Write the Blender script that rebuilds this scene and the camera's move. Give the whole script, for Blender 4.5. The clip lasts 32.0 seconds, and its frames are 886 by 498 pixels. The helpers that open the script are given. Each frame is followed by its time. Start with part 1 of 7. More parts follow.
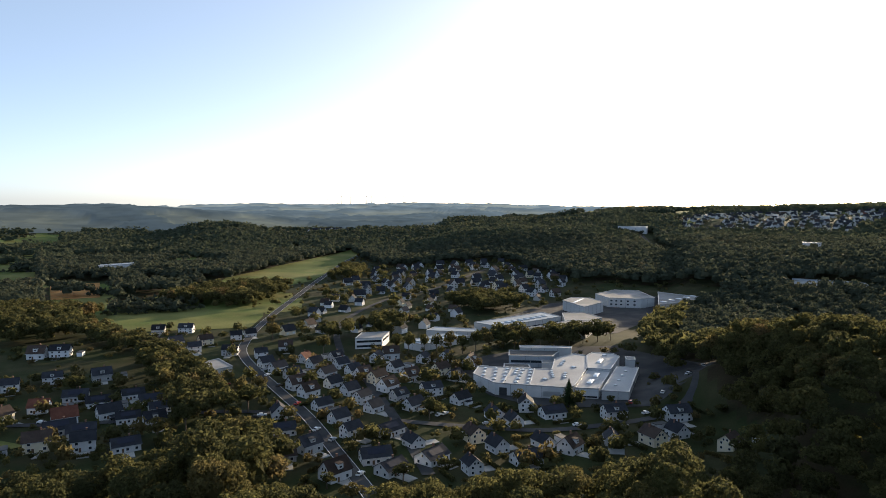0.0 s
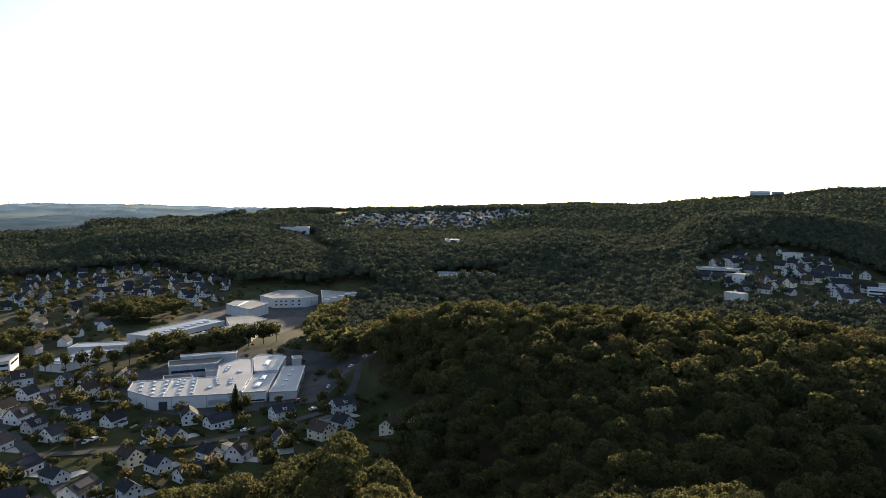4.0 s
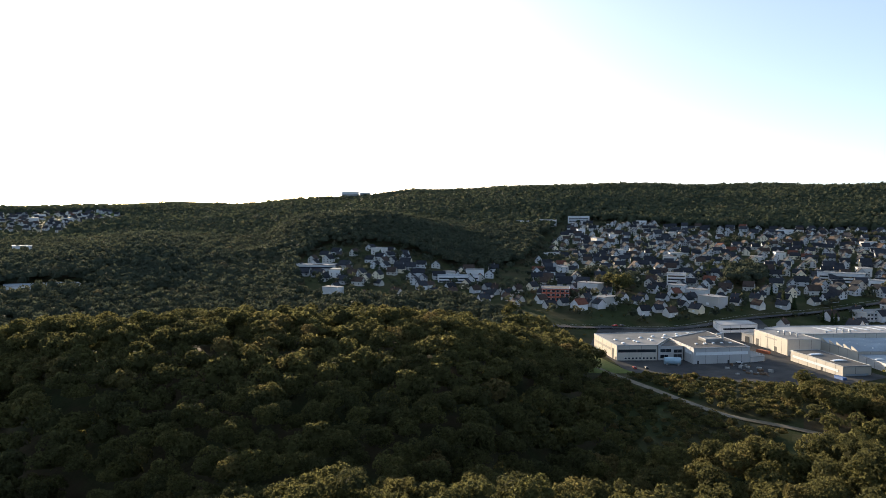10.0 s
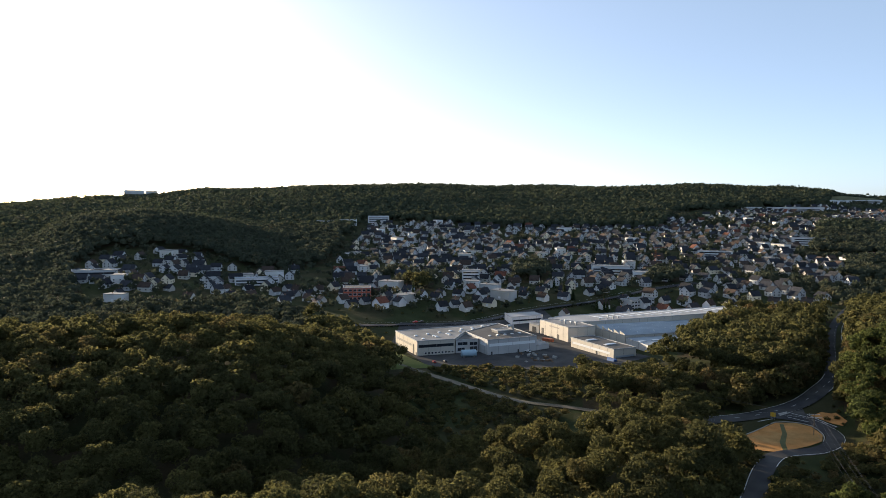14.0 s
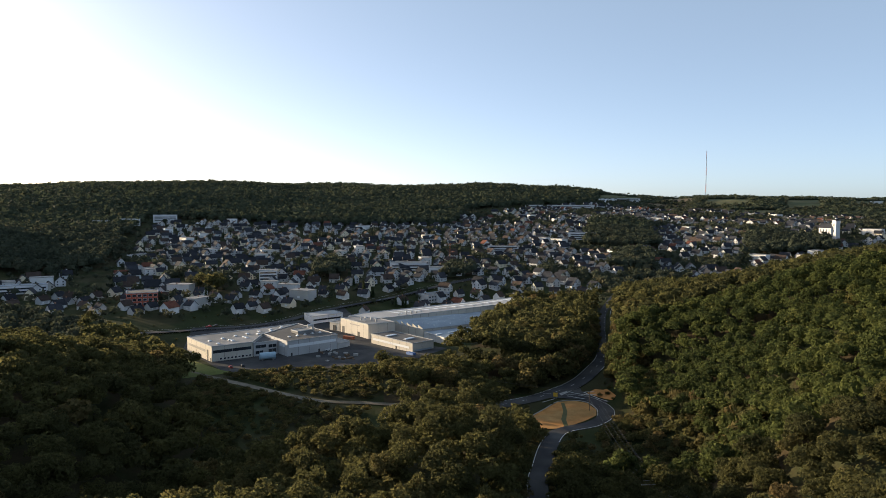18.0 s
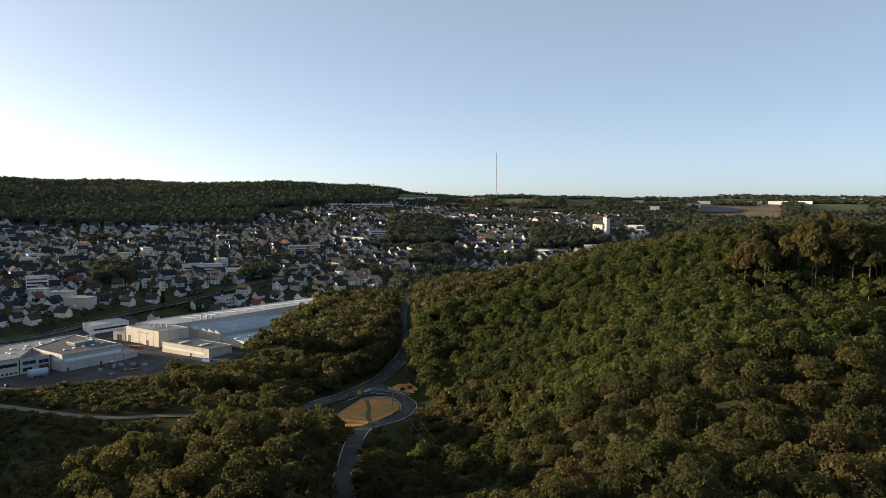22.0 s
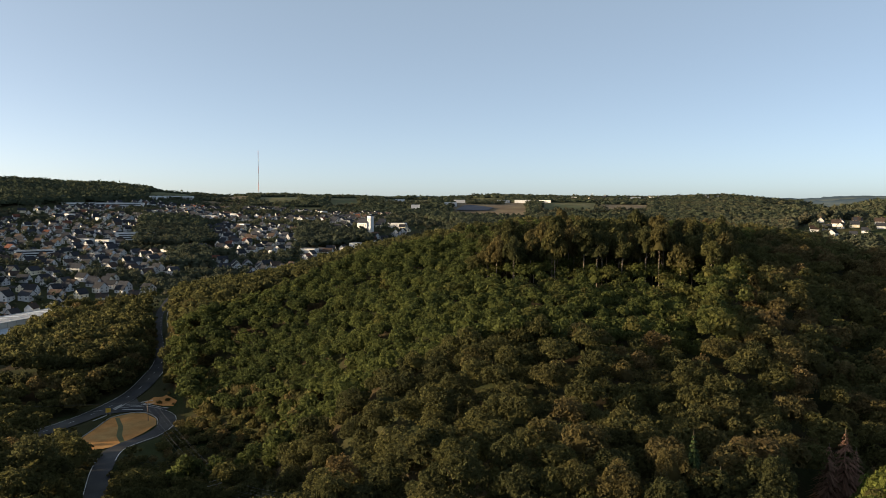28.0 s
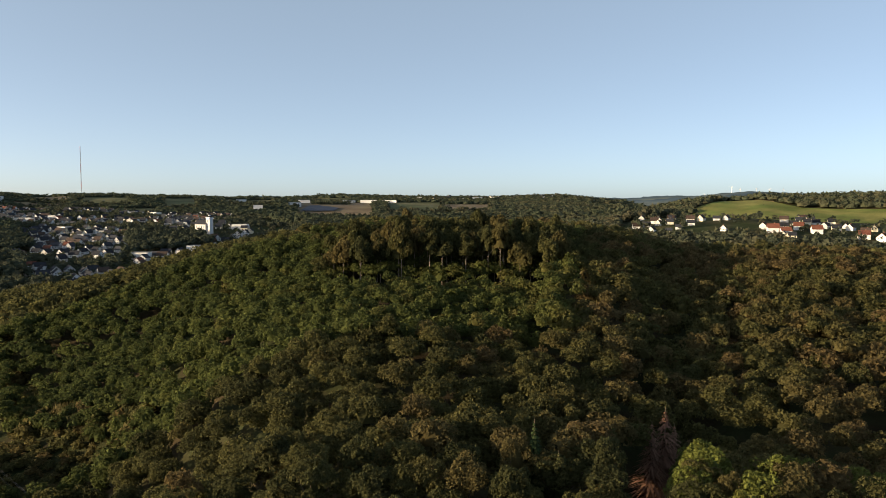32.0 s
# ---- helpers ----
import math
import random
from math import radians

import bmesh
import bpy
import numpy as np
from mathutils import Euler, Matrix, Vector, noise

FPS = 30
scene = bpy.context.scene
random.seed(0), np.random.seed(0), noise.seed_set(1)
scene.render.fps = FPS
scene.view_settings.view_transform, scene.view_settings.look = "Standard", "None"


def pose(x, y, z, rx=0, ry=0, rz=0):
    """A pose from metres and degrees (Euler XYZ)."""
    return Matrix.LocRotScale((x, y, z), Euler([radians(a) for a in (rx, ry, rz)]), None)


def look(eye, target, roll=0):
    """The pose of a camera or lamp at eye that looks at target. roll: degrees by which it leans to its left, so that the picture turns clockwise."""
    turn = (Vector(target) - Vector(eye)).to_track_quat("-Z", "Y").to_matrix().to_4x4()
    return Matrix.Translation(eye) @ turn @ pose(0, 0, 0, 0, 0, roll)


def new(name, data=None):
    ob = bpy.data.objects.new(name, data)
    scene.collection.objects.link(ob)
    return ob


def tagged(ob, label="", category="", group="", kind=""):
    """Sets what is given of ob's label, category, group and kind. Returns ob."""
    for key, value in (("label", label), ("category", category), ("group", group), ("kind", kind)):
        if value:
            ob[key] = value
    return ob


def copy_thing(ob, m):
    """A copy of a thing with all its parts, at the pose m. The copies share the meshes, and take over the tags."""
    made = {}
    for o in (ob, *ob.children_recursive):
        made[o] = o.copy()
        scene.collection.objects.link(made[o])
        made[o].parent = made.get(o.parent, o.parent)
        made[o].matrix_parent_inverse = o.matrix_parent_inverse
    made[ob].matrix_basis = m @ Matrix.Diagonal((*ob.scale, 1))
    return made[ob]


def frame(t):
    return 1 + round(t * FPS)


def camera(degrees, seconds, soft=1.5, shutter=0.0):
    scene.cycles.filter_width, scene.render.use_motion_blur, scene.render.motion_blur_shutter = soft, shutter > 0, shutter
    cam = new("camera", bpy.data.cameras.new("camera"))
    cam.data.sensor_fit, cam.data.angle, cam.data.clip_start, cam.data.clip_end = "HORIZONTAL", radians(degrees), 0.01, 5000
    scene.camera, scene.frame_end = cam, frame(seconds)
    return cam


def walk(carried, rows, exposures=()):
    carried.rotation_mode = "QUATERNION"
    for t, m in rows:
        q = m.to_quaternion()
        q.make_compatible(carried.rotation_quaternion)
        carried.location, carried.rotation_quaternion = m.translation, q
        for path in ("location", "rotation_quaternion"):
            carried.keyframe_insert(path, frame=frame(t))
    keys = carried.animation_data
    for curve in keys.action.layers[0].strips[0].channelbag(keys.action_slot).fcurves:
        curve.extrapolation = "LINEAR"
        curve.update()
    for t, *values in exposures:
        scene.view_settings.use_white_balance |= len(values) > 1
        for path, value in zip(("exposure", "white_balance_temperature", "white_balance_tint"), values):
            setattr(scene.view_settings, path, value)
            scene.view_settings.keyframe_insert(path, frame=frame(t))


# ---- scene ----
# ---------------------------------------------------------------- camera
HEIGHT = 100.0          # the drone hovers 100 m over the valley floor
LENS = 64.56

PATH = [
    (0.0, -0.0, -3.91, -0.09), (0.5, -3.86, -3.88, -0.16), (1.0, -7.88, -3.86, -0.22), (1.5, -11.4, -3.84, -0.26), (2.0, -14.55, -3.82, -0.28),
    (2.5, -17.66, -3.79, -0.3), (3.0, -20.79, -3.78, -0.3), (3.5, -23.91, -3.77, -0.28), (5.5, -36.35, -3.71, -0.19), (6.0, -39.42, -3.69, -0.2),
    (6.5, -42.54, -3.67, -0.21), (7.0, -45.62, -3.65, -0.21), (7.5, -48.43, -3.64, -0.2), (8.0, -50.71, -3.65, -0.19), (8.5, -52.71, -3.65, -0.18),
    (9.0, -54.75, -3.65, -0.16), (9.5, -56.79, -3.64, -0.14), (10.0, -58.81, -3.65, -0.13), (10.5, -60.84, -3.64, -0.15), (11.0, -62.84, -3.64, -0.18),
    (11.5, -64.87, -3.65, -0.2), (12.0, -66.91, -3.65, -0.22), (12.5, -68.85, -3.65, -0.22), (13.0, -70.91, -3.62, -0.21), (13.5, -72.94, -3.62, -0.2),
    (14.0, -74.99, -3.62, -0.2), (14.5, -77.02, -3.63, -0.2), (16.5, -85.21, -3.69, -0.18), (17.0, -87.25, -3.69, -0.17), (17.5, -89.27, -3.71, -0.16),
    (18.0, -91.33, -3.72, -0.17), (18.5, -93.36, -3.74, -0.18), (19.0, -95.38, -3.74, -0.2), (19.5, -97.41, -3.74, -0.22), (20.0, -99.43, -3.74, -0.24),
    (20.5, -101.45, -3.74, -0.25), (21.0, -103.47, -3.74, -0.24), (21.5, -105.48, -3.75, -0.23), (22.0, -107.47, -3.77, -0.23), (22.5, -109.39, -3.78, -0.23),
    (23.0, -110.96, -3.79, -0.23), (23.5, -112.48, -3.8, -0.22), (24.0, -114.06, -3.79, -0.22), (24.5, -115.6, -3.79, -0.21), (25.0, -117.14, -3.79, -0.22),
    (25.5, -118.71, -3.79, -0.23), (27.5, -124.91, -3.8, -0.19), (28.0, -126.49, -3.8, -0.19), (28.5, -128.08, -3.79, -0.2), (29.0, -129.65, -3.78, -0.21),
    (29.5, -131.21, -3.77, -0.2), (30.0, -132.76, -3.76, -0.19), (30.5, -134.32, -3.75, -0.16), (31.0, -135.89, -3.75, -0.12), (31.5, -137.43, -3.76, -0.08),
    (32.0, -139.0, -3.77, -0.04)]

cam = camera(LENS, 32.0, soft=0.35)
walk(cam, [(t, pose(0, 0, HEIGHT, 90 + pitch, roll, yaw)) for t, yaw, pitch, roll in PATH],
     exposures=[(0.0, 1.2, 6450, 10.5), (8.0, 1.48, 6450, 10.5), (14.0, 1.26, 6450, 10.5), (20.0, 1.1, 6850, 9.5), (32.0, 1.04, 7150, 9.5)])

# ---------------------------------------------------------------- light
SUN_AZ, SUN_EL = 32.0, 7.8      # degrees clockwise from +y, degrees over the horizon

world = bpy.data.worlds.new("evening_sky")
scene.world = world
world.use_nodes = True
wn = world.node_tree
sky = wn.nodes.new("ShaderNodeTexSky")
sky.sky_type = "NISHITA"
sky.sun_disc = False
sky.sun_elevation = radians(SUN_EL)
sky.sun_rotation = radians(SUN_AZ)
sky.altitude = 300
sky.air_density = 0.38
sky.dust_density = 1.3
sky.ozone_density = 0.55
veil_sky = wn.nodes.new("ShaderNodeMix")      # high thin haze evens out the clear sky
veil_sky.data_type = "RGBA"
veil_sky.inputs["Factor"].default_value = 0.44
veil_sky.inputs["B"].default_value = (1.56, 2.05, 2.55, 1)
wn.links.new(sky.outputs[0], veil_sky.inputs["A"])
wn.links.new(veil_sky.outputs["Result"], wn.nodes["Background"].inputs[0])
wn.nodes["Background"].inputs[1].default_value = 0.148

sun_data = bpy.data.lights.new("sun", "SUN")
sun_data.energy = 4.9
sun_data.angle = radians(0.6)
sun_data.color = (1.0, 0.80, 0.55)
sun = new("sun", sun_data)
sa, se = radians(SUN_AZ), radians(SUN_EL)
sun_dir = Vector((math.sin(sa) * math.cos(se), math.cos(sa) * math.cos(se), math.sin(se)))
sun.matrix_world = look(sun_dir * 500, (0, 0, 0))

# ---------------------------------------------------------------- small tools
rng = np.random.default_rng(7)


def P(az, r):
    """The place r metres away in the direction az degrees clockwise from +y."""
    return r * math.sin(radians(az)), r * math.cos(radians(az))


def polar(x, y):
    """Direction in degrees, -100 to 260, and distance."""
    a = np.degrees(np.arctan2(x, y))
    return np.where(a < -100, a + 360, a), np.hypot(x, y)


def inside(poly, x, y):
    """Which of the points lie in the polygon."""
    x, y = np.asarray(x, float), np.asarray(y, float)
    res = np.zeros(x.shape, bool)
    n = len(poly)
    for i in range(n):
        (x0, y0), (x1, y1) = poly[i], poly[(i + 1) % n]
        if y0 == y1:
            continue
        hit = ((y0 > y) != (y1 > y)) & (x < (x1 - x0) * (y - y0) / (y1 - y0) + x0)
        res ^= hit
    return res


def away(line, x, y):
    """The distance of the points from a polyline."""
    x, y = np.asarray(x, float), np.asarray(y, float)
    best = np.full(x.shape, 1e9)
    for (x0, y0), (x1, y1) in zip(line, line[1:]):
        dx, dy = x1 - x0, y1 - y0
        u = np.clip(((x - x0) * dx + (y - y0) * dy) / (dx * dx + dy * dy + 1e-9), 0, 1)
        best = np.minimum(best, np.hypot(x - x0 - u * dx, y - y0 - u * dy))
    return best


def wave(x, y, size, seed=0.0):
    """Cheap smooth noise, about -1 to 1, for whole arrays."""
    x, y = np.asarray(x, float) / size + seed * 1.7, np.asarray(y, float) / size - seed * 2.3
    return (np.sin(x * 1.3 + 1.9 * np.sin(y * 0.9 + seed)) + np.sin(y * 1.7 - x * 0.6 + 1.4 * np.sin(x * 0.8 - seed))
            + 0.6 * np.sin(2.9 * x + 2.3 * y + seed * 3.1) + 0.6 * np.sin(3.3 * y - 2.1 * x + 0.7 * seed)) / 3.2


def np_mesh(name, verts, faces, material, smooth=False, tint=None, mats=None):
    """A mesh from arrays: faces is (n, 3) or (n, 4)."""
    verts, faces = np.asarray(verts, np.float32), np.asarray(faces, np.int32)
    me = bpy.data.meshes.new(name)
    me.vertices.add(len(verts))
    me.vertices.foreach_set("co", verts.ravel())
    k = faces.shape[1]
    me.loops.add(faces.size)
    me.loops.foreach_set("vertex_index", faces.ravel())
    me.polygons.add(len(faces))
    me.polygons.foreach_set("loop_start", np.arange(0, faces.size, k, dtype=np.int32))
    me.polygons.foreach_set("loop_total", np.full(len(faces), k, np.int32))
    for m in (material if isinstance(material, (list, tuple)) else [material]):
        me.materials.append(m)
    if mats is not None:
        me.polygons.foreach_set("material_index", np.asarray(mats, np.int32))
    me.polygons.foreach_set("use_smooth", np.full(len(faces), smooth, bool))
    if tint is not None:
        at = me.attributes.new("tint", "FLOAT", "POINT")
        at.data.foreach_set("value", np.asarray(tint, np.float32))
    me.update(calc_edges=True)
    me.validate()
    return me


class Geo:
    """Collects boxes, prisms and faces for one mesh."""

    def __init__(self):
        self.v, self.f, self.m = [], [], []

    def face(self, pts, mi=0):
        n = len(self.v)
        self.v += [tuple(p) for p in pts]
        self.f.append(tuple(range(n, n + len(pts))))
        self.m.append(mi)
        return self

    def box(self, cx, cy, z0, sx, sy, sz, turn=0.0, mi=0):
        c, s = math.cos(radians(turn)), math.sin(radians(turn))
        q = [(cx + u * sx / 2 * c - w * sy / 2 * s, cy + u * sx / 2 * s + w * sy / 2 * c) for u, w in ((-1, -1), (1, -1), (1, 1), (-1, 1))]
        return self.prism(q, z0, z0 + sz, mi)

    def prism(self, poly, z0, z1, mi=0):
        area = sum(poly[i][0] * poly[(i + 1) % len(poly)][1] - poly[(i + 1) % len(poly)][0] * poly[i][1] for i in range(len(poly)))
        if area < 0:
            poly = poly[::-1]
        n, k = len(self.v), len(poly)
        self.v += [(p[0], p[1], z0) for p in poly] + [(p[0], p[1], z1) for p in poly]
        self.f.append(tuple(range(n + k - 1, n - 1, -1)))
        self.f.append(tuple(range(n + k, n + 2 * k)))
        for i in range(k):
            j = (i + 1) % k
            self.f.append((n + i, n + j, n + k + j, n + k + i))
        self.m += [mi] * (k + 2)
        return self

    def tube(self, p0, p1, r0, r1, sides=6, mi=0):
        a, b = Vector(p0), Vector(p1)
        d = (b - a).normalized()
        u = d.orthogonal().normalized()
        w = d.cross(u)
        n = len(self.v)
        for c, r in ((a, r0), (b, r1)):
            for i in range(sides):
                t = 2 * math.pi * i / sides
                self.v.append(tuple(c + (u * math.cos(t) + w * math.sin(t)) * r))
        for i in range(sides):
            j = (i + 1) % sides
            self.f.append((n + i, n + j, n + sides + j, n + sides + i))
        self.f.append(tuple(range(n + sides - 1, n - 1, -1)))
        self.f.append(tuple(range(n + sides, n + 2 * sides)))
        self.m += [mi] * (sides + 2)
        return self

    def sweep(self, pts, r, sides=4):
        """One bent wire through the points."""
        n, k = len(self.v), len(pts)
        for i, p in enumerate(pts):
            d = (pts[min(i + 1, k - 1)] - pts[max(i - 1, 0)]).normalized()
            u = d.cross(Vector((0, 0, 1))).normalized()
            w = d.cross(u)
            for j in range(sides):
                t = 2 * math.pi * j / sides
                self.v.append(tuple(p + (u * math.cos(t) + w * math.sin(t)) * r))
        for i in range(k - 1):
            for j in range(sides):
                a, b = n + i * sides + j, n + i * sides + (j + 1) % sides
                self.f.append((a, b, b + sides, a + sides))
                self.m.append(0)
        return self

    def slab(self, pts, thick, mi=0):
        """A sloping plate: the upper face's corners, and its thickness downwards."""
        n, k = len(self.v), len(pts)
        self.v += [tuple(p) for p in pts] + [(p[0], p[1], p[2] - thick) for p in pts]
        self.f.append(tuple(range(n, n + k)))
        self.f.append(tuple(range(n + 2 * k - 1, n + k - 1, -1)))
        for i in range(k):
            j = (i + 1) % k
            self.f.append((n + j, n + i, n + k + i, n + k + j))
        self.m += [mi] * (k + 2)
        return self

    def mesh(self, name, *materials):
        me = bpy.data.meshes.new(name)
        me.from_pydata(self.v, [], self.f)
        for m in materials:
            me.materials.append(m)
        if len(materials) > 1:
            me.polygons.foreach_set("material_index", self.m)
        me.update()
        return me


def part(name, geo, material, parent, label="", at=None):
    """One mesh object under a thing or a part. geo: a Geo or a finished mesh."""
    me = geo if isinstance(geo, bpy.types.Mesh) else geo.mesh(name, material)
    ob = new(name, me)
    ob.parent = parent
    if at is not None:
        ob.matrix_basis = at
    if label:
        ob["label"] = label
    return ob


def thing(name, geo, material, label, category, group="", kind="", m=None):
    """A top-level thing: a mesh, or an Empty where geo is None."""
    if geo is None:
        ob = new(name)
        ob.empty_display_size = 0.5
    else:
        ob = new(name, geo if isinstance(geo, bpy.types.Mesh) else geo.mesh(name, material))
    tagged(ob, label, category, group, kind)
    if m is not None:
        ob.matrix_world = m
    return ob


# ---------------------------------------------------------------- materials
def mat(name, base, rough=0.8, metal=0.0, vary=0.25, scale=0.5, bump=0.0, fine=8.0, second=None, mix_scale=0.05, spec=0.3, rand=0.0):
    """A weathered surface: a base colour with large stains, fine grain, relief and a change from object to object."""
    m = bpy.data.materials.new(name)
    m.use_nodes = True
    nt = m.node_tree
    bs = nt.nodes["Principled BSDF"]
    bs.inputs["Roughness"].default_value = rough
    bs.inputs["Metallic"].default_value = metal
    bs.inputs["Specular IOR Level"].default_value = spec
    geo = nt.nodes.new("ShaderNodeNewGeometry")

    def tex(s, detail):
        n = nt.nodes.new("ShaderNodeTexNoise")
        n.inputs["Scale"].default_value = s
        n.inputs["Detail"].default_value = detail
        nt.links.new(geo.outputs["Position"], n.inputs["Vector"])
        return n

    big, small = tex(scale, 4), tex(fine, 2)
    add = nt.nodes.new("ShaderNodeMath")
    add.operation = "MULTIPLY_ADD"
    nt.links.new(small.outputs["Fac"], add.inputs[0])
    add.inputs[1].default_value = 0.5
    nt.links.new(big.outputs["Fac"], add.inputs[2])
    ramp = nt.nodes.new("ShaderNodeMapRange")
    nt.links.new(add.outputs[0], ramp.inputs["Value"])
    ramp.inputs["From Min"].default_value, ramp.inputs["From Max"].default_value = 0.45, 1.05
    ramp.inputs["To Min"].default_value, ramp.inputs["To Max"].default_value = 1 - vary, 1 + vary
    col = nt.nodes.new("ShaderNodeMix")
    col.data_type = "RGBA"
    col.inputs["A"].default_value = (*base, 1)
    col.inputs["B"].default_value = (*(second or base), 1)
    blend = tex(mix_scale, 3)
    edge = nt.nodes.new("ShaderNodeMapRange")
    nt.links.new(blend.outputs["Fac"], edge.inputs["Value"])
    edge.inputs["From Min"].default_value, edge.inputs["From Max"].default_value = 0.42, 0.6
    nt.links.new(edge.outputs[0], col.inputs["Factor"])
    hsv = nt.nodes.new("ShaderNodeHueSaturation")
    nt.links.new(col.outputs["Result"], hsv.inputs["Color"])
    value = ramp.outputs[0]
    if rand:
        info = nt.nodes.new("ShaderNodeObjectInfo")
        rr = nt.nodes.new("ShaderNodeMapRange")
        nt.links.new(info.outputs["Random"], rr.inputs["Value"])
        rr.inputs["To Min"].default_value, rr.inputs["To Max"].default_value = 1 - rand, 1 + rand
        mul = nt.nodes.new("ShaderNodeMath")
        mul.operation = "MULTIPLY"
        nt.links.new(value, mul.inputs[0])
        nt.links.new(rr.outputs[0], mul.inputs[1])
        value = mul.outputs[0]
    nt.links.new(value, hsv.inputs["Value"])
    nt.links.new(hsv.outputs[0], bs.inputs["Base Color"])
    if bump:
        b = nt.nodes.new("ShaderNodeBump")
        b.inputs["Strength"].default_value = 0.6
        b.inputs["Distance"].default_value = bump
        nt.links.new(add.outputs[0], b.inputs["Height"])
        nt.links.new(b.outputs[0], bs.inputs["Normal"])
    return m


def foliage(name, dark, light, warm, source="tint", clear=0.45, uneven=0.35):
    """Leaves: tone from tree to tree and leaf to leaf, and light that passes through."""
    m = bpy.data.materials.new(name)
    m.use_nodes = True
    nt = m.node_tree
    bs = nt.nodes["Principled BSDF"]
    bs.inputs["Roughness"].default_value = 0.9
    bs.inputs["Specular IOR Level"].default_value = 0.06
    geo = nt.nodes.new("ShaderNodeNewGeometry")
    if source == "tint":
        src = nt.nodes.new("ShaderNodeAttribute")
        src.attribute_name = "tint"
        tone = src.outputs["Fac"]
    else:
        src = nt.nodes.new("ShaderNodeObjectInfo")
        tone = src.outputs["Random"]
    mix = nt.nodes.new("ShaderNodeValToRGB")
    e = mix.color_ramp.elements
    e[0].color, e[1].color = (*dark, 1), (*warm, 1)
    e[1].position = 1.0
    mid = e.new(0.62)
    mid.color = (*light, 1)
    nt.links.new(tone, mix.inputs["Fac"])
    rr = nt.nodes.new("ShaderNodeMapRange")
    nt.links.new(geo.outputs["Random Per Island"], rr.inputs["Value"])
    rr.inputs["To Min"].default_value, rr.inputs["To Max"].default_value = 1 - uneven, 1 + uneven
    hsv = nt.nodes.new("ShaderNodeHueSaturation")
    nt.links.new(rr.outputs[0], hsv.inputs["Value"])
    nt.links.new(mix.outputs[0], hsv.inputs["Color"])
    nt.links.new(hsv.outputs[0], bs.inputs["Base Color"])
    tr = nt.nodes.new("ShaderNodeBsdfTranslucent")
    nt.links.new(hsv.outputs[0], tr.inputs["Color"])
    both = nt.nodes.new("ShaderNodeMixShader")
    both.inputs[0].default_value = clear
    nt.links.new(bs.outputs[0], both.inputs[1])
    nt.links.new(tr.outputs[0], both.inputs[2])
    nt.links.new(both.outputs[0], nt.nodes["Material Output"].inputs["Surface"])
    return m


M_FLOOR = mat("forest_floor", (0.035, 0.04, 0.018), 0.95, vary=0.4, scale=0.08, fine=1.2, bump=0.3, second=(0.045, 0.035, 0.02), spec=0.04)
M_GRASS = mat("lawn_grass", (0.03, 0.038, 0.015), 0.95, vary=0.35, scale=0.06, fine=1.5, bump=0.15, second=(0.042, 0.04, 0.02), mix_scale=0.03, spec=0.04)
M_FIELD = mat("meadow_grass", (0.1, 0.125, 0.036), 0.95, vary=0.35, scale=0.02, fine=0.6, bump=0.1, second=(0.165, 0.16, 0.055), mix_scale=0.012, spec=0.04)
M_STUBBLE = mat("dry_stubble", (0.30, 0.22, 0.11), 0.95, vary=0.25, scale=0.03, fine=0.8, bump=0.1, second=(0.24, 0.2, 0.09), mix_scale=0.02, spec=0.04)
M_PASTURE = mat("far_pasture", (0.078, 0.088, 0.045), 0.95, vary=0.3, scale=0.02, fine=0.6, bump=0.1, second=(0.125, 0.115, 0.06), mix_scale=0.015, spec=0.04)
M_PLOUGHED = mat("ploughed_earth", (0.15, 0.112, 0.075), 0.95, vary=0.25, scale=0.03, fine=0.8, bump=0.1, second=(0.18, 0.145, 0.09), mix_scale=0.02, spec=0.04)
M_DRYGRASS = mat("dry_grass", (0.42, 0.2, 0.07), 0.95, vary=0.35, scale=0.15, fine=2.5, bump=0.1, second=(0.33, 0.19, 0.075), mix_scale=0.06, spec=0.04)
M_ASPHALT = mat("asphalt", (0.05, 0.05, 0.053), 0.9, vary=0.25, scale=0.12, fine=4, second=(0.075, 0.073, 0.071), spec=0.04)
M_GRAVEL = mat("gravel_track", (0.17, 0.15, 0.12), 0.95, vary=0.35, scale=0.2, fine=3, second=(0.11, 0.1, 0.075), spec=0.04)
M_CONCRETE = mat("concrete", (0.32, 0.31, 0.29), 0.85, vary=0.2, scale=0.1, fine=3)
M_WHITE = mat("white_render", (0.57, 0.57, 0.575), 0.85, vary=0.08, scale=0.3, fine=4, rand=0.12)
M_PALEWALL = mat("weathered_pale_render", (0.54, 0.54, 0.54), 0.85, vary=0.15, scale=0.05, fine=4, rand=0.2, second=(0.5, 0.47, 0.42), mix_scale=0.03)
M_CREAM = mat("cream_render", (0.66, 0.58, 0.43), 0.85, vary=0.1, scale=0.3, fine=4, rand=0.12)
M_GREYWALL = mat("grey_render", (0.42, 0.42, 0.42), 0.85, vary=0.1, scale=0.3, fine=4, rand=0.15)
M_SLATE = mat("dark_slate_roof", (0.028, 0.03, 0.036), 0.85, spec=0.08, vary=0.3, scale=0.4, fine=5, bump=0.03, rand=0.35)
M_BROWNROOF = mat("brown_tile_roof", (0.05, 0.036, 0.03), 0.85, spec=0.1, vary=0.3, scale=0.4, fine=5, bump=0.03, rand=0.3)
M_REDROOF = mat("red_tile_roof", (0.131, 0.052, 0.035), 0.85, spec=0.1, vary=0.3, scale=0.4, fine=5, bump=0.03, rand=0.2)
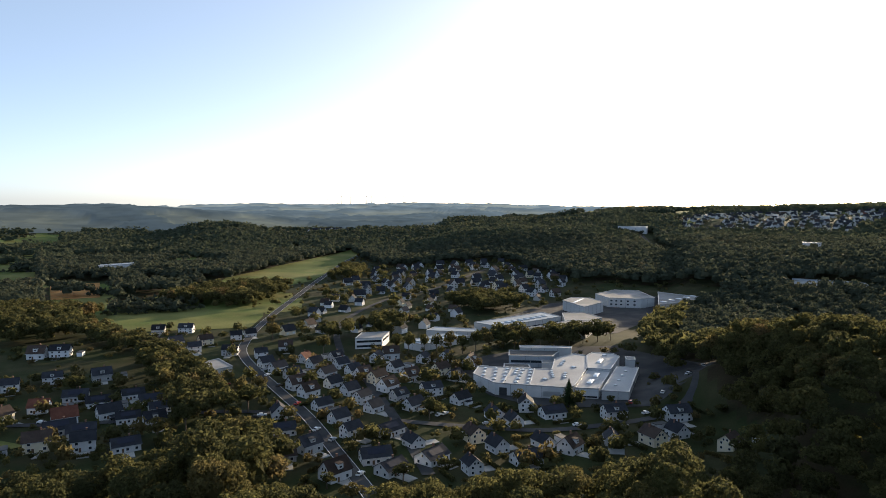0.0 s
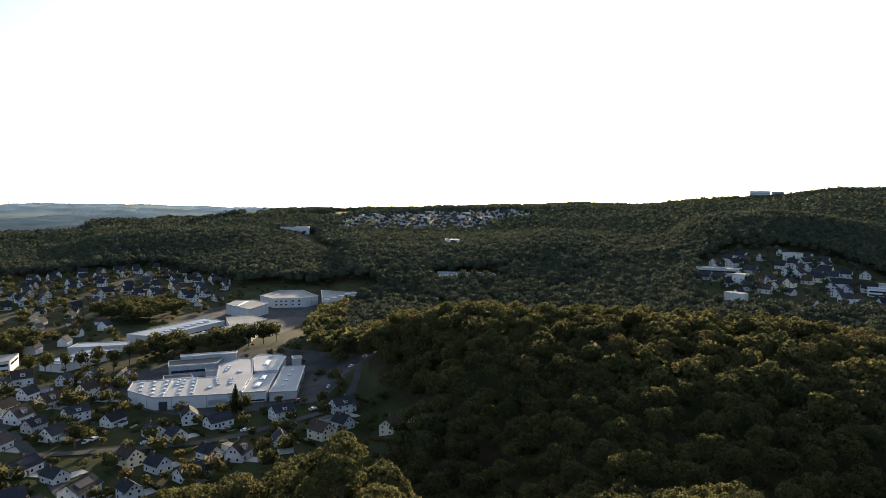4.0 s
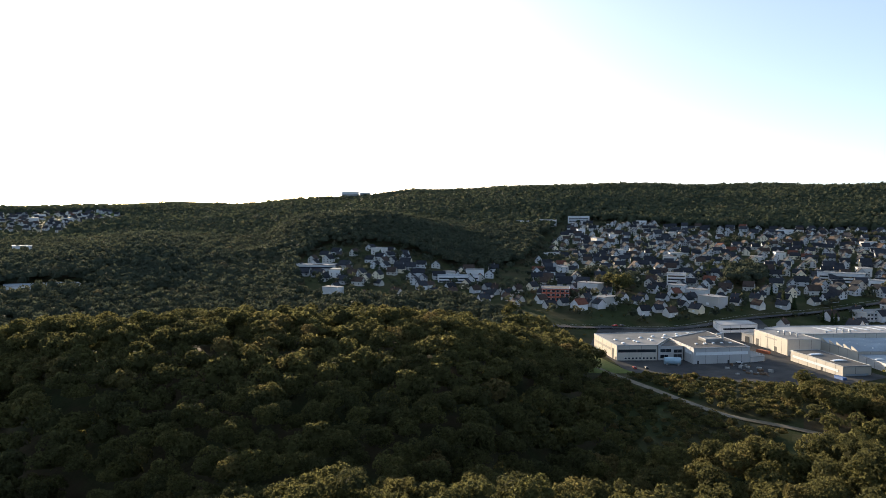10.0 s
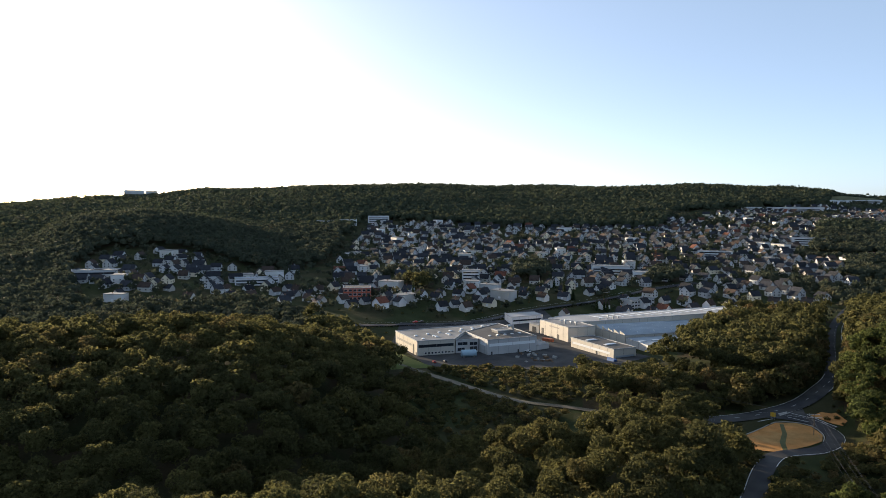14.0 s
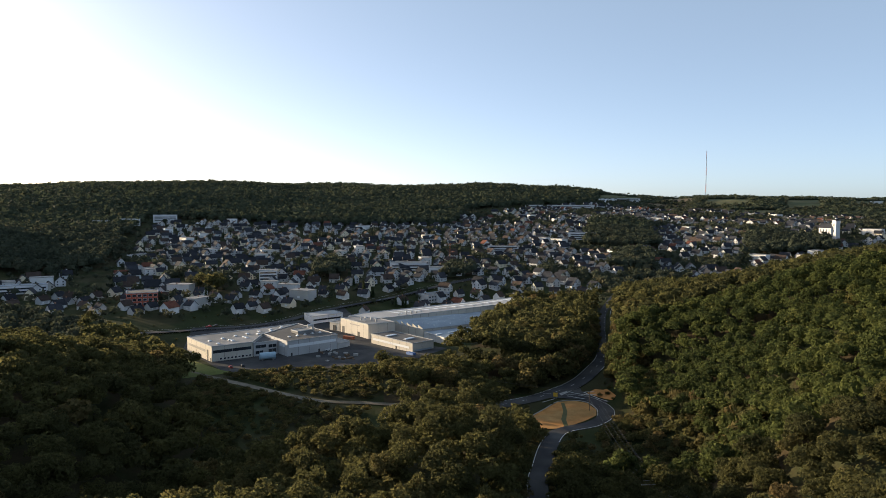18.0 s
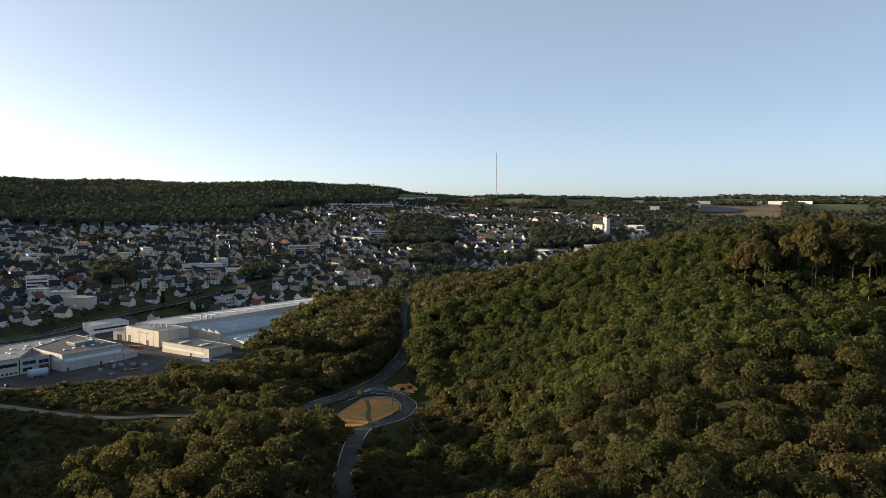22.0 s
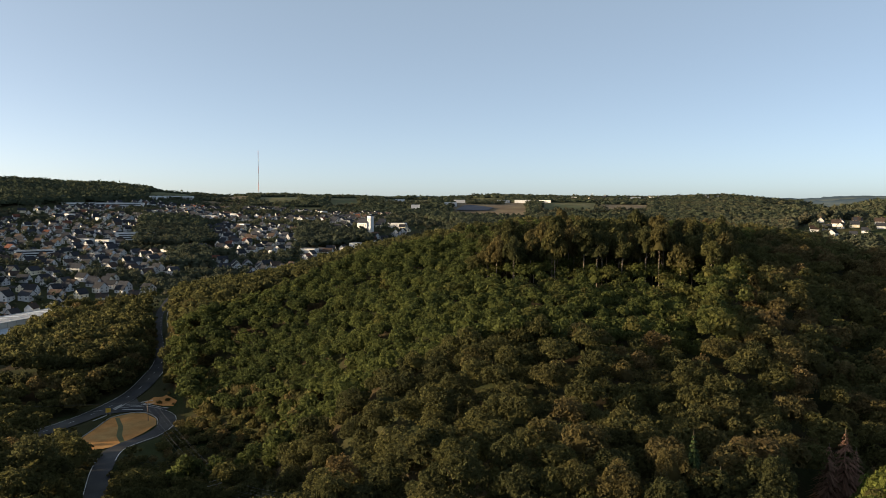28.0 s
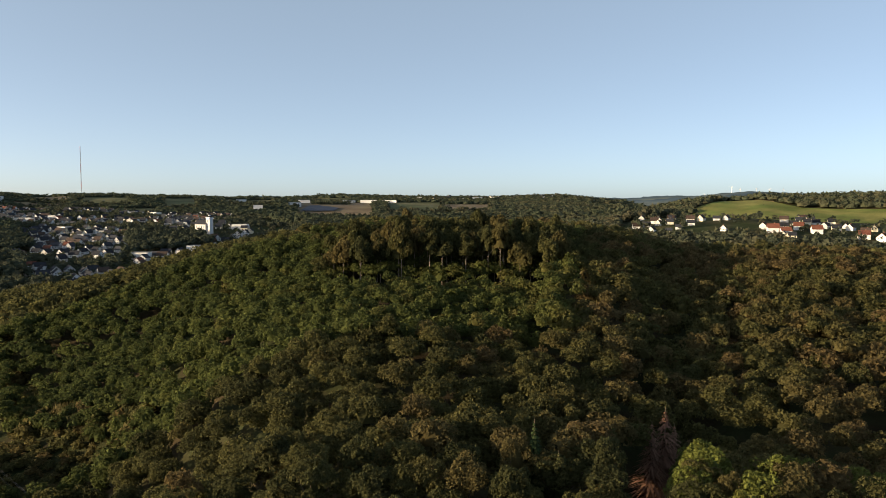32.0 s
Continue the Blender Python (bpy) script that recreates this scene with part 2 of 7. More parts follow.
M_GLASS = mat("window_glass", (0.02, 0.024, 0.03), 0.08, vary=0.1, spec=0.6)
M_FRAME = mat("window_frame_white", (0.7, 0.7, 0.69), 0.5, vary=0.05)
M_BRICK = mat("chimney_brick", (0.2, 0.11, 0.08), 0.9, vary=0.3, scale=1.5)
M_WOOD = mat("brown_wood", (0.12, 0.075, 0.045), 0.8, vary=0.3, scale=1.0, fine=9)
M_DARKMETAL = mat("dark_metal", (0.05, 0.052, 0.055), 0.5, 0.3, vary=0.2)
M_TRIM = mat("grey_metal_trim", (0.38, 0.39, 0.4), 0.45, 0.5, vary=0.15)
M_ROOFMEMB = mat("white_roof_membrane", (0.4, 0.4, 0.4), 0.85, vary=0.2, scale=0.08, fine=1.5, second=(0.31, 0.31, 0.315), mix_scale=0.04, spec=0.08)
M_ROOFGREY = mat("grey_gravel_roof", (0.27, 0.265, 0.26), 0.85, vary=0.2, scale=0.08, fine=2, second=(0.2, 0.2, 0.195), mix_scale=0.05, spec=0.08)
M_ROOFDARK = mat("dark_bitumen_roof", (0.075, 0.072, 0.07), 0.8, vary=0.3, scale=0.08, fine=2)
M_PANEL = mat("light_wall_cladding", (0.43, 0.43, 0.425), 0.6, vary=0.1, scale=0.15, fine=3)
M_PANELWARM = mat("cream_wall_cladding", (0.5, 0.46, 0.395), 0.7, vary=0.1, scale=0.15, fine=3)
M_BLUE = mat("light_blue_metal", (0.29, 0.33, 0.37), 0.75, vary=0.2, scale=0.08, fine=2, spec=0.1)
M_SKYLIGHT = mat("skylight_dome", (0.75, 0.77, 0.78), 0.2, vary=0.05, spec=0.6)
M_SOLAR = mat("solar_panel", (0.012, 0.015, 0.03), 0.6, vary=0.2, spec=0.25)
M_BARK = mat("bark", (0.11, 0.085, 0.06), 0.95, vary=0.35, scale=0.8, fine=6, bump=0.03)
M_LINE = mat("road_paint", (0.6, 0.6, 0.58), 0.7, vary=0.15)
M_REDWALL = mat("red_panel_wall", (0.38, 0.09, 0.05), 0.7, vary=0.15)
M_STEELRED = mat("red_white_steel", (0.45, 0.2, 0.16), 0.6, vary=0.1)
M_LEAF = foliage("forest_leaves", (0.056, 0.058, 0.026), (0.096, 0.092, 0.035), (0.128, 0.095, 0.044), clear=0.6)
M_LEAFOB = foliage("tree_leaves", (0.054, 0.058, 0.026), (0.092, 0.09, 0.034), (0.118, 0.096, 0.04), source="object", clear=0.6)
# far leaves: duller, cooler and more even, haze and backlit shade painted in
M_FARLEAF = foliage("far_leaves_hazed_shaded", (0.044, 0.053, 0.037), (0.064, 0.073, 0.047), (0.09, 0.084, 0.052), clear=0.35, uneven=0.15)
M_LEAFYOUNG = foliage("young_beech_leaves", (0.051, 0.065, 0.024), (0.088, 0.102, 0.032), (0.116, 0.108, 0.037), clear=0.6)
# hill leaves: cooler and more even, some distance haze painted into the colour
M_HILLLEAF = foliage("hazed_hill_leaves", (0.042, 0.053, 0.034), (0.06, 0.07, 0.042), (0.08, 0.078, 0.046), clear=0.32, uneven=0.12)
# leaf colour raised to make up for sunlight missing on these crowns
M_LEAFBRIGHT = foliage("brightened_leaves", (0.085, 0.102, 0.026), (0.115, 0.128, 0.032), (0.145, 0.138, 0.036), source="object")
M_CONIFER = foliage("conifer_needles", (0.018, 0.03, 0.012), (0.03, 0.045, 0.017), (0.05, 0.05, 0.02), source="object", clear=0.15)
M_DEAD = foliage("dead_needles", (0.13, 0.07, 0.05), (0.17, 0.095, 0.066), (0.2, 0.12, 0.085), source="object", clear=0.2)


def distance():
    """Far hills as through kilometres of evening air: dull woods and fields, the haze painted in as emission that grows
    with distance and towards the sun.
    """
    m = bpy.data.materials.new("distant_hills_glow_haze")
    m.use_nodes = True
    nt = m.node_tree
    bs = nt.nodes["Principled BSDF"]
    bs.inputs["Roughness"].default_value = 1.0
    bs.inputs["Specular IOR Level"].default_value = 0.0
    at = nt.nodes.new("ShaderNodeAttribute")
    at.attribute_name = "tint"
    col = nt.nodes.new("ShaderNodeMix")
    col.data_type = "RGBA"
    col.inputs["A"].default_value = (0.022, 0.03, 0.03, 1)
    col.inputs["B"].default_value = (0.06, 0.066, 0.045, 1)
    nt.links.new(at.outputs["Fac"], col.inputs["Factor"])
    nt.links.new(col.outputs["Result"], bs.inputs["Base Color"])
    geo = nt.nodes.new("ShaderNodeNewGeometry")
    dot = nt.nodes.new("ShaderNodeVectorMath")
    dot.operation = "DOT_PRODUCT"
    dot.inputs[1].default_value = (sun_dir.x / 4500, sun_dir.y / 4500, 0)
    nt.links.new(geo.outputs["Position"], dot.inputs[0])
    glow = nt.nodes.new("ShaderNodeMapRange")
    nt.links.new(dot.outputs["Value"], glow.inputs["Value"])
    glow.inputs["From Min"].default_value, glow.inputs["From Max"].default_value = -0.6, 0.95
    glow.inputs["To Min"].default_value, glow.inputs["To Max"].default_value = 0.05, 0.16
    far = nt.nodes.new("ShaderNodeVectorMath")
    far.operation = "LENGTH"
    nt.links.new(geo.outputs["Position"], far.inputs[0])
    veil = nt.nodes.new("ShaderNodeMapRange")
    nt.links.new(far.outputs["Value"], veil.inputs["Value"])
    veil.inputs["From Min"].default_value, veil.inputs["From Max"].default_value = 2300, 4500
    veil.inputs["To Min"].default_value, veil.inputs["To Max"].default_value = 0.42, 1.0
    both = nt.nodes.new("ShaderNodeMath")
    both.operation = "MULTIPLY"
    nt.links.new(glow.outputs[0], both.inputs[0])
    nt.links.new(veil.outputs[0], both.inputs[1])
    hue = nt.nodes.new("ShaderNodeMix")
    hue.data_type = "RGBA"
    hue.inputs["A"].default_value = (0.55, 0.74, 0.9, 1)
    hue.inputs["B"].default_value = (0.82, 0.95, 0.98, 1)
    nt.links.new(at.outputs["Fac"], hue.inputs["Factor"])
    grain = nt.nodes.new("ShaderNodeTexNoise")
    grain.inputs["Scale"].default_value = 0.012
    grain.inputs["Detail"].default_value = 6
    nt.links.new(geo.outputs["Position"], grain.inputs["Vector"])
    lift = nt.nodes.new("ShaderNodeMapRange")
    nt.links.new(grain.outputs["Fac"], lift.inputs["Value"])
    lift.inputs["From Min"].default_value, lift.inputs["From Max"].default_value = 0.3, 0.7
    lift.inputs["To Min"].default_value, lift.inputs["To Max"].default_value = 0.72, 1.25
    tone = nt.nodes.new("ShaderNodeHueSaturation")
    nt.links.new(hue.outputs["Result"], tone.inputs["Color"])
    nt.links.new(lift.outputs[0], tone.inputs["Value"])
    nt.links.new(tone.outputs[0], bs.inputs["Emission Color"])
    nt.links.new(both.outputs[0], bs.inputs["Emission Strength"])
    return m


M_DISTANCE = distance()
# ---------------------------------------------------------------- the lie of the land
# Each ridge: distance of its crest, widths towards and beyond, height of what grows on it, and how high its skyline stands by direction.
RIDGES = {
    "horizon": (4500, 1500, 900, 14, [(-59.2, -.3), (-32.6, -.45), (-25, -.55), (-17, -.42), (-14, -.3), (-9.3, -.38), (-2.5, -.2), (4, -.28), (10, -.5), (19.7, -.6), (32.6, -.4), (49.4, -.1), (59.2, .3), (102.6, .5),
                                      (109.6, .3), (121.4, .3), (135.2, .35), (153, .3), (159.5, .45), (161.5, .65), (162.9, .8), (165.3, .6), (167.5, .45), (171, .25), (180, .3), (197.4, .3), (286.2, -.2)]),
    "west_woods": (2700, 600, 500, 16, [(-59.2, -.3), (-32.6, -.45), (-24.7, -.55), (-19.7, -.65), (-14.8, -1.1), (-9.9, -1.9), (-3.9, -2.3), (0, -2.6), (19.7, -3), (197.4, -3), (276.4, -.6)]),
    "town_hill": (2300, 1050, 700, 17, [(-9.9, -3), (-3.9, -2.1), (-.6, -1.75), (.7, -1.35), (2.6, -1.2), (7.2, -1.35), (8.1, -1.1), (10.8, -.75), (13.8, -.4), (18.5, -.45), (21.3, -.2), (26.6, 0),
                                       (29.2, -.05), (34.6, -.05), (38.3, .15), (42.5, .2), (47, .45), (50.6, .65), (53.7, .8), (55.8, 1.1), (60, 1.35), (65.7, 1.65), (71.3, 1.75),
                                       (76, 1.7), (86.9, 1.55), (94.8, 1.5), (102.6, 1.35), (106.1, 1.1), (108.6, .85), (113.5, .85), (121.4, .75), (128, .72), (135, .85), (139, .7), (148.8, .68), (153, .5), (158, -1.2), (197.4, -2), (325.7, -3)]),
    "valley_woods": (1380, 270, 260, 17, [(-39.5, -6), (-9, -5.2), (-6.6, -4.5), (-4.3, -4.0), (-2, -3.3), (.7, -2.65), (3, -2.25), (5.3, -2.0), (8.1, -1.9), (11.7, -1.9), (13.4, -2.2), (15.2, -2.7), (17.3, -4), (22, -6), (197.4, -6)]),
    "valley_slope": (1080, 340, 300, 17, [(12, -8), (16.5, -6), (17.6, -4), (19.3, -2.5), (22.2, -2.5), (26.5, -2.8), (29.2, -2.7), (32.8, -2.5), (35.6, -2.1), (38.3, -2.5), (42.5, -3.1), (44.3, -3.6), (47, -5.5), (52, -8), (197.4, -8)]),
    "spur": (1250, 430, 300, 17, [(35.5, -6), (43, -4), (44.3, -3.3), (45, -2.5), (46.1, -1.5), (47.5, -.85), (49.3, -.6), (52, -.4), (54.5, -.6), (57.1, -1.0), (59.6, -1.45), (62, -1.8), (64.3, -2.3), (67, -3.5), (70, -6), (197.4, -6)]),
    "spur_foot": (960, 110, 160, 16, [(26, -8), (33, -6), (37.4, -4.9), (40.2, -4.4), (42.5, -3.95), (44.8, -3.5), (46.2, -4.0), (47, -6), (49, -9), (197.4, -9)]),
    "wood_dome": (330, 130, 95, 16, [(3.9, -17), (9.9, -15), (13.8, -12.4), (16.9, -10.8), (19.3, -9.2), (21.6, -8.6), (24, -8.4), (30, -8.3), (37, -8.6), (45, -8.5), (51, -8.5), (57, -9.0), (60.2, -9.3), (64.7, -10.6),
                                     (67, -11.8), (68.8, -12.8), (71.4, -13.9), (73.6, -15.4), (75.7, -17), (197.4, -17), (325.7, -17)]),
    "near_bank": (140, 75, 30, 16, [(-60, -21), (-33, -20), (-29.4, -19.6), (-25.7, -19.3), (-23.3, -18.4), (-20.4, -18.2), (-16.6, -17.9), (-14.9, -19.8), (-13.2, -22.2), (-10.5, -23), (-6.8, -24), (-1.1, -22.6), (3.6, -22.5),
                                    (7.8, -21.4), (12, -20.9), (15.9, -19.8), (19.3, -19), (22, -20.2), (25, -24.5), (38, -26), (42, -23), (46, -23), (51, -21.6), (54, -22.8), (58, -22.9), (64, -21.8), (68.5, -21.6), (73, -21),
                                    (79, -23), (94, -28), (108, -25.5), (116, -21), (128, -20), (173, -20), (247, -20)]),
    "near_spur": (205, 85, 28, 16, [(54.3, -26), (67.1, -23), (72, -21.4), (75, -20.4), (77, -19.4), (80, -18.5), (83, -17.7), (87, -17), (90, -16.3), (93, -15.6), (95.6, -15.2), (97, -17.4), (98.5, -22), (101.7, -28), (197.4, -28), (325.7, -28)]),
    "road_wood": (540, 75, 75, 16, [(84.9, -14), (90.8, -11.5), (94.8, -11), (97.7, -9.2), (101.7, -7.8), (103.2, -9), (104.6, -14), (197.4, -14), (325.7, -14)]),
    "south_hill": (450, 330, 260, 17, [(59.2, -14), (98.7, -15), (103.6, -12), (105.6, -7.6), (108, -6.9), (112, -6.1), (115.7, -4.9), (119.5, -3.7), (124, -2.8), (128, -1.9), (131.5, -1.35), (136.6, -1.15), (142, -1.35), (146.5, -1.35),
                                       (150, -1.6), (153.3, -1.9), (155.4, -2.6), (157.6, -3.3), (162, -3.1), (166, -3.0), (171, -3.2), (180, -4), (197.4, -5), (256.6, -9), (325.7, -14)]),
    "east_town": (1350, 430, 500, 0, [(90, -6), (99, -3.6), (106, -2.5), (112, -1.9), (121, -1.6), (128, -1.8), (135, -3), (142, -6), (300, -6)]),
    "dark_hill": (1900, 330, 280, 16, [(-40, -5), (-26, -4), (-23.5, -2.7), (-20.9, -2.0), (-18.9, -1.55), (-17.2, -1.45), (-15.5, -1.6), (-13.8, -1.9), (-11, -2.0), (-8, -1.9), (-4, -1.85), (-1, -1.8), (1, -2.6), (4, -4), (10, -6), (300, -6)]),
    "meadow_hill": (1850, 520, 500, 0, [(140, -4), (152, -1.4), (156, -.6), (159.7, -.05), (161.5, .05), (163.5, .3), (167, .3), (172, .3), (180, .2), (195, -1), (215, -5)]),
    "hamlet_rise": (1000, 330, 500, 0, [(128.3, -6), (146.1, -3.2), (151, -2.2), (155, -1.55), (162.9, -1.45), (177.7, -1.45), (207.3, -3), (256.6, -6)]),
}


def land(x, y):
    """Height of the ground."""
    az, r = polar(x, y)
    total = np.zeros_like(r)
    for rc, near, far, cover, line in RIDGES.values():
        el = np.interp(az, [p[0] for p in line], [p[1] for p in line], period=360)
        crest = np.maximum(HEIGHT + rc * np.tan(np.radians(el)) - cover, 0)
        if rc > 700:
            crest = crest + wave(x, y, 210, rc) * 11 * np.clip(crest / 40, 0, 1)
        if rc == 330:
            near = np.interp(az, [13, 24, 34, 44, 62, 70], [30, 45, near, 200, 190, 80])
        if rc == 450:
            near = np.interp(az, [103, 111, 124], [95, 150, near])
        d = np.where(r < rc, (rc - r) / near, (r - rc) / far)
        total += np.maximum(crest * np.exp(-d * d), 0) ** 4
    z = total ** 0.25
    # flat floors for works, junction and village
    for fx, fy, fr in ((510, 70, 120), (600, -30, 110), (455, 128, 62), (65, 392, 78), (95, 298, 50), (145, 610, 120), (335, -62, 52), (250, -78, 30), (-60, 360, 150)):
        z = z * (1 - np.exp(-(np.hypot(x - fx, y - fy) / fr) ** 4))
    return z + wave(x, y, 90, 3) * np.clip((r - 60) / 200, 0, 1) * 0.6


AZ_STEP = 0.72
RAD = np.concatenate([[0.05, 3.5], np.arange(8, 100, 10), np.arange(100, 700, 8), np.geomspace(700, 3400, 110)])
AZ = np.arange(-100, 260, AZ_STEP)
ga, gr = np.meshgrid(np.radians(AZ), RAD, indexing="ij")
gx, gy = gr * np.sin(ga), gr * np.cos(ga)
GRID = land(gx, gy)


def gz(x, y):
    """Height of the ground sheet as built, for numbers or arrays."""
    az, r = polar(np.asarray(x, float), np.asarray(y, float))
    u = ((az + 100) / AZ_STEP) % len(AZ)
    i = np.floor(u).astype(int) % len(AZ)
    fu = u - np.floor(u)
    j = np.clip(np.searchsorted(RAD, r) - 1, 0, len(RAD) - 2)
    fr = np.clip((r - RAD[j]) / (RAD[j + 1] - RAD[j]), 0, 1)
    i2 = (i + 1) % len(AZ)
    return (GRID[i, j] * (1 - fu) + GRID[i2, j] * fu) * (1 - fr) + (GRID[i, j + 1] * (1 - fu) + GRID[i2, j + 1] * fu) * fr


# ---------------------------------------------------------------- roads
ROADS = {
    "village_street": ([(-22, 226), (-26, 236), (-45, 280), (-64, 322), (-94, 378), (-129, 448), (-141, 504), (-149, 604), (-156, 858), (-160, 1100), (-153, 1320)], 6.5),
    "side_street": ([(-5, 250), (-21, 314), (-37, 367), (-58, 432), (-98, 445)], 5.0),
    "works_street": ([(-21, 314), (20, 304), (55, 302), (118, 330), (136, 378)], 5.0),
    "lower_street": ([(-64, 322), (-108, 327), (-158, 310), (-222, 304)], 5.0),
    "hill_street": ([(-67, 455), (-83, 564), (-59, 700), (0, 800), (58, 950)], 5.0),
    "bypass": ([(425, 330), (445, 262), (470, 225), (497, 207), (519, 184), (537, 167), (556, 141), (580, 118), (612, 96), (655, 60), (715, 5), (785, -70)], 11.0),
    "main_road": ([(305, 16), (330, -20), (343, -40), (352, -54), (362, -66.5), (378, -84.4), (398.7, -97.5), (427, -110), (479, -124.3), (533, -137), (600, -156), (670, -185)], 9.5),
    "loop_road": ([(357, -61), (356, -72), (352, -81), (345, -85), (335.2, -87), (326.5, -86.2), (317, -81.8), (309, -74.5), (304, -65), (299, -59), (292, -55), (272, -48), (252, -42.5), (237, -38.5), (215, -36), (190, -35), (160, -33)], 7.5),
    "farm_track": ([(405, 137), (379.4, 114.4), (360.6, 91.3), (344.2, 69.4), (333.3, 50.4), (331, 28.4), (326, 4)], 4.5),
    "forest_road": ([P(15.6, 1500), P(16.8, 1250), P(18.2, 1080)], 9.0),
}


def smooth_line(pts, step=6.0):
    """A rounded polyline through the points."""
    out = []
    n = len(pts)
    for i in range(n - 1):
        p0, p1, p2, p3 = (np.array(pts[min(max(i + k, 0), n - 1)], float) for k in (-1, 0, 1, 2))
        m = max(2, int(np.hypot(*(p2 - p1)) / step))
        for t in np.linspace(0, 1, m, endpoint=False):
            out.append(tuple(0.5 * (2 * p1 + (p2 - p0) * t + (2 * p0 - 5 * p1 + 4 * p2 - p3) * t * t + (3 * p1 - p0 - 3 * p2 + p3) * t ** 3)))
    out.append(tuple(pts[-1]))
    return out


# ---------------------------------------------------------------- what is open and what is wood
OPEN = [
    [(-420, 250), (-250, 212), (-150, 200), (-104, 214), (-78, 226), (-44, 190), (12, 180), (40, 188), (75, 210), (104, 238), (123, 258), (127, 300), (125, 335), (121, 420),
     (146, 500), (200, 590), (280, 680), (240, 750), (152, 806), (98, 1045), (-88, 1050), (-139, 1192), (-185, 1400), (-262, 925), (-290, 740), (-420, 560)],
    [(376, 130), (422, 158), (458, 196), (490, 238), (555, 310), (620, 330), (640, 96), (770, -78), (745, -118), (600, -66), (514, -34), (462, -26), (406, -6), (392, 44), (396, 100)],
    [(336, -32), (352, -42), (380, -68), (434, -96), (540, -132), (610, -148), (610, -164), (538, -146), (424, -115), (374, -97), (346, -98), (312, -89), (300, -92), (275, -101), (245, -103), (238, -98), (224, -88),
     (222, -66), (228, -52), (244, -42), (264, -37), (290, -36), (312, -34)],
    [P(a, r) for a, r in ((47, 610), (46.9, 880), (49.5, 960), (55.5, 940), (58, 900), (60, 830), (65, 880), (67.5, 1250), (69, 1480), (74, 1450), (84, 1440), (94, 1540), (102, 1740), (113, 1660), (124, 1520),
                          (128, 1200), (120, 850), (111, 640), (105, 640), (98, 660), (91, 620), (83, 590), (71, 590), (66.5, 540), (59, 620), (49, 610))],
    [P(a, r) for a, r in ((153, 850), (156, 820), (168, 790), (180, 800), (180, 1040), (166, 1050), (157, 1050), (153, 1000))],
    [P(a, r) for a, r in ((157.5, 1040), (166, 1040), (180, 1040), (180, 1640), (166, 1640), (164.5, 1700), (161, 1800), (158.5, 1650))],
]


def slope_at(az, el):
    """The place on the far slope that is seen el degrees over the level."""
    r = np.arange(1250.0, 2450.0, 10.0)
    z = land(r * math.sin(radians(az)), r * math.cos(radians(az)))
    up = np.maximum.accumulate(np.degrees(np.arctan2(z - HEIGHT, r)))
    return P(az, float(np.interp(el, up, r)))


# fields of the plateau beyond the town: directions, lower and upper edge by height over the level, cover
PLATEAU = [(103.6, 107.0, 0.25, 0.62, "field", "pale green field near the mast"), (107.4, 110.9, -0.22, 0.05, "stubble", "brown ploughed field on the far slope"), (108.6, 111.2, 0.2, 0.45, "stubble", "pale stubble field below the far trees"),
           (111.7, 115.1, -0.05, 0.36, "field", "green pasture on the far slope"), (111.3, 113.6, -0.6, -0.35, "stubble", "narrow brown field beside the town"), (117.2, 119.8, -0.25, 0.3, "field", "pale pasture beside the far grove"),
           (114.0, 117.0, -0.75, -0.45, "field", "shaded green pasture below the grove"), (121.5, 125.5, 0.0, 0.2, "field", "green pasture below the far woods"), (127.2, 133.4, -0.95, -0.02, "stubble", "wide tan field beside the solar field"),
           (134.4, 139.4, -0.6, 0.0, "field", "green field below the far hamlet"), (138.9, 142.9, -0.5, -0.15, "stubble", "pale brown field on the plateau"), (128.5, 131.5, 0.15, 0.34, "field", "light green strip below the far woods")]
def plot(a0, a1, e0, e1):
    return [slope_at(a0, e0), slope_at((a0 + a1) / 2, e0), slope_at(a1, e0), slope_at(a1, e1), slope_at((a0 + a1) / 2, e1), slope_at(a0, e1)]


PLATEAU_PLOTS = [plot(a0, a1, e0 - 0.08, e1) for a0, a1, e0, e1, _, _ in PLATEAU]
# low growth before each field
PLATEAU_SCRUB = [plot(a0, a1, e0 - 0.34, e0 - 0.08) for a0, a1, e0, e1, _, _ in PLATEAU]
# fields and meadows between the far woods, each with the open land before it
CLEARINGS = [[P(a0, r0), P(a1, r0), P(a1, r1), P(a0, r1)] for a0, a1, r0, r1 in (
    (-36, -30.2, 900, 1440), (-30, -25.5, 690, 970), (-36, -28.5, 1640, 1990), (-36, -30.9, 500, 665), (-15, -2.5, 1800, 2110), (-11, -0.6, 1790, 2000), (-25, -20, 640, 720), (-28, -22, 1250, 1400),
    (-22, -17, 1100, 1180), (13.5, 16.8, 1390, 1480), (151, 157, 1750, 2200), (26, 32, 735, 792), (27, 28.6, 1040, 1090))]
# dark tree masses between the houses of the town
TOWN_WOODS = [[P(a, r) for a, r in q] for q in (
    ((102.6, 1060), (108.6, 1060), (107.5, 1390), (103.5, 1390)), ((104.8, 850), (108, 850), (108.2, 1010), (105.3, 1010)), ((114.5, 980), (121, 1030), (120, 1130), (114.8, 1180)),
    ((81, 760), (83.2, 760), (83.5, 850), (81, 850)), ((91.5, 760), (94, 760), (94, 820), (91.5, 820)), ((68, 1380), (80, 1280), (92, 1330), (93, 1480), (70, 1500)), ((72, 690), (74.2, 690), (74, 760), (72, 750)))]
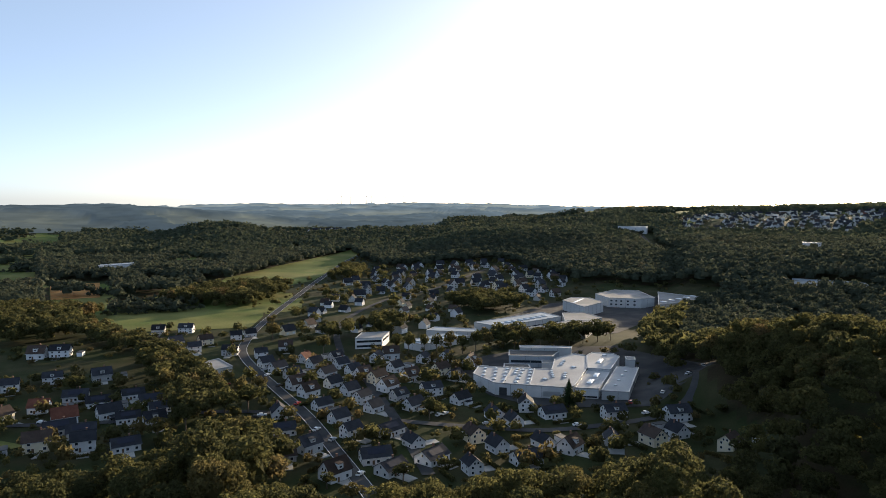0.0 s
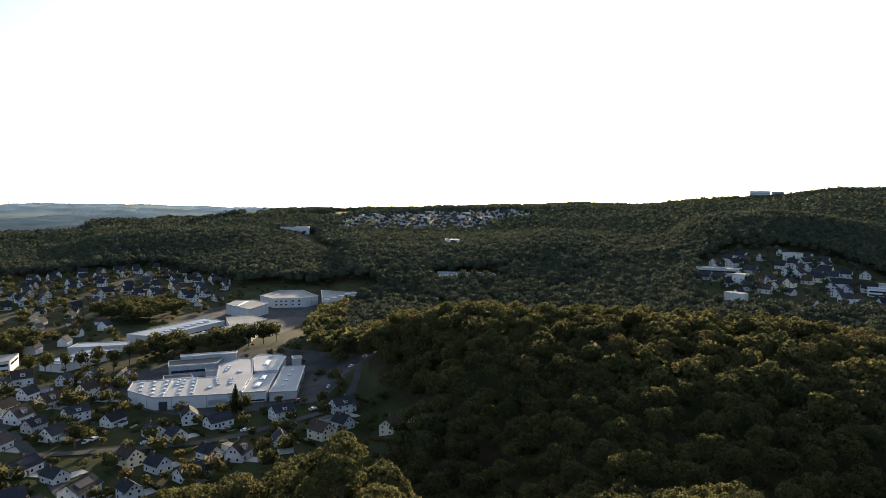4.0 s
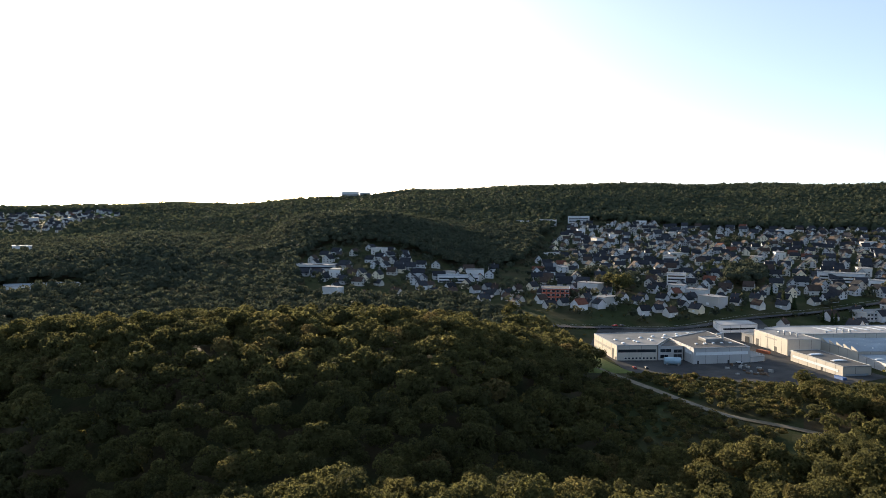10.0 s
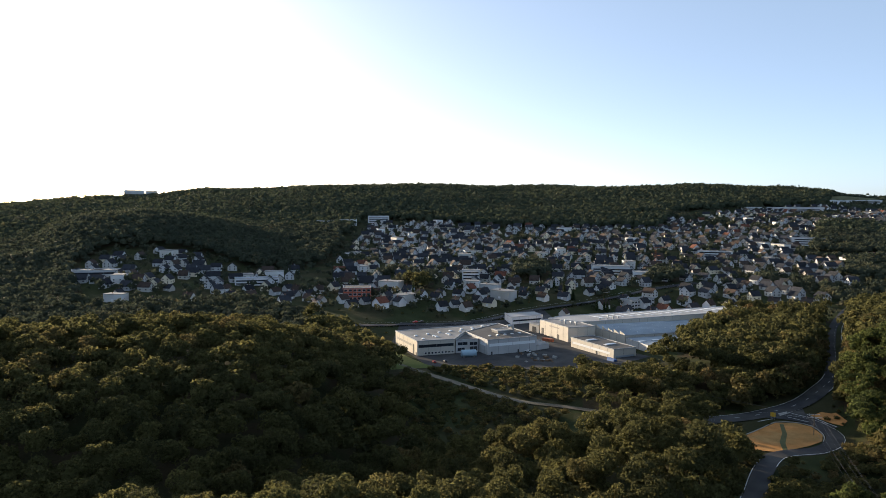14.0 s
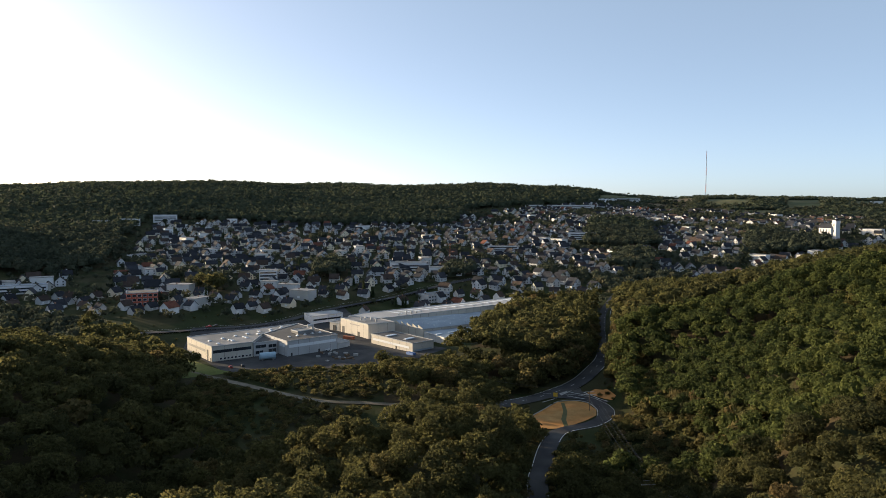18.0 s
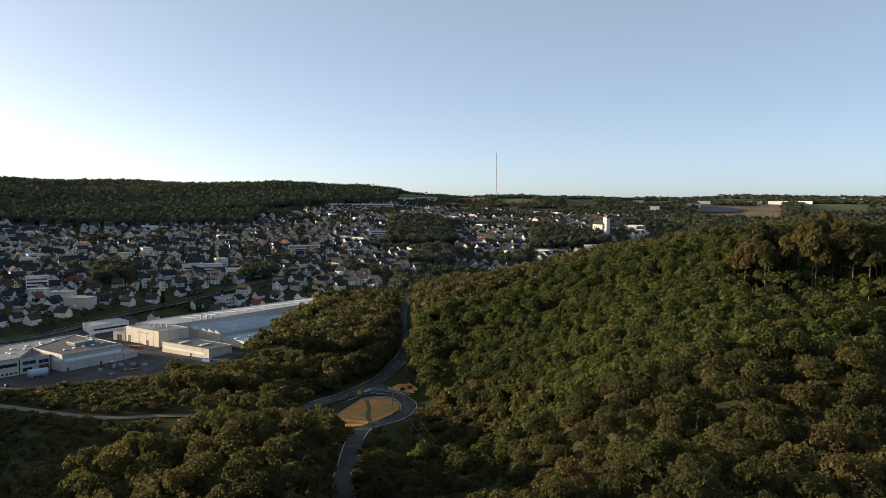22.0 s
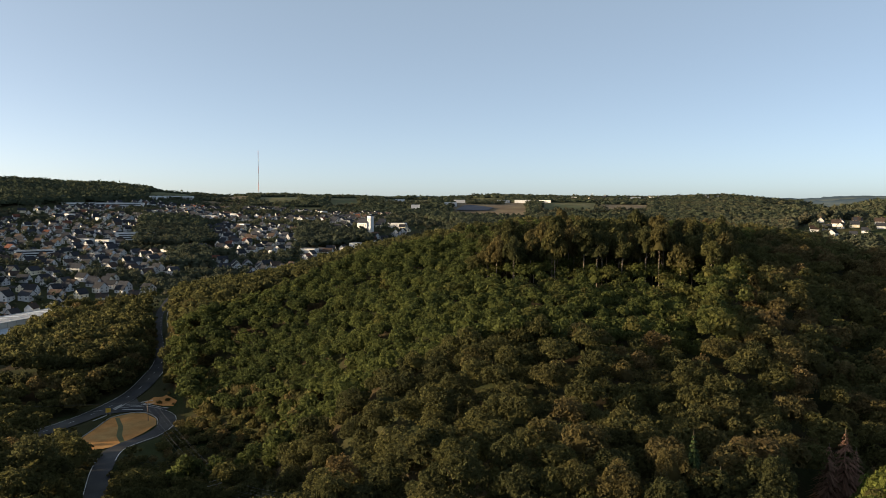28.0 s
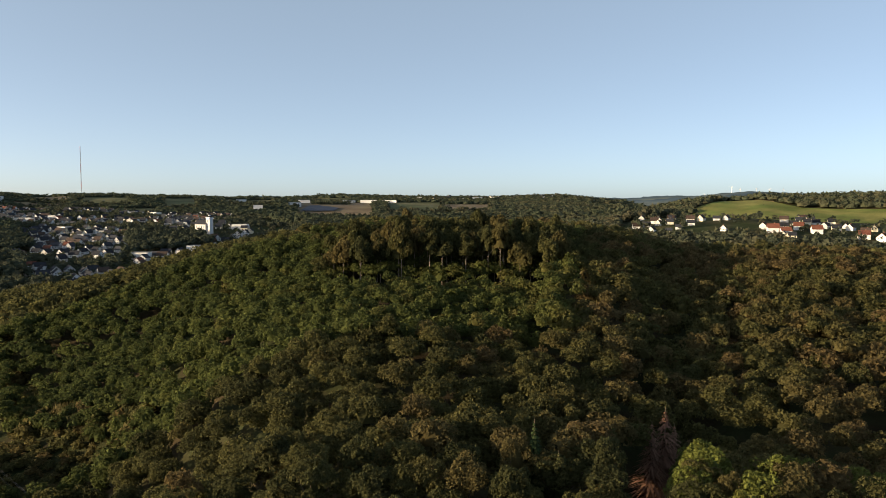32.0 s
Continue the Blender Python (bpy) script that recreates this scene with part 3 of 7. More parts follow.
SCRUB = [(330, 118), (384, 124), (402, 100), (410, 46), (416, 26), (350, 22), (332, 30), (322, 60)]
LOW = [(338, -44), (352, -46), (378, -70), (398, -62), (420, -10), (404, 28), (372, 24), (345, -10)]
DELL = [P(a, r) for a, r in ((73, 236), (80, 240), (88, 244), (88, 300), (85, 326), (80, 334), (75.5, 362), (72.5, 384), (71, 360), (72, 300))]
CUT = [P(a, r) for a, r in ((131, 297), (136, 303), (141, 296), (148.5, 303), (149.5, 318), (130, 318))]
GAP = [P(a, r) for a, r in ((154.4, 126), (158.6, 126), (158.8, 168), (155.2, 168))]
HIGH = [P(a, r) for a, r in ((18.8, 1500), (24, 1440), (30, 1420), (31, 1560), (35, 1780), (33, 1960), (18.5, 1980))]


def is_wood(x, y):
    """Where the woods stand."""
    az, r = polar(x, y)
    jx, jy = x + 5 * wave(x, y, 14, 5), y + 5 * wave(x, y, 14, 9)
    wood = (r > 70) & (r < np.interp(az, [-100, -18, -15, -1, 6, 215, 260], [2050, 2050, 2150, 2250, 3330, 3330, 2050]))
    for poly in OPEN:
        wood &= ~inside(poly, jx, jy)
    wood &= ~inside(SCRUB, x, y) & ~inside(HIGH, x, y) & ~inside(DELL, x, y) & ~inside(GAP, x, y) & ~inside(CUT, x, y)
    for poly in TOWN_WOODS:
        wood |= inside(poly, jx, jy)
    for poly in CLEARINGS:
        wood &= ~(inside(poly, jx, jy) & (wave(x, y, 42, 21) < 0.62))
    # farmland between the far woods
    far = wave(x, y, 150, 2) + 0.5 * wave(x, y, 60, 8)
    farm = (r > np.where(az < 22, 1900, 2650)) & ((az < 22) | (az > 108.5)) & (far > np.where(az < 22, 0.12, -0.1))
    farm |= (az < -9) & (r > 640) & (r < 2000) & (wave(x, y, 75, 12) + 0.4 * wave(x, y, 30, 3) > 0.55)
    farm |= (r > 2900) & (far > 0.1)
    wood &= ~farm
    plateau = (r > 1450) & (r < 2420) & (az > 104) & (az < 153) & ~inside(OPEN[3], x, y) & (wave(x, y, 60, 14) + 0.5 * wave(x, y, 25, 6) > -0.05)
    wood |= plateau
    for poly in PLATEAU_PLOTS + PLATEAU_SCRUB:
        wood &= ~inside(poly, x, y)
    for nm, (line, w) in ROADS.items():
        wood &= away(line, x, y) > w * 0.5 + (11 if nm == "forest_road" else 2.5)
    return wood


cx, cy = (gx[:-1, :-1] + gx[1:, 1:]) / 2, (gy[:-1, :-1] + gy[1:, 1:]) / 2
ni, nj = len(AZ), len(RAD)
idx = np.arange(ni * nj).reshape(ni, nj)
nxt = np.roll(idx, -1, axis=0)
quads = np.stack([idx[:, :-1], idx[:, 1:], nxt[:, 1:], nxt[:, :-1]], -1).reshape(-1, 4)
qx = (gx[:, :-1] + gx[:, 1:]) / 2
qy = (gy[:, :-1] + gy[:, 1:]) / 2
kind_of = np.where(is_wood(qx, qy), 0, 1)
qa, qr = polar(qx, qy)
patch = wave(qx, qy, 110, 6)
kind_of = np.where((kind_of == 1) & ((qr > 1700) | (qa < -12) & (qr > 640)) & (patch > 0.0), 2, kind_of)
kind_of = np.where((kind_of == 1) & (qr > 1700) & (patch < -0.35), 3, kind_of)
ground_me = np_mesh("ground", np.stack([gx, gy, GRID], -1).reshape(-1, 3), quads, [M_FLOOR, M_GRASS, M_FIELD, M_STUBBLE], smooth=True, mats=kind_of.ravel())
# far hills behind the last woods, their paleness of distance painted into a glowing material
ba, br = np.meshgrid(np.arange(-100, 260, 0.36), np.linspace(0, 1, 64), indexing="ij")
back_from = np.interp(ba, [-100, -18, -15, -1, 6, 215, 260], [2000, 2000, 2100, 2200, 3280, 3280, 2000])
br, ba = back_from * (5600 / back_from) ** br, np.radians(ba)
bx, by = br * np.sin(ba), br * np.cos(ba)
bz = land(bx, by) + 8 + np.where(wave(bx, by, 190, 15) > -0.05, 13 + 3.5 * wave(bx, by, 23, 2) + 2.5 * wave(bx, by, 11, 4), 0) * np.clip((br - back_from) / 120, 0, 1) - np.clip((br - 4550) / 25, 0, 1e9) * 1.5 - np.where(br < back_from + 5, 40, 0)
bi = np.arange(bx.size).reshape(bx.shape)
bn = np.roll(bi, -1, axis=0)
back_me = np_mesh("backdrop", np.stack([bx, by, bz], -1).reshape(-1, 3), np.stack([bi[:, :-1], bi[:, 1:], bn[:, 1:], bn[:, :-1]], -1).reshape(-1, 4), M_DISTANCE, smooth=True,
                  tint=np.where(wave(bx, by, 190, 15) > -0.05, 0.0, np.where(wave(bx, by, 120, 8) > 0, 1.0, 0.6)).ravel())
thing("backdrop", back_me, None, "wooded hills on the horizon under painted blue-grey haze", "hills", kind="structure")
thing("ground", ground_me, None, "rolling valley ground of grass, fields and forest floor", "ground", kind="structure")


def draped(name, poly, material, label, lift=0.3, step=12.0, category="field"):
    """A patch of other cover laid over the ground sheet."""
    xs, ys = [p[0] for p in poly], [p[1] for p in poly]
    bm = bmesh.new()
    face = bm.faces.new([bm.verts.new((p[0], p[1], 0)) for p in poly])
    for axis, lo, hi in ((0, min(xs), max(xs)), (1, min(ys), max(ys))):
        for c in np.arange(lo + step, hi, step):
            bmesh.ops.bisect_plane(bm, geom=bm.verts[:] + bm.edges[:] + bm.faces[:], plane_co=(c, c, 0), plane_no=(1, 0, 0) if axis == 0 else (0, 1, 0))
    co = np.array([v.co[:] for v in bm.verts])
    zz = gz(co[:, 0], co[:, 1]) + lift
    for v, z in zip(bm.verts, zz):
        v.co.z = z
    bm.normal_update()
    if sum(f.normal.z for f in bm.faces) < 0:
        bmesh.ops.reverse_faces(bm, faces=bm.faces[:])
    me = bpy.data.meshes.new(name)
    bm.to_mesh(me)
    bm.free()
    me.materials.append(material)
    for p in me.polygons:
        p.use_smooth = True
    return thing(name, me, None, label, category, kind="structure")


def strip(line, width, lift, offset=0.0):
    """A band that follows a line over the ground."""
    pts = np.array(line)
    d = np.gradient(pts, axis=0)
    d /= np.hypot(d[:, 0], d[:, 1])[:, None] + 1e-9
    nrm = np.stack([d[:, 1], -d[:, 0]], -1)
    rows = []
    for k in (-0.5, 0.0, 0.5):
        q = pts + nrm * (offset + k * width)
        rows.append(np.column_stack([q, gz(q[:, 0], q[:, 1]) + lift]))
    rows[0][:, 2] = rows[2][:, 2] = rows[1][:, 2]
    v = np.stack(rows, 1).reshape(-1, 3)
    f = []
    for i in range(len(pts) - 1):
        for k in range(2):
            f.append((i * 3 + k, i * 3 + k + 1, i * 3 + k + 4, i * 3 + k + 3))
    return v, f


for rname, (line, width) in ROADS.items():
    sm = smooth_line(line)
    v, f = strip(sm, width, 0.35)
    f = [q[::-1] for q in f]
    track = rname == "farm_track"
    me = np_mesh("road", v, f, M_GRAVEL if track else M_ASPHALT)
    if me.polygons[0].normal.z < 0:
        me.flip_normals()
    road = thing("road", me, None, "narrow pale gravel track along the slope" if track else "grey asphalt road through the valley", "road", kind="structure")

FIELDS = [
    ([(-258, 768), (-280, 900), (-252, 1080), (-185, 1395), (-152, 1310), (-163, 870), (-185, 805)], M_FIELD, "sunlit green meadow on the valley slope"),
    ([(-292, 533), (-285, 600), (-250, 648), (-165, 640), (-156, 604), (-152, 549), (-241, 525)], M_FIELD, "mown green meadow beside the village"),
    ([(-60, 525), (-98, 565), (-110, 640), (-75, 640), (-40, 605)], M_GRASS, "grass meadow between village houses"),
    ([(322, -49), (334.7, -57.7), (346.5, -66.2), (348.4, -74.8), (344.3, -80.5), (332.8, -82.5), (323.6, -80.2), (315.6, -73.3), (308.3, -65), (303.5, -58.5), (303, -51)], M_DRYGRASS, "dry brown grass island between the roads"),
    ([P(a, r) for a, r in ((157.6, 1045), (166, 1045), (179, 1045), (179, 1640), (166, 1640), (164.5, 1690), (161, 1790), (158.6, 1640))], M_FIELD, "wide green meadow on the hilltop"),
    ([(378, 132), (404, 112), (416, 124), (444, 150), (472, 176), (458, 192), (424, 158)], M_FIELD, "bright grass bank beside the works"),
    ([(-185, 262), (-215, 275), (-195, 290), (-170, 280)], M_FIELD, "sunlit lawn at the village edge"),
    ([P(a, r) for a, r in ((-35.5, 1160), (-30.4, 1160), (-30.4, 1425), (-35.5, 1430))], M_FIELD, "bright green field between woods"),
    ([P(a, r) for a, r in ((-29.4, 800), (-26.2, 800), (-26.2, 945), (-29.4, 950))], M_DRYGRASS, "pale mown field between woods"),
    ([P(a, r) for a, r in ((-14.5, 1960), (-9, 2010), (-4, 2010), (-4, 2080), (-14.5, 2080))], M_STUBBLE, "pale stubble field on the far slope"),
    ([P(a, r) for a, r in ((-35.5, 1800), (-28.8, 1800), (-28.8, 1980), (-35.5, 1980))], M_FIELD, "pale green field between far woods"),
    ([P(a, r) for a, r in ((-35.5, 560), (-31, 560), (-31, 660), (-35.5, 660))], M_GRASS, "shaded meadow below the woods"),
    ([P(a, r) for a, r in ((-27.8, 1290), (-22.2, 1290), (-22.2, 1395), (-27.8, 1395))], M_STUBBLE, "pale mown strip between woods"),
    ([P(a, r) for a, r in ((151.3, 1900), (156.5, 1900), (156.5, 2190), (151.3, 2190))], M_STUBBLE, "pale stubble field behind the woods"),
]
for poly, m_, label in FIELDS:
    draped("field", poly, m_, label)
for poly, (_, _, _, _, cover, label) in zip(PLATEAU_PLOTS, PLATEAU):
    draped("field", poly, M_PASTURE if cover == "field" else M_PLOUGHED, label, lift=0.8, step=24.0)
YARDS = [
    ([(404, 116), (432, 134), (474, 165), (533, 178), (590, 96), (640, 78), (510, 20), (470, -14), (432, 8), (414, 52)], "dark asphalt works yard"),
    ([(12, 390), (24, 356), (45, 336), (100, 332), (148, 365), (144, 425), (118, 470), (60, 470), (14, 435)], "dark asphalt yard round the factory"),
    ([(20, 540), (56, 500), (130, 520), (180, 595), (250, 660), (200, 720), (105, 680)], "asphalt yard of the far works"),
]
for poly, label in YARDS:
    draped("works_yard", poly, M_ASPHALT, label, lift=0.2, category="yard")
# ---------------------------------------------------------------- trees
ICO = bmesh.new()
bmesh.ops.create_icosphere(ICO, subdivisions=1, radius=1)
ICO_V = np.array([v.co[:] for v in ICO.verts])
ICO_F = np.array([[v.index for v in f.verts] for f in ICO.faces])
ICO.free()
CORE = np.array([[1, 0, 0], [0, 1, 0], [-1, 0, 0], [0, -1, 0], [0, 0, 1], [0, 0, -1]], float)
CORE_F = np.array([[0, 1, 4], [1, 2, 4], [2, 3, 4], [3, 0, 4], [1, 0, 5], [2, 1, 5], [3, 2, 5], [0, 3, 5]])


def crown(seed, tufts, size, lobes=9, core=True, radius=1.0, tall=1.0, round_core=True):
    """A leafy crown about 1 m in radius round its middle: lobes covered in small leaf sprays over a dark core. Returns vertices and triangles."""
    g = np.random.default_rng(seed)
    th, u = g.uniform(0, 2 * np.pi, lobes), g.uniform(-0.3, 0.97, lobes)
    k = np.sqrt(1 - u ** 2)
    cen = np.stack([k * np.cos(th), k * np.sin(th), u * tall], -1) * g.uniform(0.5, 0.74, (lobes, 1))
    cen[0] = (0, 0, 0.5 * tall)
    rad = g.uniform(0.75, 1.2, lobes) * 1.05 / lobes ** 0.42
    which = g.integers(0, lobes, tufts * 2)
    d = g.normal(size=(tufts * 2, 3))
    d[:, 2] = np.abs(d[:, 2]) * 1.1 - 0.35
    d /= np.linalg.norm(d, axis=1)[:, None]
    p = cen[which] + d * rad[which][:, None] * g.uniform(0.85, 1.12, (tufts * 2, 1))
    # keep the sprays that lie outside the other lobes
    depth = np.min(np.linalg.norm(p[:, None] - cen[None], axis=2) / rad[None], axis=1)
    keep = np.argsort(-depth)[:tufts]
    p, d = p[keep], d[keep]
    n = d + g.normal(size=d.shape) * 0.55
    n /= np.linalg.norm(n, axis=1)[:, None]
    a = np.cross(n, g.normal(size=n.shape))
    a /= np.linalg.norm(a, axis=1)[:, None]
    b = np.cross(n, a)
    s = size * g.uniform(0.65, 1.35, (tufts, 1))
    tri = np.stack([p - a * s * 1.0 - n * s * 0.1, p - b * s * 0.75 + a * s * 0.25, p + b * s * 0.7 + a * s * 0.75 + n * s * 0.15], 1)
    v = tri.reshape(-1, 3)
    f = np.arange(tufts)[:, None] * 3 + np.array([0, 1, 2])
    if core:
        cv, cf = (ICO_V, ICO_F) if round_core else (CORE, CORE_F)
        c = cv * np.array([0.5, 0.5, 0.42 * tall]) * g.uniform(0.9, 1.1, (len(cv), 1)) + np.array([0, 0, 0.08])
        f = np.concatenate([f, cf + len(v)])
        v = np.concatenate([v, c])
    return v * radius, f


def clump(seed, wide=1.0):
    """A rounded, uneven crown of few faces."""
    g = np.random.default_rng(seed)
    a = np.arange(6) * np.pi / 3
    v = np.concatenate([np.stack([np.cos(a), np.sin(a), np.full(6, -0.4)], -1), np.stack([0.86 * np.cos(a + 0.5), 0.86 * np.sin(a + 0.5), np.full(6, 0.38)], -1), [[0, 0, 0.95]]])
    v = v * g.uniform(0.78, 1.18, (13, 1)) * wide
    f = [(i, (i + 1) % 6, 6 + i) for i in range(6)] + [(6 + i, (i + 1) % 6, 6 + (i + 1) % 6) for i in range(6)] + [(6 + i, 6 + (i + 1) % 6, 12) for i in range(6)]
    return v, np.array(f)


def leafy(seed, tufts, size, lobes, wide):
    """A clump under a coat of leaf sprays."""
    v, f = crown(seed, tufts, size, lobes=lobes, core=False)
    v2, f2 = clump(seed, wide)
    return np.concatenate([v, v2]), np.concatenate([f, f2 + len(v)])


def scatter(spacing, keep, r0, r1, a0=-40, a1=179, seed=1, grow=None):
    """Jittered places in rings round the drone, closer near it. keep says which stay."""
    g = np.random.default_rng(seed)
    out = []
    r = r0
    while r < r1:
        s = spacing if grow is None else max(spacing, r * grow)
        n = int(radians(a1 - a0) * r / s)
        az = np.linspace(a0, a1, n) + g.uniform(-0.5, 0.5, n) * (a1 - a0) / n
        rr = r + g.uniform(-0.5, 0.5, n) * s
        out.append(np.column_stack([rr * np.sin(np.radians(az)), rr * np.cos(np.radians(az)), np.full(n, s)]))
        r += s * 0.92
    p = np.concatenate(out)
    return p[keep(p[:, 0], p[:, 1])]


def wood_mesh(name, places, variants, height, spread, seed, trunk=False, cover=M_LEAF):
    """Many crowns joined. places: x, y and spacing."""
    g = np.random.default_rng(seed)
    n = len(places)
    pick = g.integers(0, len(variants), n)
    zz = gz(places[:, 0], places[:, 1])
    az, r = polar(places[:, 0], places[:, 1])
    # the young beeches on the south hill are greener, the old wood beyond is browner
    young = (az > 107) & (az < 147) & (r > 230) & (r < 400)
    tone = np.clip(0.38 + 0.22 * wave(places[:, 0], places[:, 1], 45, 4) + g.normal(size=n) * 0.2 + np.interp(az, [104, 110, 128, 145, 180], [0, -0.15, 0, 0.3, 0.36]), 0, 1)
    small = np.where(young, np.interp(r, [230, 300, 350, 375, 400], [0.62, 0.62, 0.62, 0.9, 1.0]), 1.0) * np.where(inside(LOW, places[:, 0], places[:, 1]), 0.62, 1.0)
    # field copses of the plateau are low
    small = small * np.where((r > 1450) & (r < 2420) & (az > 104) & (az < 153), 0.62, 1.0)
    vs, fs, ts, off = [], [], [], 0
    for k, (v0, f0) in enumerate(variants):
        w = np.where(pick == k)[0]
        if not len(w):
            continue
        turn = g.uniform(0, 2 * np.pi, len(w))
        wide = places[w, 2] * spread * g.uniform(0.8, 1.25, len(w))
        h = height * g.uniform(0.82, 1.16, len(w)) * small[w]
        up = np.minimum(wide * g.uniform(0.8, 1.1, len(w)), h * 0.62)
        c, s = np.cos(turn)[:, None], np.sin(turn)[:, None]
        x = (v0[None, :, 0] * c - v0[None, :, 1] * s) * wide[:, None] + places[w, 0][:, None]
        y = (v0[None, :, 0] * s + v0[None, :, 1] * c) * wide[:, None] + places[w, 1][:, None]
        z = v0[None, :, 2] * up[:, None] + (zz[w] + h - up)[:, None]
        vs.append(np.stack([x, y, z], -1).reshape(-1, 3))
        fs.append((f0[None] + (np.arange(len(w)) * len(v0))[:, None, None] + off).reshape(-1, 3))
        ts.append(np.repeat(tone[w], len(v0)))
        off += len(w) * len(v0)
    return np_mesh(name, np.concatenate(vs), np.concatenate(fs), cover, tint=np.concatenate(ts))


# places of the woods, near to far

def young_slope(x, y):
    """The south hill, grown with slender young beeches."""
    az, r = polar(x, y)
    return (az > 105) & (az < 150) & (r > 225)


near_wood = scatter(8.2, lambda x, y: is_wood(x, y) & ~young_slope(x, y), 235, 420, seed=15)
young_wood = scatter(5.6, lambda x, y: is_wood(x, y) & young_slope(x, y), 225, 420, a0=104, a1=151, seed=16)
close_wood = scatter(7.6, lambda x, y: is_wood(x, y) & ~young_slope(x, y), 110, 235, seed=11)
mid_wood = scatter(9.2, is_wood, 420, 720, seed=12)
# woods dipping behind the dome take the darker leaves, as painted shade and haze
behind = (polar(mid_wood[:, 0], mid_wood[:, 1])[0] % 360 < 64) & (polar(mid_wood[:, 0], mid_wood[:, 1])[0] > 19) & (np.hypot(mid_wood[:, 0], mid_wood[:, 1]) > 450)
mid_wood, dip_wood = mid_wood[~behind], mid_wood[behind]
fore_wood = scatter(9.5, is_wood, 720, 1250, seed=13)
far_wood = scatter(10, is_wood, 1250, 2500, seed=17, grow=0.0085)
last_wood = scatter(20, is_wood, 2500, 3330, seed=14, grow=0.011)
order = np.argsort(np.hypot(close_wood[:, 0], close_wood[:, 1]))
first, close_wood = close_wood[order[:290]], close_wood[order[290:]]

V_CLOSE = [leafy(600 + i, 860, 0.085, 22, 0.5) for i in range(8)]
V_NEAR = [leafy(100 + i, 370, 0.125, 16, 0.54) for i in range(8)]
V_MID = [leafy(200 + i, 84, 0.24, 11, 0.66) for i in range(6)]
V_TINY = [crown(350 + i, 20, 0.52, lobes=6, round_core=False) for i in range(6)]
V_YOUNG = [leafy(400 + i, 190, 0.175, 11, 0.6) for i in range(8)]
V_FORE = [leafy(420 + i, 24, 0.34, 8, 0.8) for i in range(6)]
V_FAR = [leafy(300 + i, 9, 0.42, 6, 0.84) for i in range(12)]
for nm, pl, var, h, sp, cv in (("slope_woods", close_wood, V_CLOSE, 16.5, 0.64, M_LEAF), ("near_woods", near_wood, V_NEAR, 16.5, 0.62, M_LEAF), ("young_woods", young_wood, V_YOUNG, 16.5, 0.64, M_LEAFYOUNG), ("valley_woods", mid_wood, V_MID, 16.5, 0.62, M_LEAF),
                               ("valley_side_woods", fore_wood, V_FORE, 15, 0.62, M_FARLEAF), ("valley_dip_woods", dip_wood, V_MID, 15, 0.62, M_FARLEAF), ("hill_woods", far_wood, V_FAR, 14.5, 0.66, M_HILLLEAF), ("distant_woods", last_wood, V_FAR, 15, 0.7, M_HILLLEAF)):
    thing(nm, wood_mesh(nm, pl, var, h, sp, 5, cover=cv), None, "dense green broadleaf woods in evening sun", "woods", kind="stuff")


def tree_proto(seed, tufts=2000, size=0.062, lobes=30, material=M_LEAFOB, low=False):
    """A broadleaf tree 1 m in crown radius and 3.4 m tall: tapered trunk with limbs, and a crown."""
    g = np.random.default_rng(seed)
    t = Geo()
    t.tube((0, 0, -0.3), (0.05, 0.02, 1.5), 0.07, 0.045, 7)
    for i in range(6):
        a = i * 1.05 + g.uniform(0, 0.6)
        t.tube((0.03, 0.01, 1.0 + 0.13 * i), (0.55 * math.cos(a), 0.55 * math.sin(a), 1.9 + 0.12 * i), 0.035, 0.012, 5)
    t.tube((0.05, 0.02, 1.5), (0.0, 0.0, 2.6), 0.045, 0.012, 6)
    trunk = t.mesh("trunk", M_BARK)
    v, f = crown(seed, tufts, size, lobes=lobes, tall=1.15)
    v = v * np.array([1, 1, 1.3]) + np.array([0, 0, 1.85]) if low else v + np.array([0, 0, 2.25])
    return trunk, np_mesh("crown", v, f, material)


TREES = [tree_proto(500 + i) for i in range(7)]
FULL_TREES = [tree_proto(520 + i, tufts=800, size=0.1, low=True) for i in range(4)]


def plant(pl, protos, group, label, name="tree", spread=0.62, seed=3, height=16.5):
    g = np.random.default_rng(seed)
    for x, y, s in pl:
        trunk, crn = protos[g.integers(0, len(protos))]
        wide = s * spread * g.uniform(0.85, 1.25)
        h = height * g.uniform(0.85, 1.15)
        m = Matrix.Translation((x, y, float(gz(x, y)))) @ Matrix.Rotation(g.uniform(0, 6.28), 4, "Z") @ Matrix.Diagonal((wide, wide, h / 3.4, 1))
        ob = new(name, trunk)
        ob.matrix_world = m
        tagged(ob, label, "tree", group)
        new("crown", crn).parent = ob


plant(first, TREES, "trees on the near slope", "tall leafy broadleaf tree on the near slope")
# ---------------------------------------------------------------- houses
WIN = {}


def window_meshes(w, h):
    key = (round(w, 2), round(h, 2))
    if key not in WIN:
        fr, pa = Geo(), Geo()
        fr.box(0, -0.03, -0.06, w + 0.12, 0.12, h + 0.12)
        pa.box(0, -0.06, 0.05, w - 0.14, 0.09, h - 0.1)
        WIN[key] = fr.mesh("window", M_FRAME), pa.mesh("pane", M_GLASS)
    return WIN[key]


def put_window(parent, x, y, z, turn, w=1.2, h=1.35, pane=True):
    fr, pa = window_meshes(w, h)
    ob = part("window", fr, None, parent, at=Matrix.Translation((x, y, z)) @ Matrix.Rotation(radians(turn), 4, "Z"))
    if pane:
        part("pane", pa, None, ob, "dark window glass")
    return ob


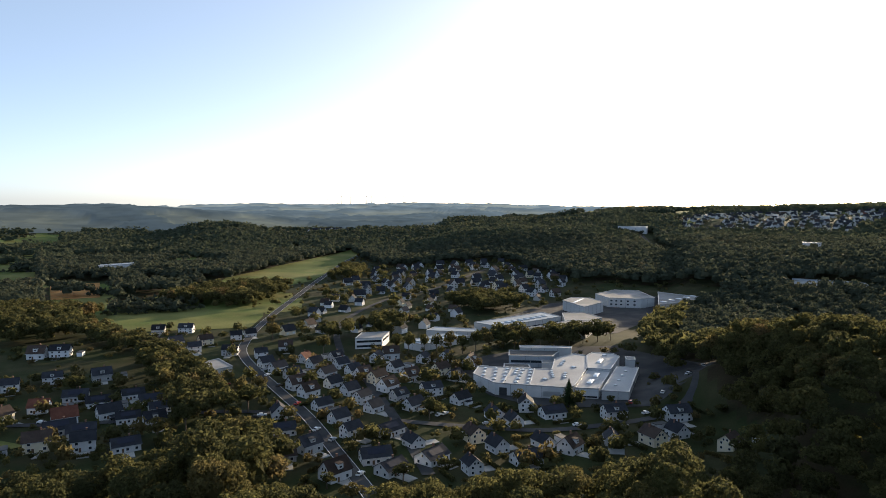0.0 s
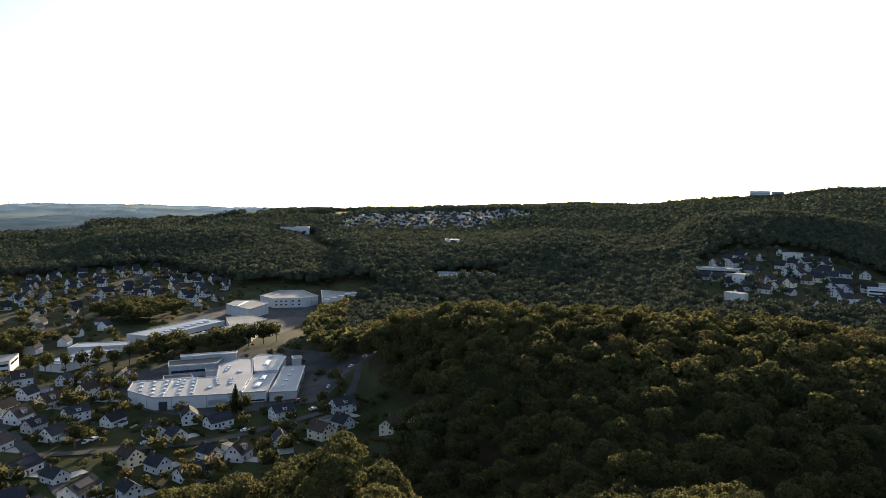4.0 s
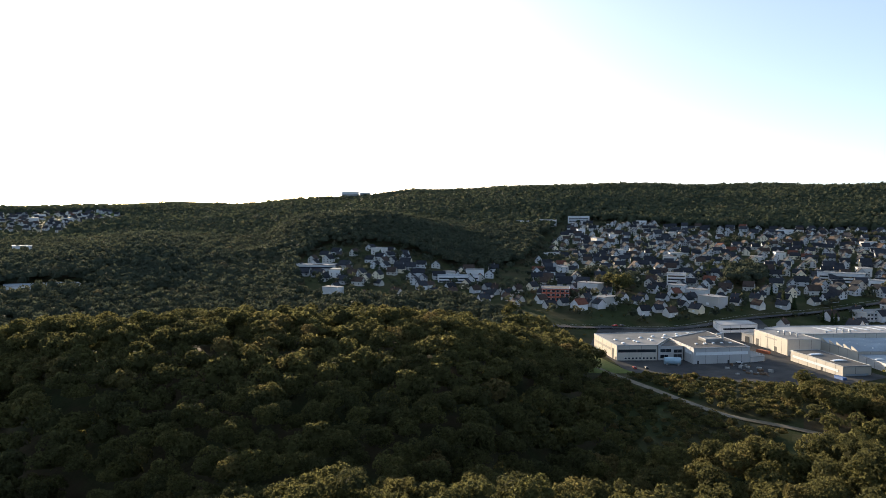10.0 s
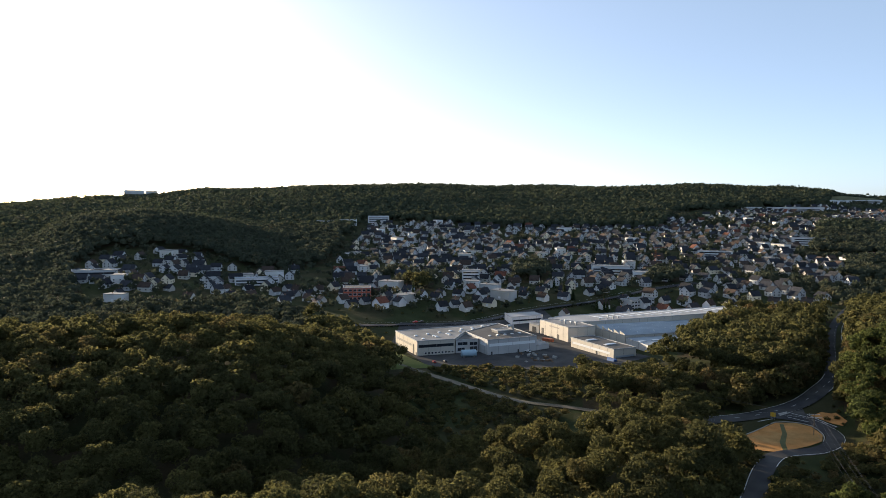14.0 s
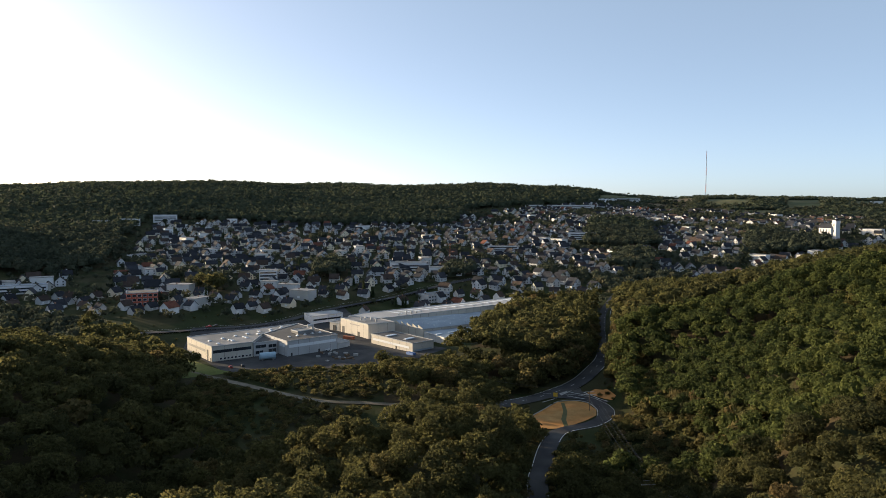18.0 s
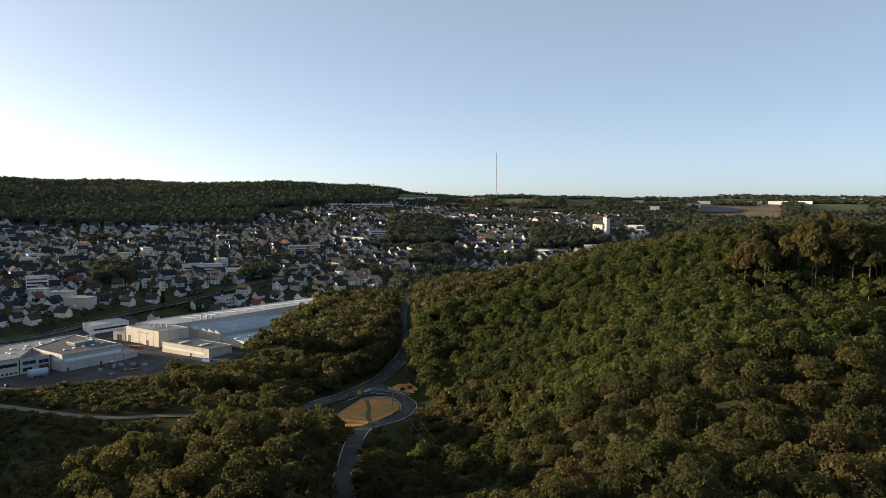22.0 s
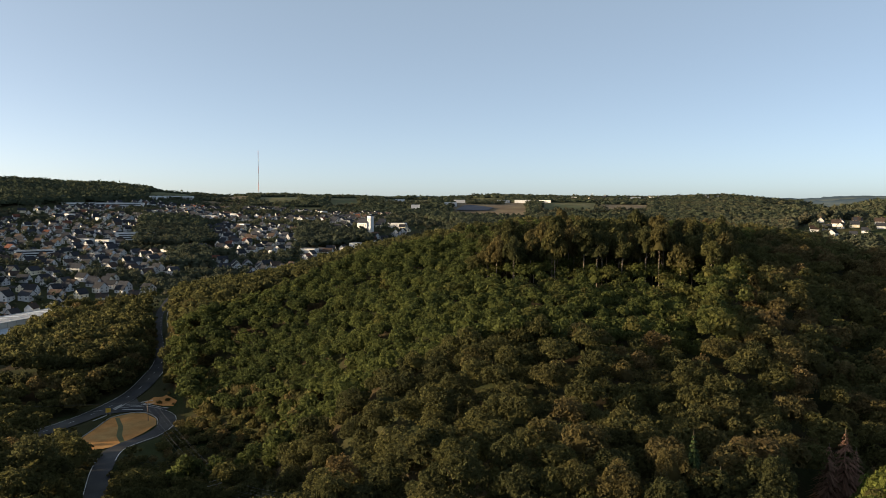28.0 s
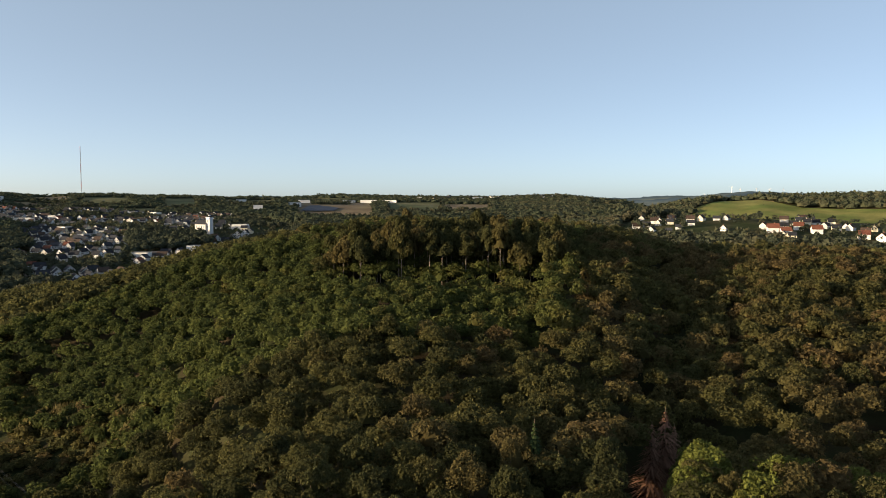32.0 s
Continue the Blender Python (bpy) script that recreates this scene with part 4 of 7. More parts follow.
def house_proto(L, W, eave, rise, wall, roof, label, detail=2, dormer=False, balcony=False, extra=False, solar=False, flat=False):
    """A gabled house: the ridge runs along x, L long and W wide, with walls, roof, chimney, windows and door."""
    top = thing("house", None, None, label, "house", "village houses")
    wl = Geo()
    a, b = L / 2, W / 2
    if flat:
        wl.box(0, 0, -2, L, W, eave + 2)
    else:
        pts = [(-b, -2), (b, -2), (b, eave), (0, eave + rise), (-b, eave)]
        n = [(a, y, z) for y, z in pts]
        o = [(-a, y, z) for y, z in pts]
        wl.face(n)
        wl.face(o[::-1])
        for i in range(5):
            j = (i + 1) % 5
            wl.face([o[i], o[j], n[j], n[i]])
    if extra:
        wl.box(a * 0.2, -b - 1.6, -2, L * 0.42, 3.4, eave * 0.55 + 2)
    part("wall", wl, wall, top)
    rf = Geo()
    ov, k = 0.55, rise / b
    if flat:
        rf.box(0, 0, eave, L + 0.5, W + 0.5, 0.35)
    else:
        for s in (-1, 1):
            lo = (b + ov) * s
            q = [(-a - ov, lo, eave - ov * k + 0.22), (a + ov, lo, eave - ov * k + 0.22), (a + ov, 0, eave + rise + 0.22), (-a - ov, 0, eave + rise + 0.22)]
            rf.slab(q if s < 0 else q[::-1], 0.22)
        rf.tube((-a - ov, 0, eave + rise + 0.24), (a + ov, 0, eave + rise + 0.24), 0.12, 0.12, 5)
    if extra:
        rf.box(a * 0.2, -b - 1.7, eave * 0.55, L * 0.42 + 0.4, 3.8, 0.2)
    part("roof", rf, roof, top, "overhanging tiled roof")
    ch = Geo()
    ch.box(L * 0.15, b * 0.2, eave + rise * 0.55, 0.7, 0.7, rise * 0.45 + 1.1)
    ch.box(L * 0.15, b * 0.2, eave + rise + 1.1, 0.9, 0.9, 0.12)
    part("chimney", ch, M_BRICK, top)
    if detail:
        floors = [0.9] + ([3.6] if eave > 4.6 else [])
        for s, turn in ((-1, 0), (1, 180)):
            for z in floors:
                cols = [-0.32, 0.02, 0.34] if L > 12.5 else [-0.27, 0.27]
                for c in cols:
                    if extra and s < 0 and z < 2 and c > -0.05:
                        continue
                    put_window(top, c * L, s * b, z, turn, 1.4, 1.35, detail > 1)
        for s, turn in ((1, 90), (-1, -90)):
            for z in floors:
                for c in (-0.26, 0.24):
                    put_window(top, s * a, c * W, z, turn, 1.3, 1.35, detail > 1)
            if rise > 2.5:
                for c in ((-0.11, 0.11) if rise > 3.2 else (0,)):
                    put_window(top, s * a, c * W, eave + 0.35, turn, 1.1, 1.25, detail > 1)
        dr = Geo().box(-L * 0.14, -b - 0.03, 0, 1.05, 0.12, 2.1)
        part("door", dr, M_WOOD, top, "brown wooden front door")
        gt = Geo()
        if not flat:
            for s in (-1, 1):
                gt.tube((-a - ov, (b + ov) * s, eave - ov * k + 0.1), (a + ov, (b + ov) * s, eave - ov * k + 0.1), 0.09, 0.09, 5)
            part("gutter", gt, M_TRIM, top)
    if dormer:
        dm = Geo()
        dm.box(0, -b * 0.55, eave + rise * 0.2, 2.6, b * 0.7, rise * 0.52)
        d = part("dormer", dm, wall, top)
        part("dormer_roof", Geo().box(0, -b * 0.55, eave + rise * 0.72, 3.1, b * 0.85, 0.18), roof, d)
        put_window(top, 0, -b * 0.9, eave + rise * 0.3, 0, 1.5, 0.9, detail > 1)
    if balcony:
        bc = Geo()
        bc.box(a + 0.75, 0, 2.75, 1.5, W * 0.62, 0.16)
        q = part("balcony", bc, M_CONCRETE, top)
        part("railing", Geo().box(a + 1.45, 0, 2.91, 0.08, W * 0.62, 0.95), M_WOOD, q, "brown timber balcony railing")
    if solar:
        so = Geo()
        y0, y1 = -b * 0.75, -b * 0.2
        so.slab([(-a * 0.6, y0, eave + rise * 0.25 + 0.34), (a * 0.6, y0, eave + rise * 0.25 + 0.34), (a * 0.6, y1, eave + rise * 0.8 + 0.34), (-a * 0.6, y1, eave + rise * 0.8 + 0.34)], 0.08)
        part("solar_panel", so, M_SOLAR, top, "dark blue solar panel")
    return top


PROTO = [
    house_proto(11, 9, 4.2, 4.2, M_WHITE, M_SLATE, "white rendered house with a steep dark slate roof", balcony=True),
    house_proto(12, 9, 4.0, 3.8, M_WHITE, M_SLATE, "white house with a dark roof and low annexe", extra=True),
    house_proto(10.5, 8.5, 5.4, 3.4, M_WHITE, M_SLATE, "two-storey white house with a dark gable roof"),
    house_proto(13, 9.5, 3.4, 3.0, M_WHITE, M_SLATE, "long low white bungalow with a dark roof", solar=True),
    house_proto(11, 9, 4.2, 4.4, M_WHITE, M_BROWNROOF, "white house with a brown tiled roof and dormer", dormer=True),
    house_proto(11.5, 9, 5.2, 3.6, M_CREAM, M_BROWNROOF, "cream rendered house with a brown tiled roof"),
    house_proto(11, 9, 4.0, 4.0, M_WHITE, M_REDROOF, "white house with a red tiled roof"),
    house_proto(11, 8.8, 4.4, 3.8, M_GREYWALL, M_SLATE, "grey slate-clad house with a dark roof", dormer=True),
    house_proto(14, 10, 5.6, 3.6, M_WHITE, M_SLATE, "large white two-family house with balconies", balcony=True, dormer=True),
    house_proto(9, 7, 3.0, 2.4, M_GREYWALL, M_BROWNROOF, "small grey outbuilding with a brown roof"),
]
protos_used = set()


def put_house(k, x, y, heading, scale=1.0):
    """A copy of a house, its ridge pointing heading degrees clockwise from +y."""
    m = Matrix.Translation((x, y, float(gz(x, y)))) @ Matrix.Rotation(radians(90 - heading), 4, "Z") @ Matrix.Scale(scale * 1.02, 4)
    if k not in protos_used:
        protos_used.add(k)
        PROTO[k].matrix_world = m
        return PROTO[k]
    return copy_thing(PROTO[k], m)


# the village, street by street: x, y, kind, heading of the ridge
WEST_ROWS = [(-171, 311, 6, 55), (-192, 328, 6, 75), (-165, 296, 3, 60), (-154, 293, 3, 70), (-163, 276, 5, 60), (-145, 277, 2, 65), (-128, 277, 3, 60),
             (-200, 311, 5, 20), (-228, 364, 2, 60), (-258, 441, 4, 80), (-246, 446, 8, 80), (-215, 381, 8, 65), (-191, 387, 7, 60), (-185, 348, 3, 70),
             (-169, 338, 3, 60), (-158, 352, 3, 60), (-155, 320, 1, 55), (-145, 342, 3, 60), (-135, 329, 3, 60), (-143, 313, 3, 62), (-129, 308, 7, 60)]
FIELD_ROWS = [(-239, 510, 3, 75), (-223, 492, 4, 60), (-210, 486, 2, 20), (-214, 523, 7, 80), (-195, 528, 8, 85), (-195, 472, 5, 60), (-184, 477, 0, 40), (-170, 441, 6, 55),
              (-164, 458, 2, 60), (-165, 482, 5, 50), (-138, 450, 8, 85), (-149, 500, 2, 70), (-142, 512, 0, 60), (-116, 442, 2, 60)]
MAIN_ROWS = [(-105, 463, 4, 75), (-107, 419, 0, 42), (-97, 407, 1, 42), (-85, 391, 0, 42), (-86, 431, 6, 20), (-77, 417, 0, 42), (-67, 435, 7, 42), (-61, 416, 0, 42),
             (-52, 401, 0, 42), (-45, 391, 4, 42), (-66, 394, 1, 42), (-59, 372, 0, 42), (-48, 358, 0, 42), (-40, 343, 2, 42), (-33, 329, 0, 42), (-78, 369, 4, 42),
             (-69, 355, 4, 42), (-58, 332, 1, 42), (-47, 312, 0, 42), (-41, 431, 2, 20), (-33, 442, 4, 75)]
MIDDLE_ROWS = [(-36, 381, 5, 42), (-29, 365, 4, 42), (-22, 348, 7, 42), (-14, 333, 1, 42), (-28, 407, 0, 42), (-18, 386, 4, 42), (-12, 429, 2, 25), (2, 433, 2, 25), (17, 421, 4, 25),
               (-1, 400, 5, 42), (7, 387, 7, 42), (-6, 358, 8, 60), (9, 343, 1, 42), (-76, 320, 0, -20), (-39, 293, 2, 42), (-23, 296, 3, 42), (-54, 276, 7, 42), (-69, 296, 3, 70),
               (-67, 279, 9, 70), (-61, 266, 9, 75), (-39, 248, 4, 42)]
EAST_ROWS = [(-26, 265, 3, 70), (-19, 253, 3, 42), (-12, 282, 1, -30), (-4, 264, 3, 42), (11, 253, 2, -25), (13, 288, 5, -25), (24, 318, 1, -20), (40, 331, 2, 5),
             (51, 321, 3, 70), (32, 309, 0, -20), (79, 318, 8, 80), (107, 314, 8, 75), (70, 284, 0, 5), (87, 284, 5, -30), (100, 293, 0, -25), (113, 270, 5, 42),
             (41, 281, 1, -25), (51, 274, 4, 42), (22, 276, 0, -25), (32, 262, 3, 70)]
HOUSE_SPOTS = []
for rows in (WEST_ROWS, FIELD_ROWS, MAIN_ROWS, MIDDLE_ROWS, EAST_ROWS):
    for x, y, k, hd in rows:
        put_house(k, x, y, hd + rng.uniform(-5, 5), rng.uniform(0.8, 0.93))
        HOUSE_SPOTS.append((x, y))

# ---------------------------------------------------------------- the further quarters and the town
SMALL = [
    house_proto(11, 9, 3.4, 4.4, M_PALEWALL, M_SLATE, "white town house with a dark gable roof", detail=0),
    house_proto(10, 9, 4.8, 4.2, M_WHITE, M_SLATE, "tall white town house with a slate roof", detail=0),
    house_proto(12, 9, 3.6, 4.4, M_GREYWALL, M_SLATE, "grey town house with a slate roof", detail=0),
    house_proto(11, 9, 4.2, 4.4, M_PALEWALL, M_BROWNROOF, "white town house with a brown roof", detail=0),
    house_proto(11, 9, 4.2, 4.4, M_CREAM, M_SLATE, "cream town house with a dark roof", detail=0),
    house_proto(18, 11, 7.0, 0.0, M_PALEWALL, M_ROOFGREY, "flat-roofed white apartment block in the town", detail=0, flat=True),
    house_proto(11, 9, 5.0, 4.0, M_WHITE, M_REDROOF, "white town house with a red roof", detail=0),
]
for sp in SMALL:
    sp["group"] = "town houses"
    L, W = (18, 11) if "apartment" in sp["label"] else (11, 9)
    for c in (-0.28, 0.28):
        put_window(sp, c * L, -W / 2 if W == 11 else -4.5, 1.0, 0, 1.9, 1.5, False)
    put_window(sp, 0, 5.5 if W == 11 else 4.5, 1.0, 180, 2.2, 1.5, False)

QUARTERS = [   # outline, spacing, share
    ([(-120, 520), (-136, 668), (-91, 1030), (101, 1030), (158, 803), (125, 720), (25, 620), (-34, 500)], 25, 0.75),
    ([P(a, r) for a, r in ((47.2, 640), (47.2, 860), (50, 930), (55, 920), (58, 850), (60, 820), (64, 860), (66, 600), (60, 640), (52, 630))], 22, 0.7),
    ([P(a, r) for a, r in ((66, 860), (68.5, 1200), (70, 1320), (75, 1300), (85, 1370), (95, 1480), (103, 1750), (112, 1650), (122, 1500), (124, 1150), (117, 850), (111, 660), (106, 660), (99, 700), (92, 640), (84, 610), (73, 608), (66, 600))], 19.0, 0.78),
    (HIGH, 27, 0.7),
    ([P(a, r) for a, r in ((-11, 1850), (-1, 1840), (-0.8, 1960), (-11, 1980))], 25, 0.7),
    ([P(a, r) for a, r in ((134.5, 2120), (148, 2150), (148, 2300), (134.5, 2280))], 32, 0.55),
]


def green(x, y):
    """Where trees, not houses, fill the town."""
    az, r = polar(x, y)
    return (r > 560) & (az > 66) & (wave(x, y, 62, 31) + 0.4 * wave(x, y, 28, 13) < np.interp(az, [66, 90, 98, 104, 126], [-0.65, -0.6, -0.45, -0.2, -0.2]))


cand = []
for poly, sp, share in QUARTERS:
    xs, ys = [p[0] for p in poly], [p[1] for p in poly]
    for x in np.arange(min(xs), max(xs), sp):
        for y in np.arange(min(ys), max(ys), sp):
            px, py = x + rng.uniform(-0.28, 0.28) * sp, y + rng.uniform(-0.28, 0.28) * sp
            if rng.uniform() < share and inside(poly, px, py) and not green(px, py) and not any(inside(q, px, py) for q in TOWN_WOODS) and math.hypot(px - 989, py + 587) > 40 and min(away(l, px, py) - w / 2 for l, w in ROADS.values()) > 8:
                cand.append((px, py))
cand.sort(key=lambda p: math.hypot(*p))
town_used = set()
FAR_TOWN = {k: (Geo(), Geo(), Geo()) for k in range(7)}


def far_house(k, x, y, turn, size=1.0):
    """One house added to the joined rest of the town."""
    wl, rf, wn_ = FAR_TOWN[k]
    L, W = 11 * size * rng.uniform(0.85, 1.25), 9 * size * rng.uniform(0.85, 1.15)
    e, ri = (rng.uniform(3.2, 5), rng.uniform(3.8, 5))
    z = float(gz(x, y))
    c, s = math.cos(turn), math.sin(turn)

    def w(px, py, pz):
        return (x + px * c - py * s, y + px * s + py * c, z + pz)
    a, b = L / 2, W / 2
    if k == 5:
        a, b, e, ri = 9 * rng.uniform(0.8, 1.4), 6, rng.uniform(6, 10), 0
    pts = [(-b, -3), (b, -3), (b, e), (0, e + ri), (-b, e)]
    wl.face([w(a, *p) for p in pts])
    wl.face([w(-a, *p) for p in pts[::-1]])
    for i in (1, 4):
        j = (i + 1) % 5
        p, q = pts[i], pts[j]
        wl.face([w(-a, *p), w(-a, *q), w(a, *q), w(a, *p)])
    if k == 5:
        rf.slab([w(-a - .3, -b - .3, e + .4), w(a + .3, -b - .3, e + .4), w(a + .3, b + .3, e + .4), w(-a - .3, b + .3, e + .4)], 0.4)
    else:
        for sg in (-1, 1):
            q = [w(-a - .5, sg * (b + .5), e - .25), w(a + .5, sg * (b + .5), e - .25), w(a + .5, 0, e + ri + .2), w(-a - .5, 0, e + ri + .2)]
            rf.slab(q if sg < 0 else q[::-1], 0.25)
    for sg in (-1, 1):
        for zz in (1.0, 3.6):
            for cc in (-0.5, 0.5):
                y0 = sg * (b + 0.03)
                q = [w(cc * a - .7, y0, zz), w(cc * a + .7, y0, zz), w(cc * a + .7, y0, zz + 1.3), w(cc * a - .7, y0, zz + 1.3)]
                wn_.face(q if sg < 0 else q[::-1])
                x0 = sg * (a + 0.03)
                q = [w(x0, cc * b - .6, zz), w(x0, cc * b + .6, zz), w(x0, cc * b + .6, zz + 1.3), w(x0, cc * b - .6, zz + 1.3)]
                wn_.face(q if sg > 0 else q[::-1])


for i, (x, y) in enumerate(cand):
    k = int(rng.choice(7, p=[0.28, 0.16, 0.22, 0.18, 0.1, 0.04, 0.02]))
    size = 1.0
    if math.degrees(math.atan2(x, y)) < 20:
        k, size = (1, 4, 1, 2, 1, 0, 3)[i % 7], 0.84
    hd = 25 + 35 * float(wave(x, y, 120, 1)) + (90 if rng.uniform() < 0.45 else 0) + rng.uniform(-8, 8)
    if i < 130:
        m = Matrix.Translation((x, y, float(gz(x, y)))) @ Matrix.Rotation(radians(90 - hd), 4, "Z") @ Matrix.Scale(size * rng.uniform(0.88, 1.12), 4)
        if k in town_used:
            copy_thing(SMALL[k], m)
        else:
            town_used.add(k)
            SMALL[k].matrix_world = m
    else:
        far_house(k, x, y, radians(hd), size)
    HOUSE_SPOTS.append((x, y))
walls = [M_PALEWALL, M_WHITE, M_GREYWALL, M_PALEWALL, M_CREAM, M_PALEWALL, M_WHITE]
roofs = [M_SLATE, M_SLATE, M_SLATE, M_BROWNROOF, M_SLATE, M_ROOFGREY, M_REDROOF]
for k, (wl, rf, wn_) in FAR_TOWN.items():
    if wl.v:
        top = thing("town_houses", wl, walls[k], "crowded white houses on the far town slope", "houses", kind="stuff")
        tagged(part("roofs", rf, roofs[k], top), kind="stuff")
        tagged(part("windows", wn_, M_GLASS, top), kind="stuff")
print("houses", len(cand))
# ---------------------------------------------------------------- works and larger buildings
def shrink(poly, k):
    """The polygon drawn in towards its middle by about k metres."""
    c = np.mean(np.array(poly, float), axis=0)
    out = []
    for p in poly:
        d = c - np.array(p, float)
        out.append(tuple(np.array(p, float) + d / (np.hypot(*d) + 1e-9) * k * 1.3))
    return out


def along(poly, side, u, off=0.0):
    """A place on a polygon's side at share u, off metres out, and the side's turn for a window there."""
    n = len(poly)
    area = sum(poly[i][0] * poly[(i + 1) % n][1] - poly[(i + 1) % n][0] * poly[i][1] for i in range(n))
    a, b = np.array(poly[side], float), np.array(poly[(side + 1) % n], float)
    d = (b - a) / np.hypot(*(b - a))
    out = np.array((d[1], -d[0])) * (1 if area > 0 else -1)
    p = a + (b - a) * u + out * off
    return p[0], p[1], math.degrees(math.atan2(out[1], out[0])) + 90


def hall(name, poly, h, wall, roof, label, category="factory hall", bands=(), panes=(), domes=(), doors=(), joints=True, z0=None):
    """A flat-roofed hall: walls, roof deck inside a parapet, coping, window bands, domes, gates and panel joints."""
    cx_, cy_ = np.mean(np.array(poly, float), axis=0)
    z0 = float(gz(cx_, cy_)) if z0 is None else z0
    top = thing(name, None, None, label, category)
    part("wall", Geo().prism(poly, z0 - 4, z0 + h), wall, top)
    deck = part("roof", Geo().prism(shrink(poly, 0.35), z0 + h + 0.004, z0 + h + 0.1), roof, top)
    n = len(poly)
    for i in range(n):
        (x0, y0), (x1, y1) = poly[i], poly[(i + 1) % n]
        L = math.hypot(x1 - x0, y1 - y0)
        part("coping", Geo().box((x0 + x1) / 2, (y0 + y1) / 2, z0 + h - 0.15, L + 0.3, 0.45, 0.55, math.degrees(math.atan2(y1 - y0, x1 - x0))), M_TRIM, top)
        if joints:
            for u in np.arange(8, L - 4, 8.0):
                px, py, turn = along(poly, i, u / L, 0.01)
                part("wall_joint", Geo().box(px, py, z0 - 1, 0.12, 0.08, h + 0.9, turn), M_DARKMETAL, top)
    for side, u0, u1, zb, hb, m_ in bands:
        px, py, turn = along(poly, side, (u0 + u1) / 2, 0.02)
        a, b = poly[side], poly[(side + 1) % n]
        L = math.hypot(b[0] - a[0], b[1] - a[1]) * (u1 - u0)
        part("window_band", Geo().box(px, py, z0 + zb, L, 0.12, hb, turn), m_, top)
        k = max(2, int(L / 14))
        for q in range(k + 1):
            px, py, turn = along(poly, side, u0 + (u1 - u0) * q / k, 0.06)
            part("mullion", Geo().box(px, py, z0 + zb, 0.12, 0.14, hb, turn), M_TRIM, top)
    for side, us, zb, w_, hb in panes:
        for u in us:
            px, py, turn = along(poly, side, u, 0.02)
            put_window(top, px, py, z0 + zb, turn, w_, hb)
    for side, u, w_, hb in doors:
        px, py, turn = along(poly, side, u, 0.03)
        part("gate", Geo().box(px, py, z0, w_, 0.14, hb, turn), M_DARKMETAL, top, "dark roller gate")
    for dx, dy, w_, l_, turn in domes:
        g = Geo().box(dx, dy, z0 + h, w_ + 0.3, l_ + 0.3, 0.45, turn)
        curb = part("skylight_curb", g, M_TRIM, deck)
        s = Geo()
        cc, ss = math.cos(radians(turn)), math.sin(radians(turn))

        def q(u, v, z):
            return dx + u * cc - v * ss, dy + u * ss + v * cc, z0 + h + z
        w2, l2 = w_ / 2, l_ / 2
        lo = [q(-w2, -l2, .45), q(w2, -l2, .45), q(w2, l2, .45), q(-w2, l2, .45)]
        hi = [q(-w2 * .5, -l2 * .6, .85), q(w2 * .5, -l2 * .6, .85), q(w2 * .5, l2 * .6, .85), q(-w2 * .5, l2 * .6, .85)]
        s.face(hi)
        for i in range(4):
            s.face([lo[i], lo[(i + 1) % 4], hi[(i + 1) % 4], hi[i]])
        part("skylight", s, M_SKYLIGHT, deck, "pale domed skylight")
    return top


def line_of(a, b, n, w=1.6, l=1.6, turn=0.0):
    return [(a[0] + (b[0] - a[0]) * i / max(n - 1, 1), a[1] + (b[1] - a[1]) * i / max(n - 1, 1), w, l, turn) for i in range(n)]


# the white factory below the wood
hall("white_factory", [(16.7, 376.2), (27.1, 356.7), (60.3, 348.3), (66.8, 350.8), (80.1, 386.4), (87.4, 421.3), (80.3, 426.7), (66.8, 412.7), (61, 386), (20.2, 393)], 6.0, M_WHITE, M_ROOFMEMB,
     "large white factory hall with a pale roof and domed skylights", bands=[(1, 0.72, 0.97, 0.9, 2.6, M_TRIM)], doors=[(1, 0.12, 4, 4)],
     domes=line_of((24, 388), (22, 372), 3) + line_of((30, 387), (27, 364), 4) + line_of((36, 386), (32, 362), 4) + line_of((42, 386), (39.5, 376), 3) + line_of((44.5, 384), (38, 358), 5) + line_of((49, 384), (44, 357), 5)
     + line_of((60, 381), (59, 369), 4, 1.3) + line_of((71, 406), (68, 397), 3) + line_of((67, 377), (65, 368), 3) + [(74, 391, 1.8, 2.6, 20), (54, 364, 1.8, 2.6, 20)])
for a, b in (((31, 356), (39, 389.5)), ((44.5, 352.8), (51.5, 387.5))):
    seam = Geo().box((a[0] + b[0]) / 2, (a[1] + b[1]) / 2, float(gz(52, 388)) + 6.1, math.hypot(b[0] - a[0], b[1] - a[1]), 0.5, 0.35, math.degrees(math.atan2(b[1] - a[1], b[0] - a[0])))
    thing("roof_upstand", seam, M_TRIM, "low metal fire wall across the factory roof", "roof upstand")
hall("white_factory", [(67.3, 350.2), (78.6, 348.2), (93, 384), (84.3, 387.8), (80.8, 386)], 5.4, M_WHITE, M_ROOFMEMB,
     "white factory wing with long glazed roof lights", domes=[(77.5, 362, 2.6, 9, -22), (83.5, 376, 2.6, 9, -22)], bands=[(0, 0.05, 0.95, 0.8, 0.8, M_GLASS)])
hall("white_factory", [(81.4, 388), (93.3, 384.6), (106.6, 417.6), (104.5, 425.1), (92.5, 428.6), (88, 421)], 6.4, M_WHITE, M_ROOFMEMB,
     "white factory wing with one glazed roof light", domes=[(92, 405, 2.6, 11, -22), (98, 420, 2.2, 1.4, 0)])
hall("white_factory", [(79.8, 346.2), (92.7, 343.3), (111.8, 394.8), (100.4, 398)], 4.8, M_PANEL, M_ROOFMEMB, "low factory wing with a pale flat roof",
     domes=line_of((89, 356), (102, 386), 4, 1.4, 1.4), doors=[(1, 0.5, 4, 3.5)])
